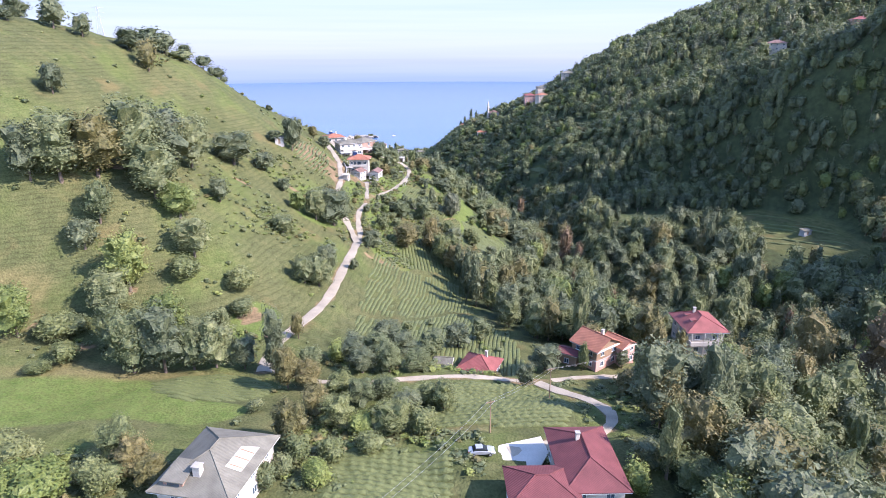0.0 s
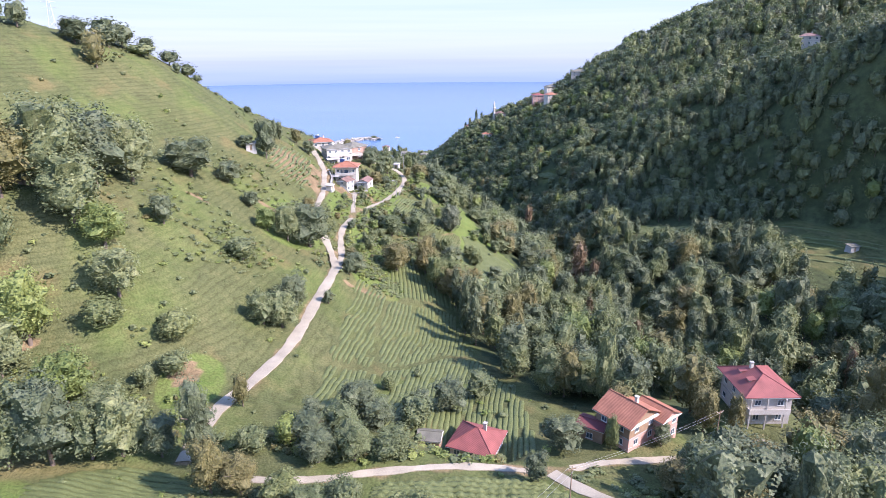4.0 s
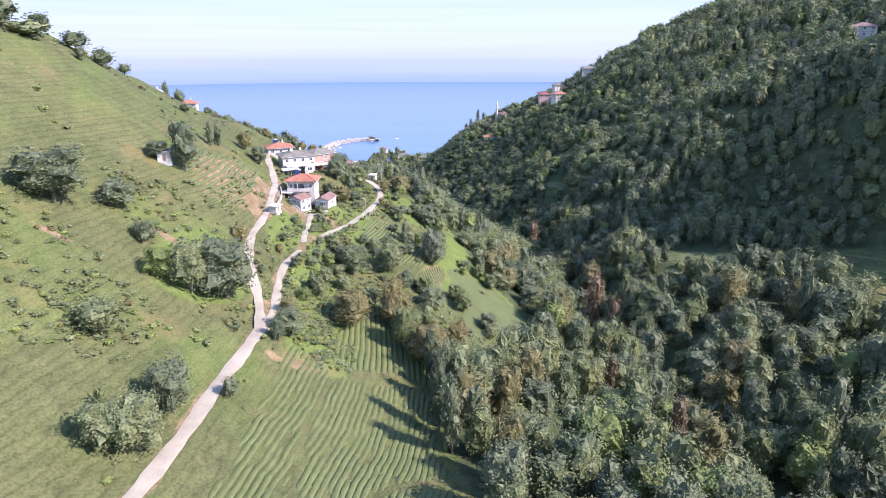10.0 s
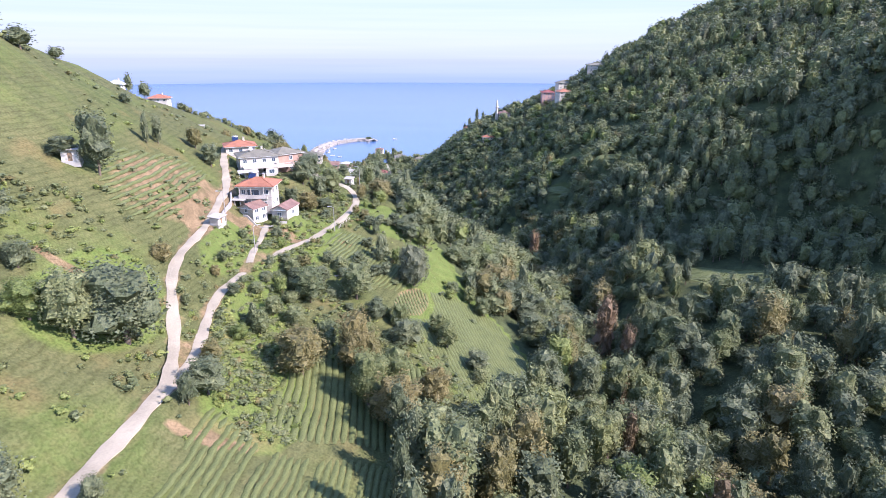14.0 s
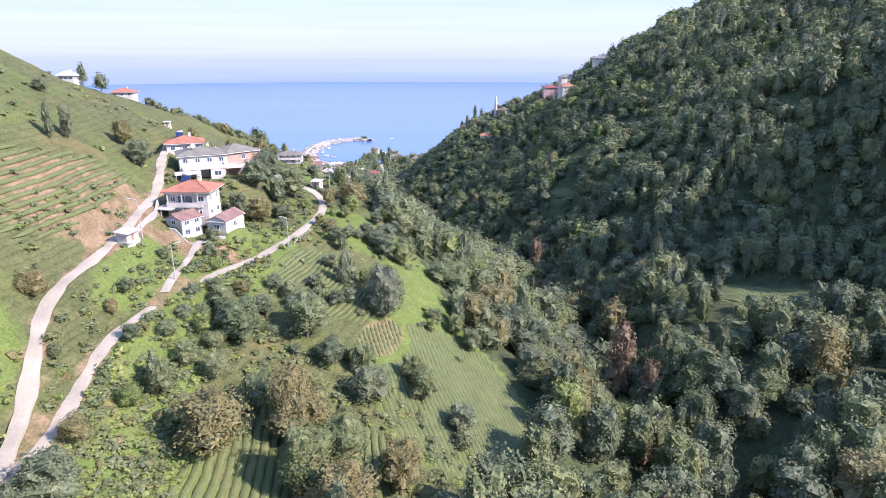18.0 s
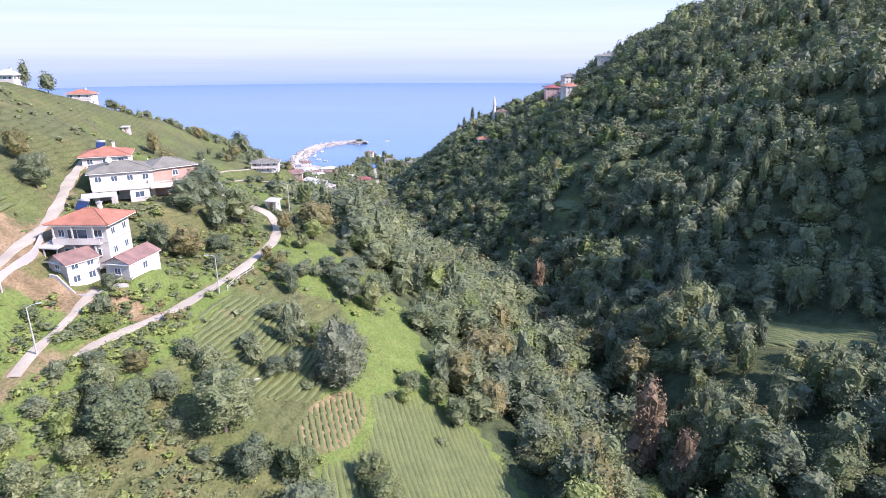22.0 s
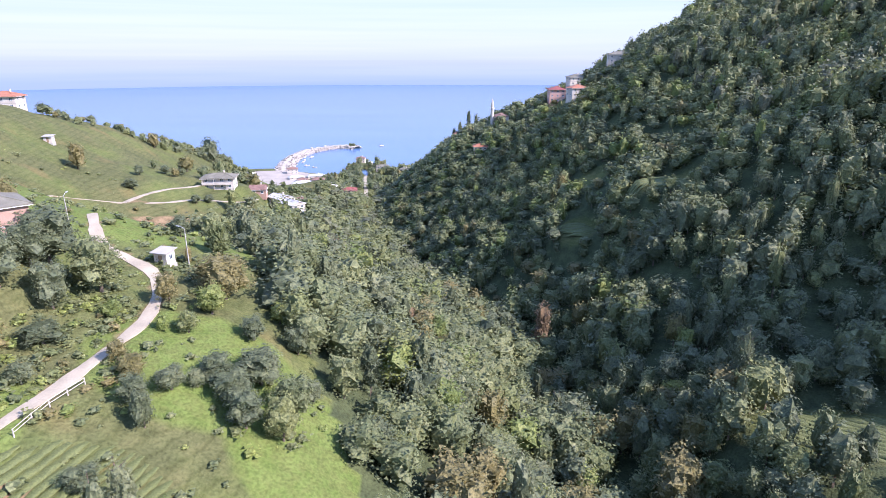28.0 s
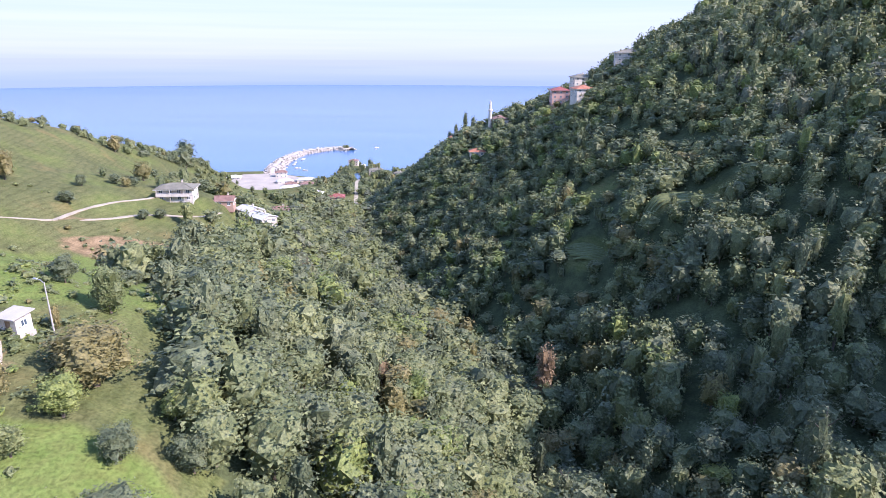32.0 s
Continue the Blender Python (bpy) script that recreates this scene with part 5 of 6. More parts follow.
tree("dark", -29.3, 222.6, 6.5, 3.6, 2)
tree("brown", 0.9, 236.0, 16.5, 9.5, 3)
tree("grey", 8.5, 231.0, 13.0, 11.0, 3)
tree("brown", 17.5, 233.5, 11.0, 9.0, 3)
tree("grey", 4.5, 226.0, 14.0, 10.0, 3)
tree("shrub", -7.9, 271.8, 4.7, 5.2, 2)
tree("broad", -17.8, 260.4, 5.6, 5.6, 2)
tree("dark", 27.7, 253.8, 6.3, 7.3, 2)
tree("grey", 20.4, 258.1, 7.6, 7.4, 2)
tree("dark", -64.2, 253.4, 5.2, 7.5, 2)
tree("brown", -59.1, 311.4, 7.6, 6.6)
tree("dark", -52.0, 311.1, 8.4, 6.5)
tree("dark", -27.5, 325.0, 10.5, 11.9)
tree("broad", -19.2, 323.2, 10.3, 10.0)
tree("fresh", -21.8, 232.1, 4.1, 4.6)
tree("dark", -22.1, 207.2, 6.7, 4.3)
tree("broad", -18.3, 243.9, 5.5, 4.9)
tree("broad", -13.5, 259.6, 6.1, 5.9, 2)
tree("fresh", -18.5, 252.2, 4.7, 4.5)
tree("dark", 10.3, 252.1, 8.1, 9.0, 3)
tree("dark", 2.7, 256.3, 7.1, 6.9, 2)
tree("shrub", 27.8, 249.5, 4.7, 5.7, 2)
tree("brown", -40.7, 243.1, 5.1, 5.5, 2)
tree("shrub", -32.0, 269.0, 3.4, 3.8)
tree("shrub", -31.9, 253.2, 4.0, 4.6)
tree("brown", 78.7, 331.6, 16.7, 12.0)
tree("rust", 68.8, 270.4, 11.9, 7.7, 2)
tree("brown", 55.4, 264.5, 11.1, 7.2, 2)
tree("broad", -17.7, 283.0, 7.4, 8.4, 2)
tree("dark", -19.0, 308.5, 11.4, 11.1)
tree("dark", -26.4, 312.5, 8.8, 8.5)
tree("grey", 17.7, 262.7, 6.2, 6.1, 2)
tree("shrub", 43.9, 266.4, 4.6, 5.6, 2)
tree("grey", 27.0, 288.0, 6.2, 4.8)
tree("brown", -31.5, 247.7, 4.4, 3.8)
tree("dark", -52.6, 305.7, 7.8, 7.6, 2)
tree("dark", -22.3, 253.5, 3.5, 4.2)
tree("shrub", -19.8, 255.2, 3.5, 3.4)
tree("shrub", -16.1, 250.2, 4.2, 4.9)
tree("dark", -16.5, 257.2, 5.3, 5.1, 2)
tree("brown", -16.5, 266.8, 7.6, 8.3, 3)
tree("dark", -20.5, 263.6, 4.7, 6.3, 2)
tree("dark", -11.3, 264.2, 4.6, 5.4, 2)
tree("dark", -11.4, 272.4, 3.9, 4.2)
tree("dark", -8.5, 258.5, 2.6, 3.4)
tree("dark", -3.0, 266.6, 2.8, 3.2)
tree("dark", -7.1, 268.8, 3.2, 3.7)
tree("dark", -4.5, 279.2, 4.0, 4.5)
tree("dark", 0.8, 275.5, 3.9, 4.8)
tree("grey", 1.3, 246.8, 6.4, 7.0, 3)
tree("grey", 8.7, 258.5, 7.0, 6.8, 2)
tree("broad", 21.9, 287.7, 4.4, 5.3, 2)
tree("dark", -26.7, 280.6, 5.3, 5.2, 2)
tree("dark", -25.1, 275.1, 3.7, 4.0)
tree("dark", -26.3, 319.4, 8.5, 7.0, 2)
tree("brown", -22.6, 301.6, 7.3, 8.2, 3)
tree("dark", -13.2, 297.7, 4.6, 4.5)
tree("fresh", -13.2, 310.2, 10.1, 6.1, 2)
tree("brown", -5.8, 305.0, 5.4, 5.8, 2)
tree("dark", -3.8, 301.3, 4.7, 4.6)
tree("dark", -1.0, 305.2, 3.6, 4.7)
tree("dark", 3.1, 309.8, 4.9, 6.0, 2)
tree("dark", 7.7, 313.4, 6.3, 8.6, 2)
tree("brown", -3.4, 331.9, 8.8, 12.3, 2)
tree("dark", -1.5, 298.6, 5.8, 3.4)
tree("dark", 3.2, 278.3, 4.4, 3.8)
tree("broad", -2.3, 276.4, 4.8, 4.2)
tree("dark", -5.2, 272.5, 2.6, 2.6)
tree("conifer", 1.2, 283.6, 10.1, 3.6)
tree("fresh", 5.6, 286.0, 5.6, 3.6)
tree("dark", 8.7, 303.9, 6.4, 6.2, 2)
tree("broad", 13.3, 310.1, 7.8, 6.5, 2)
tree("dark", -22.6, 259.1, 4.1, 3.2)
tree("shrub", 5.7, 275.6, 1.7, 3.4, 0)
tree("dark", -3.5, 255.9, 2.3, 2.9)
tree("dark", -1.8, 271.0, 2.0, 2.4, 0)
tree("olive", 4.4, 260.1, 3.9, 4.5)
tree("broad", 30.7, 285.5, 6.9, 6.7, 2)
tree("fresh", 21.1, 283.6, 3.8, 3.7)
tree("dark", 27.6, 290.8, 9.0, 3.9)
tree("fresh", -23.7, 272.7, 4.5, 5.2, 2)
tree("shrub", -15.5, 290.8, 2.0, 1.9, 0)
tree("dark", -26.9, 299.5, 7.6, 5.3, 2)
tree("dark", -21.5, 315.2, 8.7, 6.2, 2)
tree("grey", -9.8, 348.1, 8.3, 6.1, 2)
tree("dark", 4.5, 321.6, 4.6, 5.2, 2)
tree("dark", 10.3, 325.3, 5.7, 5.0)
tree("grey", 12.9, 305.0, 7.3, 6.4, 2)
tree("dark", 6.1, 307.2, 5.6, 6.9, 2)
tree("dark", 14.6, 315.8, 4.3, 4.1)
tree("dark", -32.5, 327.1, 4.8, 4.1)
tree("dark", -30.8, 334.8, 4.4, 4.2)
tree("brown", -9.2, 324.0, 5.6, 4.5)
tree("brown", -8.8, 307.6, 4.9, 4.8)
tree("dark", 1.5, 307.1, 3.2, 3.1)
tree("dark", -16.9, 300.8, 4.0, 4.7)
tree("dark", -3.0, 288.3, 3.4, 4.7)
tree("conifer", 95.9, 348.5, 19.3, 7.8, 2)
tree("conifer", 70.9, 385.6, 11.3, 7.1)
tree("conifer", 62.1, 365.7, 12.6, 8.1, 2)
tree("rust", 64.6, 409.6, 19.5, 8.7)
tree("rust", 72.5, 302.5, 25.0, 12.5, 2)
tree("rust", 77.5, 294.0, 19.0, 8.0, 2)
tree("fresh", -3.0, 324.9, 5.5, 6.3, 2)
tree("bright", -6.9, 316.7, 5.2, 4.2)
tree("fresh", -14.6, 317.7, 8.1, 6.2, 2)
tree("brown", -12.4, 339.9, 4.2, 1.6)
tree("brown", -38.8, 333.1, 11.1, 6.5, 2)
tree("grey", -3.8, 317.9, 4.0, 3.9)
tree("fresh", 5.7, 331.6, 4.4, 4.3)
tree("dark", 11.2, 332.1, 3.7, 3.6)
tree("grey", -30.3, 402.0, 11.3, 9.8, 2)
tree("dark", -20.1, 354.5, 4.9, 5.2, 2)
tree("dark", -17.0, 363.1, 3.5, 4.0)
tree("dark", -18.2, 370.4, 3.3, 4.3)
tree("dark", -37.6, 468.0, 5.3, 4.4)
tree("brown", -100.9, 454.2, 11.2, 7.2)
tree("brown", -122.8, 559.0, 8.0, 7.7, 0)
tree("dark", -144.3, 541.3, 4.2, 6.1, 0)
tree("shrub", -131.7, 613.4, 4.9, 7.2, 0)
tree("dark", -116.0, 619.5, 14.2, 9.0, 0)
tree("dark", -81.5, 452.6, 4.3, 5.9)
tree("dark", -84.1, 486.1, 4.0, 5.1)
tree("brown", -83.0, 504.6, 8.5, 8.3, 0)
tree("dark", -86.9, 470.1, 4.6, 4.8)
tree("dark", -66.0, 454.1, 3.8, 5.0)
tree("dark", -60.7, 457.8, 3.8, 5.1)
tree("dark", -58.2, 463.8, 3.6, 5.2)


# ---- tea fields ----
def tea_row(parent, line, high, wide, seed, bushy=0.0):
    """One clipped hedge of tea bushes along a line of ground points, lumpy and rounded."""
    r = np.random.default_rng(seed)
    p = np.asarray(line)
    n = len(p)
    d = np.gradient(p[:, :2], axis=0)
    d /= np.linalg.norm(d, axis=1)[:, None] + 1e-9
    side = np.stack([d[:, 1], -d[:, 0]], -1)
    ends = np.clip(np.minimum(np.arange(n), np.arange(n)[::-1]) / 2.0, 0.15, 1)
    lump = r.uniform(0.75, 1.12, n) * ends
    if bushy:
        lump *= 1 - bushy * (np.arange(n) % 3 == r.integers(0, 3)) * r.uniform(0.5, 1, n)
    verts = []
    for c, h in ((-1, -0.15), (-0.92, 0.55), (-0.4, 1.0), (0.4, 1.0), (0.92, 0.55), (1, -0.15)):
        off = c * wide / 2 * r.uniform(0.82, 1.12, n) * (0.6 + 0.4 * ends)
        verts.append(np.column_stack([p[:, :2] + side * off[:, None], p[:, 2] + high * h * lump + r.uniform(-0.04, 0.04, n)]))
    v = np.stack(verts, 1)
    g = np.arange(n * 6).reshape(n, 6)
    f = np.stack([g[:-1, :-1], g[:-1, 1:], g[1:, 1:], g[1:, :-1]], -1).reshape(-1, 4)[:, ::-1]
    solid("tea_row", mesh_of("tea_row", v.reshape(-1, 3), f, TEA, smooth=True), parent)


def tea_field(label, inside, span, level, gap, along="y", step=0.9, high=0.5, fill=0.96, bushy=0.0):
    """Rows of tea where inside(x, y) holds: the rows are the lines on which level(x, y) is a whole number of gaps. span: x0, x1, y0, y1."""
    x0, x1, y0, y1 = span
    top = new("tea_field")
    us = np.arange(y0, y1, step) if along == "y" else np.arange(x0, x1, step)
    ws = np.arange(x0, x1, 0.4) if along == "y" else np.arange(y0, y1, 0.4)
    U, W = np.meshgrid(us, ws, indexing="ij")
    L = level(W, U) if along == "y" else level(U, W)
    rising = L[:, -1].mean() > L[:, 0].mean()
    lines = []
    for k in np.arange(math.ceil(L.min() / gap), math.floor(L.max() / gap) + 1):
        here = np.array([np.interp(k * gap, row if rising else row[::-1], ws if rising else ws[::-1], left=np.nan, right=np.nan) for row in np.maximum.accumulate(L, 1)]) if rising else np.array(
            [np.interp(k * gap, np.maximum.accumulate(row[::-1]), ws[::-1], left=np.nan, right=np.nan) for row in L])
        xx, yy = (here, us) if along == "y" else (us, here)
        ok = np.isfinite(here)
        ok[ok] &= inside(xx[ok], yy[ok])
        run = []
        for i in range(len(us) + 1):
            if i < len(us) and ok[i]:
                run.append((xx[i], yy[i]))
            else:
                if len(run) > 4:
                    lines.append(np.array(run))
                run = []
    for k, ln in enumerate(lines):
        z, off = land(ln[:, 0], ln[:, 1])
        tea_row(top, np.column_stack([ln, z]), high, gap * fill, k + 17, bushy)
    return tagged(top, label, "tea field", "tea fields")


def wavy(x, y, a=1.0):
    return a * (np.sin(y * 0.05 + 0.02 * x) * 1.5 + np.sin(y * 0.13 + x * 0.07) * 0.16 + 0.05 * np.sin(y * 0.6 + x * 0.4))


def off_road(x, y, least=2.0):
    return land(x, y)[1] > least


tea_field("rows of clipped tea bushes below the lane", lambda x, y: (x > -21 + 0.02 * (y - 150)) & (x < tree_edge(y) - 3.5) & off_road(x, y, 4.5) & (y < 209 + 2.5 * np.sin(x * 0.2)) & (y > 128 - 0.25 * x) & (np.abs(x + 9 - 2.5 * np.sin(y * 0.06)) > 0.7) & (np.abs(y - 168 - 0.55 * x - 2 * np.sin(x * 0.2)) > 0.8) & (np.sin(x * 1.7 + y * 0.23) + np.sin(y * 0.41 - x * 0.9) > -1.6),
          (-24, 24, 126, 212), lambda x, y: x + 0.0045 * (y - 150) ** 2 * 0.35 - 0.16 * y + wavy(x, y), 1.12, "y", 0.7, 0.32, 1.04, 0.55)
tea_field("curved rows of tea bushes shaded by tall trees", lambda x, y: (x > -13.5 + 0.1 * (y - 212)) & (x < tree_edge(y) - 1.5) & (y > 212 + 2.5 * np.sin(x * 0.2)) & (y < 246),
          (-16, 18, 210, 247), lambda x, y: x + 0.1 * y + wavy(x, y, 0.8), 1.35, "y", 0.8, 0.42, 1.0)
tea_field("tea bushes on the level field before the red-roofed houses", lambda x, y: (x > -6) & (x < 29 - 0.35 * np.abs(y - 103)) & off_road(x, y, 2.0) & (y < 112.5 + 0.16 * x) & (y > 93 - 0.1 * x),
          (-6, 32, 90, 118), lambda x, y: y + wavy(y, x, 0.5), 1.25, "x", 0.55, 0.7, 0.98, 0.7)
tea_field("tea bushes on the terraces near the drive", lambda x, y: (x > -17) & (x < 4) & (y < 84 - 0.2 * x) & (y > 60), (-18, 6, 60, 88), lambda x, y: y + 0.1 * x + wavy(y, x, 0.4), 1.35, "x", 0.55, 0.65, 0.98, 0.65)
tea_field("low mound of tea rows at the meadow's edge", lambda x, y: np.hypot((x + 44) / 12.5, (y - 107.5) / 6.5) < 1, (-58, -30, 100, 115), lambda x, y: y + 0.15 * x + wavy(y, x, 0.4), 1.15, "x", 0.8, 0.5)
tea_field("terraced tea rows with bare earth between them", lambda x, y: (np.hypot((x + 51) / 11, (y - 272) / 24) < 1) & off_road(x, y, 4.0), (-66, -40, 246, 298), lambda x, y: -bare(x, y) + 0.0 * x, 1.15, "y", 0.9, 0.6, 0.8)
tea_field("tea terrace beside the dark wood", lambda x, y: np.hypot((x - 118) / 24, (y - 332 + 0.3 * (x - 118)) / 8) < 1, (92, 144, 312, 354), lambda x, y: y + 0.7 * (x - 118) + wavy(y, x, 0.4), 1.6, "x", 1.0, 0.7)
tea_field("faint tea terraces on the eastern bench", lambda x, y: (within(x, y, 184, 284, 18, 40, 14) > 0.6) & (np.sin(x * 0.21 + y * 0.3) > -0.6), (158, 212, 244, 330), lambda x, y: bare(x, y) + 0.08 * y, 1.3, "x", 1.6, 0.6, 1.1)
tea_field("tea rows on the spur above the stream wood", lambda x, y: (np.hypot((x - 27) / 17, (y - 264) / 24) < 1) & (x > 8) & (x < tree_edge(y) - 1.5) & (within(x, y, 10.5, 271, 9, 4, 70) < 0.1), (6, 46, 240, 289), lambda x, y: x + 0.35 * y + wavy(x, y, 0.5), 1.05, "y", 0.8, 0.24, 1.05, 0.3)
tea_field("tea rows below the lower lane", lambda x, y: (np.hypot((x + 2) / 12, (y - 282) / 13) < 1) & off_road(x, y, 2.5), (-18, 14, 266, 303), lambda x, y: x - 0.3 * y + wavy(x, y, 0.3), 1.05, "y", 0.8, 0.26, 1.3, 0.4)
tea_field("young tea plants in a bed of bare earth", lambda x, y: within(x, y, 10.5, 271, 8.5, 3.6, 70) > 0.5, (2, 20, 258, 284), lambda x, y: x + 0.35 * y, 1.05, "y", 0.5, 0.42, 0.8, 1.0)
tea_field("small tea terrace high on the eastern hillside", lambda x, y: np.hypot((x - 114) / 14, (y - 452) / 8) < 1, (98, 130, 440, 464), lambda x, y: y + wavy(y, x, 0.5), 2.2, "x", 1.5, 0.8, 0.7)
tea_field("small tea terrace in the eastern wood", lambda x, y: np.hypot((x - 86) / 8, (y - 464) / 10) < 1, (76, 96, 452, 476), lambda x, y: y + 0.3 * x + wavy(y, x, 0.5), 2.0, "x", 1.5, 0.8, 0.7)

# ---- undergrowth ----
rng = np.random.default_rng(23)
n = 5200
ux, uy = rng.uniform(-135, 45, n), rng.uniform(62, 460, n)
patchy = np.sin(ux * 0.11 + 2 * np.sin(uy * 0.05)) + np.sin(uy * 0.13 + 1.7 * np.sin(ux * 0.07)) + rng.uniform(-1.2, 1.2, n)
ok = (woodiness(ux, uy) < 0.3) & (patchy > -0.25) & ((ux > -38) | (rng.uniform(0, 1, n) < 0.4))
main_tea = (ux > -22) & (ux < 14) & (uy > 128) & (uy < 246)
front_tea = (ux > -8) & (ux < 30) & (uy > 90) & (uy < 116)
lawn = np.hypot((ux + 68) / 32, (uy - 98) / 12) < 1
ok &= ~(main_tea & (rng.uniform(0, 1, n) < 0.97)) & ~front_tea & ~lawn
ux, uy = ux[ok], uy[ok]
uz, off = land(ux, uy)
ok = off > 0.8
SCRUB = [(x, y, z - 0.12, *(rng.uniform(0.35, 1.0) ** 2 * np.array([1.9, 3.0])), rng.choice(["shrub", "bright", "olive", "brown"], p=[0.55, 0.2, 0.2, 0.05]), 2, 16) for x, y, z in zip(ux[ok], uy[ok], uz[ok])]
for cx, cy, rx, ry, k in [(-10, 84, 20, 12, 260), (-55, 72, 26, 10, 320), (-14, 98, 12, 16, 300), (-6, 122, 22, 5, 190), (-25, 272, 8, 12, 260), (-16, 246, 14, 18, 420), (6, 252, 14, 9, 160), (-20, 305, 12, 22, 320),
                          (-36, 300, 12, 10, 140), (-30, 218, 7, 14, 120), (-48, 190, 8, 14, 150), (-62, 128, 26, 9, 300), (-70, 185, 20, 26, 260), (38, 104, 14, 20, 260), (-27, 255, 4, 26, 160), (-58, 232, 10, 14, 160), (-46, 262, 6, 30, 120), (-35, 345, 24, 26, 260), (-13, 318, 8, 26, 160), (-19, 228, 7, 15, 380), (-13, 214, 7, 8, 160), (-30, 246, 5, 18, 160), (-22, 276, 8, 20, 260), (26, 240, 9, 9, 140)]:
    k = int(k * 0.62)
    t, q = rng.uniform(0, 6.28, k), np.sqrt(rng.uniform(0, 1, k))
    tx, ty = cx + rx * q * np.cos(t), cy + ry * q * np.sin(t)
    tz, off = land(tx, ty)
    clear = (off > 0.7) & np.array([all(math.hypot(x - a, y - b) > c for a, b, c in ((20, 77, 10), (-30.6, 72.6, 9), (12, 131, 6.5), (-33.6, 290, 7), (-25.6, 287, 5), (-33, 283, 5), (-40, 318, 9.5), (-32, 320, 7), (-51.6, 330, 7))) for x, y in zip(tx, ty)])
    clear &= ~((tx > -16) & (tx < 28) & (ty > 93) & (ty < 112)) & ~((tx > -16) & (tx < 4) & (ty > 62) & (ty < 84))
    for x, y, z in zip(tx[clear], ty[clear], tz[clear]):
        SCRUB.append((x, y, z - 0.12, rng.uniform(0.5, 1.7), rng.uniform(1.0, 2.8), rng.choice(["shrub", "bright", "olive", "brown"], p=[0.44, 0.26, 0.22, 0.08]), 2, 30))
scatter("undergrowth", "scattered low bushes, ferns and weeds on the slopes", SCRUB, rng, "undergrowth", False)


# ---- poles, walls and small things ----
def lamp_post(x, y, high, turn, arm=1.2, name="street_lamp", label="pale concrete street lamp beside the lane", wires=False):
    top = new(name)
    top.matrix_basis = pose(x, y, ground_at(x, y), 0, 0, turn)
    v, f = tube([(0, 0, -0.5), (0, 0, high * 0.5), (0, 0, high)], [0.13, 0.1, 0.07], 8)
    solid("pole", mesh_of("pole", v, f, CONCRETE if arm else TIMBER, smooth=True), top)
    if arm:
        v, f = tube([(0, 0, high - 0.1), (arm * 0.5, 0, high + 0.25), (arm, 0, high + 0.3)], [0.05, 0.04, 0.04], 6)
        bracket = solid("arm", mesh_of("arm", v, f, STEEL, smooth=True), top)
        part("lamp_head", box((arm - 0.1, -0.14, high + 0.22, arm + 0.6, 0.14, high + 0.38), bevel=0.04), STEEL, bracket)
    else:
        bar = part("crossarm", box((-0.8, -0.06, high - 0.5, 0.8, 0.06, high - 0.38)), TIMBER, top)
        for u in (-0.7, 0.0, 0.7):
            part("insulator", box((u - 0.05, -0.05, high - 0.379, u + 0.05, 0.05, high - 0.2), bevel=0.02), WHITE, bar)
    tagged(top, label, "street lamp" if arm else "utility pole", "poles along the lanes")
    return top


lamp_post(-11.7, 338.3, 7.5, 160)
lamp_post(-12.6, 290, 7.0, 200)
lamp_post(-33.1, 340, 7.0, 100)
lamp_post(-36.6, 270.6, 7.5, 190)
lamp_post(-27, 262, 7.0, 30)
lamp_post(24.4, 107.1, 7.5, 20, 0, "utility_pole", "dark wooden utility pole in the tea field")
lamp_post(10.2, 88.6, 6.5, 20, 0, "utility_pole", "dark wooden utility pole beside the drive")
lamp_post(58, 131, 7.0, 20, 0, "utility_pole", "dark wooden utility pole near the red-roofed house")


def cable(a, b, sag, label="thin sagging power cable"):
    p = [np.array(a) + (np.array(b) - np.array(a)) * t - np.array([0, 0, sag * 4 * t * (1 - t)]) for t in np.linspace(0, 1, 13)]
    v, f = tube(p, [0.014] * 13, 4)
    tagged(solid("power_cable", mesh_of("power_cable", v, f, STEEL)), label, "cable", "power cables")


tops = [(24.4, 107.1, ground_at(24.4, 107.1) + 7.2), (10.2, 88.6, ground_at(10.2, 88.6) + 6.2)]
for s in (-0.6, 0.6):
    cable((tops[0][0] + s, tops[0][1], tops[0][2]), (tops[1][0] + s, tops[1][1], tops[1][2]), 0.5)
    cable((tops[0][0] + s, tops[0][1], tops[0][2]), (58 + s, 131, ground_at(58, 131) + 6.7), 0.7)
    cable((tops[1][0] + s, tops[1][1], tops[1][2]), (-6 + s, 62, ground_at(-6, 62) + 7), 0.6)


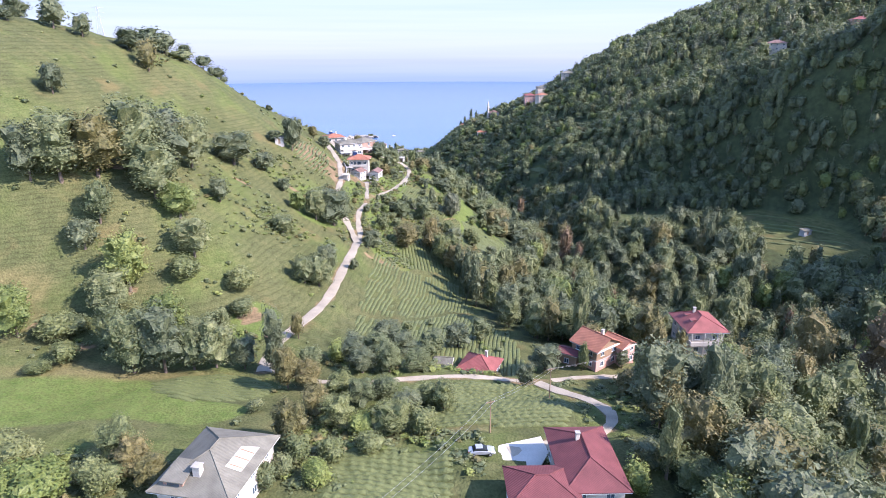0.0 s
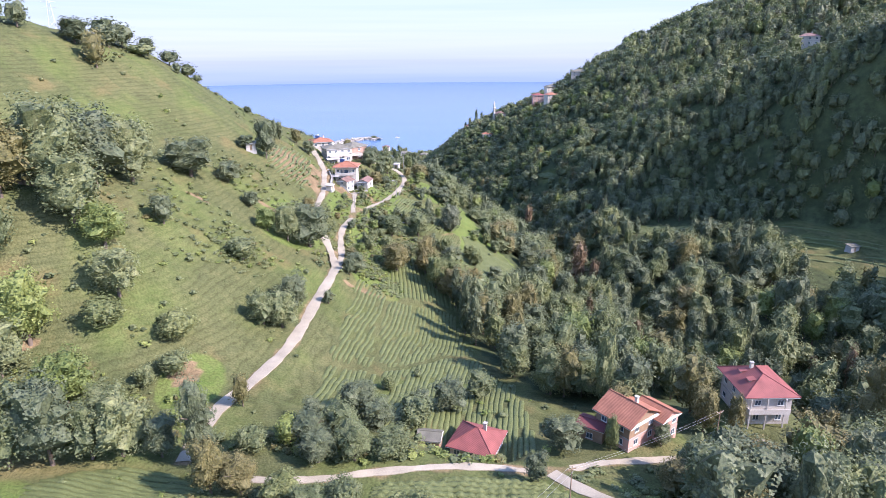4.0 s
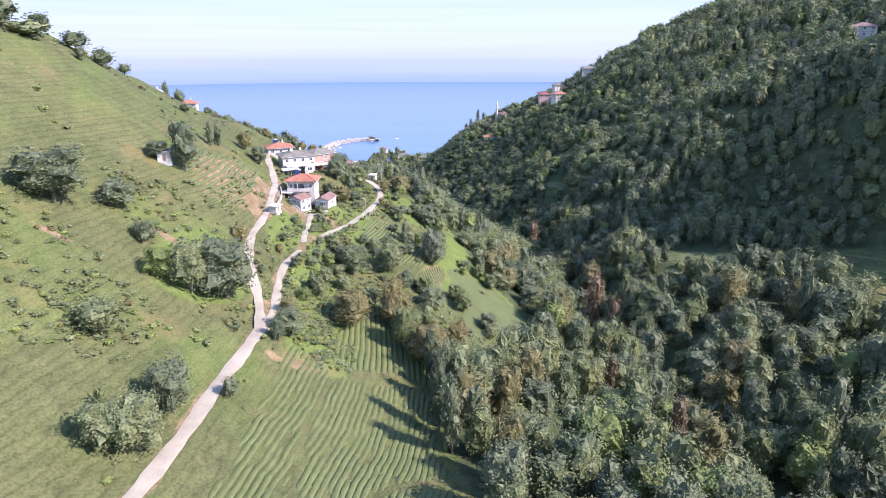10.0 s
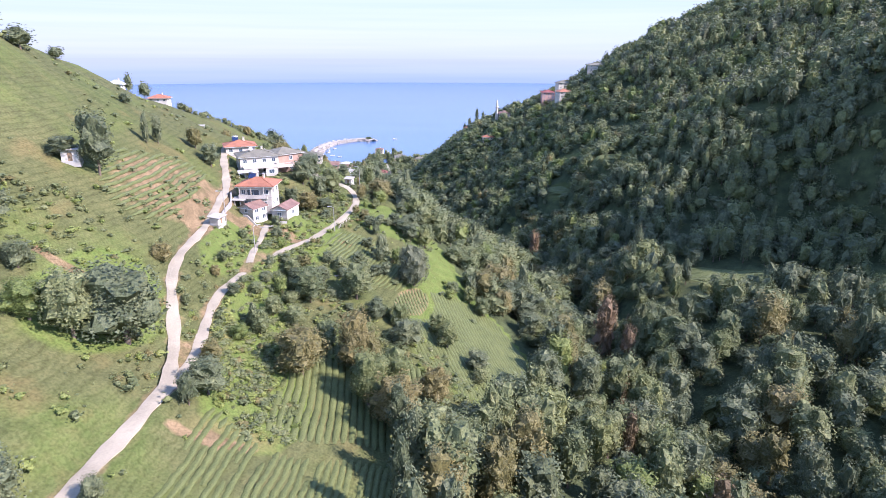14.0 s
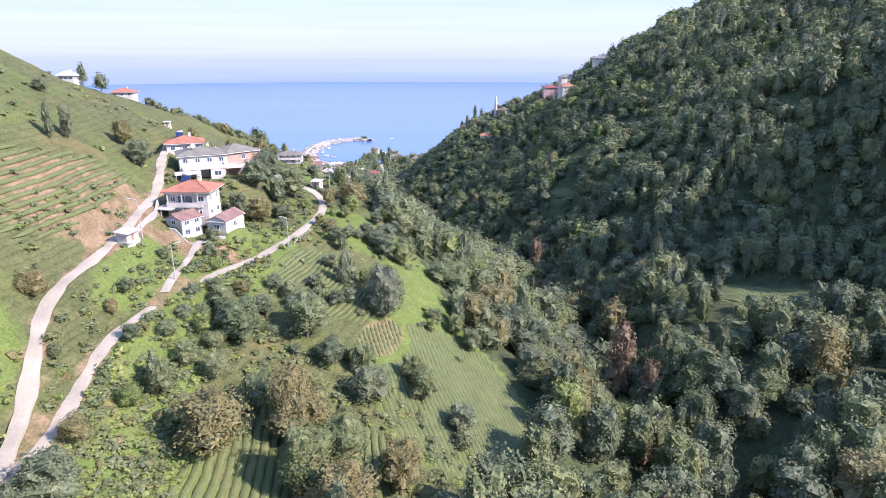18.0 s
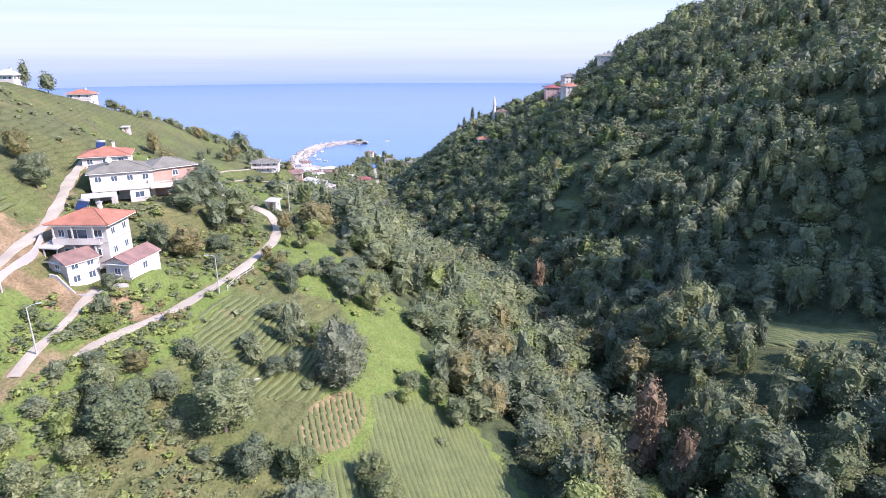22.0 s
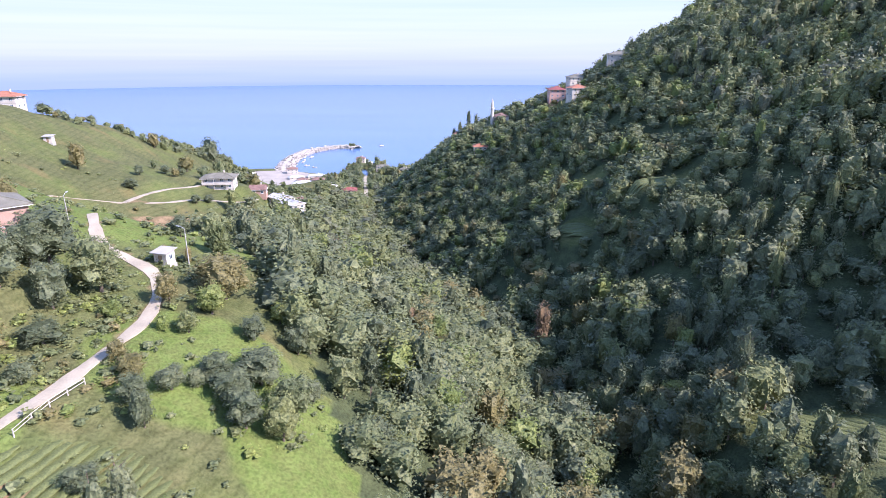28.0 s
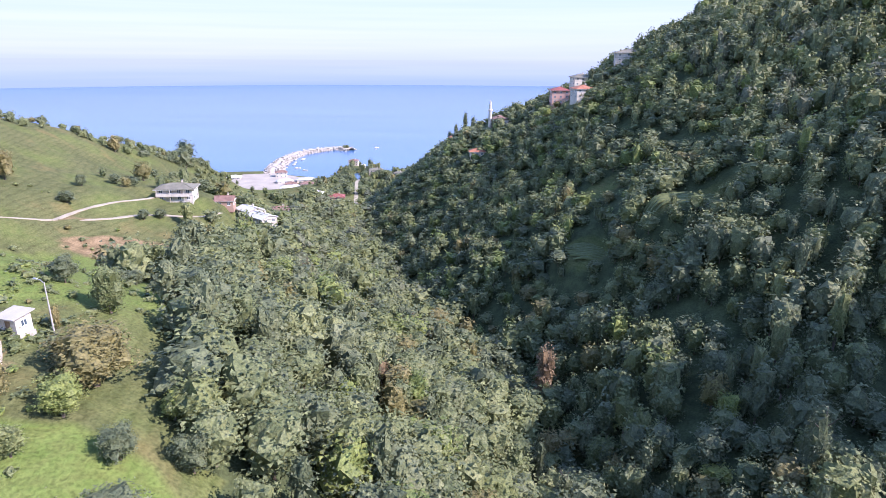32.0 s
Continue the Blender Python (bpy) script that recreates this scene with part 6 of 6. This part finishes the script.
def pylon(x, y, high):
    """A lattice mast: four tapering legs, rings, braces and three arms."""
    top = new("pylon")
    top.matrix_basis = pose(x, y, ground_at(x, y) - 0.3, 0, 0, 30)
    corner = lambda k, t: np.array([(1.6 - 1.3 * t) * (1 if k in (0, 1) else -1), (1.6 - 1.3 * t) * (1 if k in (0, 3) else -1), high * t])
    for k in range(4):
        v, f = tube([corner(k, 0), corner(k, 1)], [0.09, 0.06], 4)
        solid("leg", mesh_of("leg", v, f, STEEL), top)
    braces = []
    for i in range(7):
        for k in range(4):
            braces.append(tube([corner(k, i / 7), corner((k + 1) % 4, (i + 1) / 7)], [0.04, 0.04], 3))
            braces.append(tube([corner((k + 1) % 4, i / 7), corner(k, (i + 1) / 7)], [0.04, 0.04], 3))
    v, f = joined(braces)
    solid("bracing", mesh_of("bracing", v, f, STEEL), top)
    for h in (0.72, 0.84, 0.95):
        v, f = tube([(-2.6, 0, high * h), (0, 0, high * h + 0.3), (2.6, 0, high * h)], [0.05, 0.09, 0.05], 4)
        solid("crossarm", mesh_of("crossarm", v, f, STEEL), top)
    tagged(top, "steel lattice pylon on the grassy crest", "pylon")


pylon(-146, 288, 17)


def car(x, y, turn):
    """A silver saloon car: body with bonnet, cabin and boot, glass, wheels, lights and bumpers."""
    top = new("car")
    top.matrix_basis = pose(x, y, ground_at(x, y) + 0.03, 0, 0, turn)
    paint, dark, rubber = PAINT, glassy("car_glass", (0.02, 0.025, 0.03)), plain("tyre_rubber", (0.03, 0.03, 0.03), 0.9)
    side = [(-2.15, 0.35), (-2.2, 0.75), (-1.55, 0.95), (-0.95, 1.0), (0.75, 0.96), (1.6, 0.86), (2.15, 0.66), (2.2, 0.35)]
    bm = bmesh.new()
    rings = []
    for yy, inset in ((-0.86, 0.06), (-0.78, 0.0), (0.78, 0.0), (0.86, 0.06)):
        rings.append([bm.verts.new((px * (1 - inset * 0.3), yy, pz - inset * (1 if pz > 0.5 else -1))) for px, pz in side])
    for r, q in zip(rings[:-1], rings[1:]):
        for i in range(len(side)):
            j = (i + 1) % len(side)
            bm.faces.new((r[i], r[j], q[j], q[i]))
    bm.faces.new(rings[0][::-1])
    bm.faces.new(rings[-1])
    bmesh.ops.recalc_face_normals(bm, faces=bm.faces[:])
    part("body", bm, paint, top)
    cabin = [(-1.5, 0.95), (-0.95, 1.4), (0.15, 1.43), (0.95, 0.97)]
    bm = bmesh.new()
    a = [bm.verts.new((px, -0.74 + (0.12 if pz > 1.2 else 0), pz)) for px, pz in cabin]
    b = [bm.verts.new((px, 0.74 - (0.12 if pz > 1.2 else 0), pz)) for px, pz in cabin]
    for i in range(3):
        bm.faces.new((a[i], a[i + 1], b[i + 1], b[i]))
    bm.faces.new(a[::-1])
    bm.faces.new(b)
    bmesh.ops.recalc_face_normals(bm, faces=bm.faces[:])
    part("cabin_glass", bm, dark, top, "dark car windows")
    part("roof", box((-1.0, -0.6, 1.41, 0.18, 0.6, 1.47), bevel=0.03), paint, top)
    for px in (-1.35, 1.35):
        for yy in (-0.8, 0.8):
            v, f = tube([(px, yy - 0.1, 0.31), (px, yy - 0.099, 0.31), (px, yy + 0.099, 0.31), (px, yy + 0.1, 0.31)], [0.02, 0.31, 0.31, 0.02], 14)
            wheel = solid("wheel", mesh_of("wheel", v, f, rubber, smooth=False), top)
            v, f = tube([(px, yy - 0.115, 0.31), (px, yy - 0.114, 0.31), (px, yy + 0.114, 0.31), (px, yy + 0.115, 0.31)], [0.02, 0.18, 0.18, 0.02], 10)
            solid("rim", mesh_of("rim", v, f, STEEL), wheel)
    for yy in (-0.62, 0.62):
        part("headlight", box((2.06, yy - 0.16, 0.58, 2.19, yy + 0.16, 0.7), bevel=0.02), FRAME, top)
        part("tail_light", box((-2.21, yy - 0.14, 0.66, -2.12, yy + 0.14, 0.8), bevel=0.02), TAIL, top)
    tagged(top, "silver saloon car parked on the pale concrete drive", "car")


PAINT = plain("silver_car_paint", (0.36, 0.37, 0.38), 0.25, 3.0, 0.03, 0.6, 0, 0.4)
TAIL = plain("red_lamp_plastic", (0.4, 0.02, 0.02), 0.3, 3.0, 0.1, 0.5, 0)
car(8.2, 82.6, 2)
yard = slab([(x, y, 0.0) for x, y in [(8, 81), (12, 79.5), (17.5, 80), (19.5, 83.5), (19, 88), (14, 86.5), (9, 85)]][::-1], 0.3)
for vtx in yard.verts:
    vtx.co.z += ground_at(13, 83) + 0.1
bmesh.ops.recalc_face_normals(yard, faces=yard.faces[:])
tagged(part("paved_yard", yard, plain("pale_yard_concrete", (0.46, 0.43, 0.37), 0.9, 1.2, 0.2), None), "pale concrete yard before the crimson-roofed house", "yard", kind="structure")


def little_house(name, label, x, y, turn, wide, deep, high, wall, roof, category):
    """A one-room shelter: walls with a door and window opening, a sloped slab roof with overhang, a plinth."""
    top = new(name)
    top.matrix_basis = pose(x, y, ground_at(x, y), 0, 0, turn)
    w, d = wide / 2, deep / 2
    part("plinth", box((-w - 0.15, -d - 0.15, -1.2, w + 0.15, d + 0.15, 0.12)), CONCRETE, top)
    part("wall", box((-w, -d, 0.12, -0.45, -d + 0.15, high), (0.45, -d, 0.12, w, -d + 0.15, high), (-0.45, -d, 2.0, 0.45, -d + 0.15, high), (-w, -d + 0.15, 0.12, -w + 0.15, d, high), (w - 0.15, -d + 0.15, 0.12, w, d, high), (-w + 0.15, d - 0.15, 0.12, w - 0.15, d, high)), wall, top)
    part("door", box((-0.45, -d + 0.05, 0.12, 0.45, -d + 0.11, 2.0)), TIMBER, top)
    part("roof", slab([(-w - 0.4, -d - 0.5, high + 0.12), (w + 0.4, -d - 0.5, high + 0.12), (w + 0.4, d + 0.4, high + 0.5), (-w - 0.4, d + 0.4, high + 0.5)], 0.14), roof, top)
    opening(top, pose(w, 0, 0, 0, 0, 90), 0.9, 0.9, 1.1)
    tagged(top, label, category)


little_house("kiosk", "small white block shelter beside the lane", -15.2, 336.8, -15, 2.6, 2.2, 2.4, WHITE, CONCRETE, "shelter")
little_house("hut", "small white hut on the tea slope", -62.5, 253.5, 20, 3.4, 3.0, 2.6, WHITE, CONCRETE, "hut")
little_house("shed", "small grey shed on the eastern bench", 189.4, 284.6, 10, 4.2, 3.2, 2.4, CONCRETE, ROOF["grey"], "shed")
little_house("hut", "low white block store beside the upper lane", -37.0, 266.0, 80, 3.4, 2.2, 1.7, WHITE, CONCRETE, "hut")
little_house("hut", "tiny white hut on the western crest", -120, 470, 10, 3.0, 2.6, 2.4, WHITE, CONCRETE, "hut")


def wall_along(label, points, high, thick=0.3, name="retaining_wall", mat=None):
    """A low wall along ground points, in coursed lifts of uneven height."""
    line = spline(points, 1.2)
    z, _ = land(line[:, 0], line[:, 1])
    d = np.gradient(line, axis=0)
    d /= np.linalg.norm(d, axis=1)[:, None]
    side = np.stack([d[:, 1], -d[:, 0]], -1) * thick / 2
    r = np.random.default_rng(3)
    h = high + r.uniform(-0.06, 0.06, len(line))
    v = np.stack([np.column_stack([line - side, z - 0.6]), np.column_stack([line - side, z + h]), np.column_stack([line + side, z + h]), np.column_stack([line + side, z - 0.6])], 1)
    g = np.arange(len(line) * 4).reshape(-1, 4)
    f = np.stack([g[:-1], np.roll(g, -1, 1)[:-1], np.roll(g, -1, 1)[1:], g[1:]], -1).reshape(-1, 4)
    tagged(solid(name, mesh_of(name, v.reshape(-1, 3), f, mat or CONCRETE)), label, "wall")


wall_along("pale concrete wall below the hillside yard", [(-37.5, 270), (-38.2, 276), (-39, 282), (-40.5, 287)], 0.9)
wall_along("low pale wall below the white houses", [(-24, 281.5), (-27, 279.8), (-31, 278.6), (-35, 279)], 0.45, 0.25)
wall_along("low stone wall between orchard terraces", [(-9, 268), (-5, 271), (-1, 273.5)], 0.3, 0.35, "stone_wall", ROCK)


def guard_rail(points, label):
    top = new("guard_rail")
    line = spline(points, 2.2)
    z, _ = land(line[:, 0], line[:, 1])
    top.location = (line[0, 0], line[0, 1], z[0])
    o = np.array([line[0, 0], line[0, 1], z[0]])
    for (x, y), h in zip(line, z):
        part("post", box((x - o[0] - 0.05, y - o[1] - 0.05, h - o[2] - 0.3, x - o[0] + 0.05, y - o[1] + 0.05, h - o[2] + 0.95)), WHITE, top)
    for lift in (0.45, 0.88):
        v, f = tube(np.column_stack([line, z + lift]) - o, [0.045] * len(line), 5)
        solid("rail", mesh_of("rail", v, f, WHITE), top)
    tagged(top, label, "guard rail")


guard_rail([(-11.6, 291.5), (-11.2, 297), (-10, 302)], "white tubular guard rail beside the lower lane")

# ---- minaret and mosque on the ridge ----
top = new("mosque")
mx, my = 74, 690
top.matrix_basis = pose(mx, my, ground_at(mx, my), 0, 0, 10)
part("wall", box((-5, -5, -4, 5, 5, 6)), CREAM, top)
part("roof_slope", slab([(-5.6, -5.6, 6), (5.6, -5.6, 6), (0, 0, 8.4)], 0.15), ROOF["old"], top)
part("roof_slope", slab([(5.6, 5.6, 6), (-5.6, 5.6, 6), (0, 0, 8.4)], 0.15), ROOF["old"], top)
part("roof_slope", slab([(5.6, -5.6, 6), (5.6, 5.6, 6), (0, 0, 8.4)], 0.15), ROOF["old"], top)
part("roof_slope", slab([(-5.6, 5.6, 6), (-5.6, -5.6, 6), (0, 0, 8.4)], 0.15), ROOF["old"], top)
v, f = tube([(-6.6, 0, -4), (-6.6, 0, 11), (-6.6, 0, 11.2), (-6.6, 0, 12), (-6.6, 0, 12.1), (-6.6, 0, 15), (-6.6, 0, 18.5)], [1.3, 1.15, 1.7, 1.7, 1.0, 0.95, 0.05], 12)
solid("minaret", mesh_of("minaret", v, f, WHITE, smooth=False), top, "slender white minaret with a gallery")
for sd in range(4):
    for u in (-2.5, 0, 2.5):
        opening(top, pose(0, 0, 0, 0, 0, 90 * sd) @ Matrix.Translation((u, -5, 1.5)), 1.1, 2.2, 0.6)
tagged(top, "small mosque with a white minaret on the wooded ridge", "mosque")

# ---- harbour ----
mole = spline([(-152, 915), (-163, 960), (-169, 1010), (-168, 1052), (-162, 1085), (-150, 1108), (-132, 1128), (-115, 1134), (-100, 1122)], 4.0)
d = np.gradient(mole, axis=0)
d /= np.linalg.norm(d, axis=1)[:, None]
side = np.stack([d[:, 1], -d[:, 0]], -1)
v = np.stack([np.column_stack([mole + side * o, np.full(len(mole), h)]) for o, h in ((-13, -6), (-6, 2.0), (-3.5, 3.2), (3.5, 3.0), (6.5, 1.6), (12, -6))], 1)
g = np.arange(len(mole) * 6).reshape(-1, 6)
f = np.stack([g[:-1, :-1], g[:-1, 1:], g[1:, 1:], g[1:, :-1]], -1).reshape(-1, 4)[:, ::-1]
tagged(solid("breakwater", mesh_of("breakwater", v.reshape(-1, 3), f, ROCK)), "long curved breakwater of pale rock round the harbour", "breakwater", kind="structure")
rng = np.random.default_rng(41)
rocks = []
for _ in range(900):
    i = rng.integers(0, len(mole))
    o = rng.choice([-1, 1]) * rng.uniform(3.8, 10.5)
    c = np.array([*(mole[i] + side[i] * o + rng.uniform(-2, 2, 2)), 3.2 - 0.62 * (abs(o) - 3.5) + rng.uniform(-0.3, 0.4)])
    q = np.array([[a, b, e] for a in (-1, 1) for b in (-1, 1) for e in (-1, 1)], float) * rng.uniform(0.8, 1.9, 3) * rng.uniform(0.7, 1.0, (8, 3))
    t = rng.uniform(0, 6.28)
    q = q @ np.array([[math.cos(t), math.sin(t), 0], [-math.sin(t), math.cos(t), 0.3], [0, -0.3, 1]])
    rocks.append((q + c, np.array([[0, 1, 3, 2], [4, 6, 7, 5], [0, 4, 5, 1], [2, 3, 7, 6], [0, 2, 6, 4], [1, 5, 7, 3]])))
v, f = joined(rocks)
tagged(solid("breakwater_rocks", mesh_of("breakwater_rocks", v, f, ROCK)), "heaped pale boulders along the breakwater", "boulders", kind="stuff")
quay = slab([(-186, 856, 4.0), (-132, 826, 4.2), (-118, 846, 4.2), (-116, 898, 4.0), (-150, 925, 3.8), (-185, 915, 3.8)], 4.0)
tagged(part("quay", quay, plain("quay_paving", (0.27, 0.24, 0.2), 0.9, 0.3, 0.3), None), "flat grey concrete yard by the harbour", "quay", kind="structure")


def boat(x, y, turn, long):
    top = new("boat")
    top.matrix_basis = pose(x, y, 0.05, 0, 0, turn)
    bm = bmesh.new()
    prof = [(-0.5, 0.16), (-0.2, 0.2), (0.2, 0.19), (0.42, 0.1), (0.55, 0.0)]
    low = [bm.verts.new((u * long, s * w * 0.6 * long, -0.2)) for s in (1, -1) for u, w in (prof if s > 0 else prof[::-1])]
    high = [bm.verts.new((u * long * 1.03, s * w * long, 0.07 * long + (0.4 if u > 0.4 else 0))) for s in (1, -1) for u, w in (prof if s > 0 else prof[::-1])]
    for i in range(len(low)):
        j = (i + 1) % len(low)
        bm.faces.new((low[i], low[j], high[j], high[i]))
    bm.faces.new(high)
    bmesh.ops.recalc_face_normals(bm, faces=bm.faces[:])
    part("hull", bm, WHITE, top)
    part("cabin", box((-0.3 * long, -0.1 * long, 0.07 * long, 0.0, 0.1 * long, 0.2 * long), bevel=0.08), CREAM, top)
    tagged(top, "small white fishing boat moored in the harbour", "boat", "boats in the harbour")


for x, y, t, s in [(-150, 1000, 80, 8), (-152, 1016, 95, 7), (-148, 1040, 70, 9), (-140, 975, 30, 7), (-128, 962, 10, 6), (-66, 1150, 40, 8)]:
    boat(x, y, t, s)

# trees of the village, the shore and the western crest
rng = np.random.default_rng(77)
GROVE = []
for cx, cy, rx, ry, n in [(-60, 640, 40, 60, 60), (-85, 740, 60, 60, 60), (-70, 850, 50, 40, 45), (-25, 860, 40, 40, 30), (20, 830, 50, 50, 45), (-112, 905, 60, 10, 16), (-180, 900, 25, 14, 14), (-120, 640, 18, 60, 60), (-128, 600, 12, 50, 45), (-142, 545, 14, 40, 30),
                          (-128, 700, 16, 40, 40), (-85, 560, 25, 40, 28), (-45, 560, 25, 40, 40), (-20, 640, 20, 60, 40), (-108, 1130, 8, 4, 8), (-40, 470, 12, 40, 16), (-25, 395, 14, 30, 14), (-80, 500, 20, 20, 10), (-60, 930, 40, 10, 14), (-62, 955, 28, 22, 40), (-25, 905, 32, 22, 48), (-150, 840, 34, 12, 18), (-96, 865, 14, 26, 22)]:
    for _ in range(n):
        t, q = rng.uniform(0, 6.28), math.sqrt(rng.uniform(0, 1))
        x, y = cx + rx * q * math.cos(t), cy + ry * q * math.sin(t)
        z, off = land(x, y)
        near_mole = cy == 1130
        if (z[0] < 1.0 and not near_mole) or off[0] < 2.5 or (-190 < x < -112 and 820 < y < 928) or any(math.hypot(x - hx, y - hy) < 9 for _, hx, hy, *_ in VILLAGE) or math.hypot(x + 61, y - 486) < 12 or math.hypot(x + 40, y - 506) < 11:
            continue
        GROVE.append((x, y, 2.5 if near_mole else z[0] - 0.3, rng.uniform(5, 11) * (0.5 if x < -75 else 1), rng.uniform(5, 9) * (0.6 if x < -75 else 1), rng.choice(["broad", "dark", "grey", "brown", "ivy"], p=[0.42, 0.3, 0.14, 0.08, 0.06]), 3, 90))
scatter("village_grove", "trees and bushes between the village houses", GROVE, rng)
for x, y, h, w in [(13, 197, 20, 6.5), (14.5, 206, 19, 6), (11, 217, 16, 6), (15.5, 188, 18, 6.5)]:
    tree("ivy", x, y, h, w, 2)
tree("ivy", -33.3, 115.2, 15, 6, 2)
for x, y, h in [(52, 742, 19), (45, 750, 14), (58, 738, 12), (40, 748, 11)]:
    tree("poplar", x, y, h, 5.5, 0)
for x, y, h, w, k in [(-135, 665, 14, 16, "dark"), (-100, 300, 7, 9, "dark"), (-106, 325, 5, 6, "dark"), (-81, 316, 3.5, 4, "dark"), (-112, 262, 9, 12, "dark"), (-118, 272, 10, 12, "dark"), (-108, 282, 8, 10, "dark"), (-104, 292, 7, 10, "dark"), (-146, 446, 11, 7, "ivy"), (-141, 452, 10, 8, "dark"),
                      (-152, 262, 11, 12, "dark"), (-158, 250, 12, 13, "dark"), (-165, 243, 12, 14, "dark"), (-168, 495, 5, 7, "dark"), (-148, 512, 6, 8, "dark"), (205, 700, 14, 9, "conifer"), (212, 694, 12, 8, "dark"), (130, 668, 12, 7, "ivy"), (160, 672, 14, 8, "ivy")]:
    tree(k, x, y, h, w, 0)
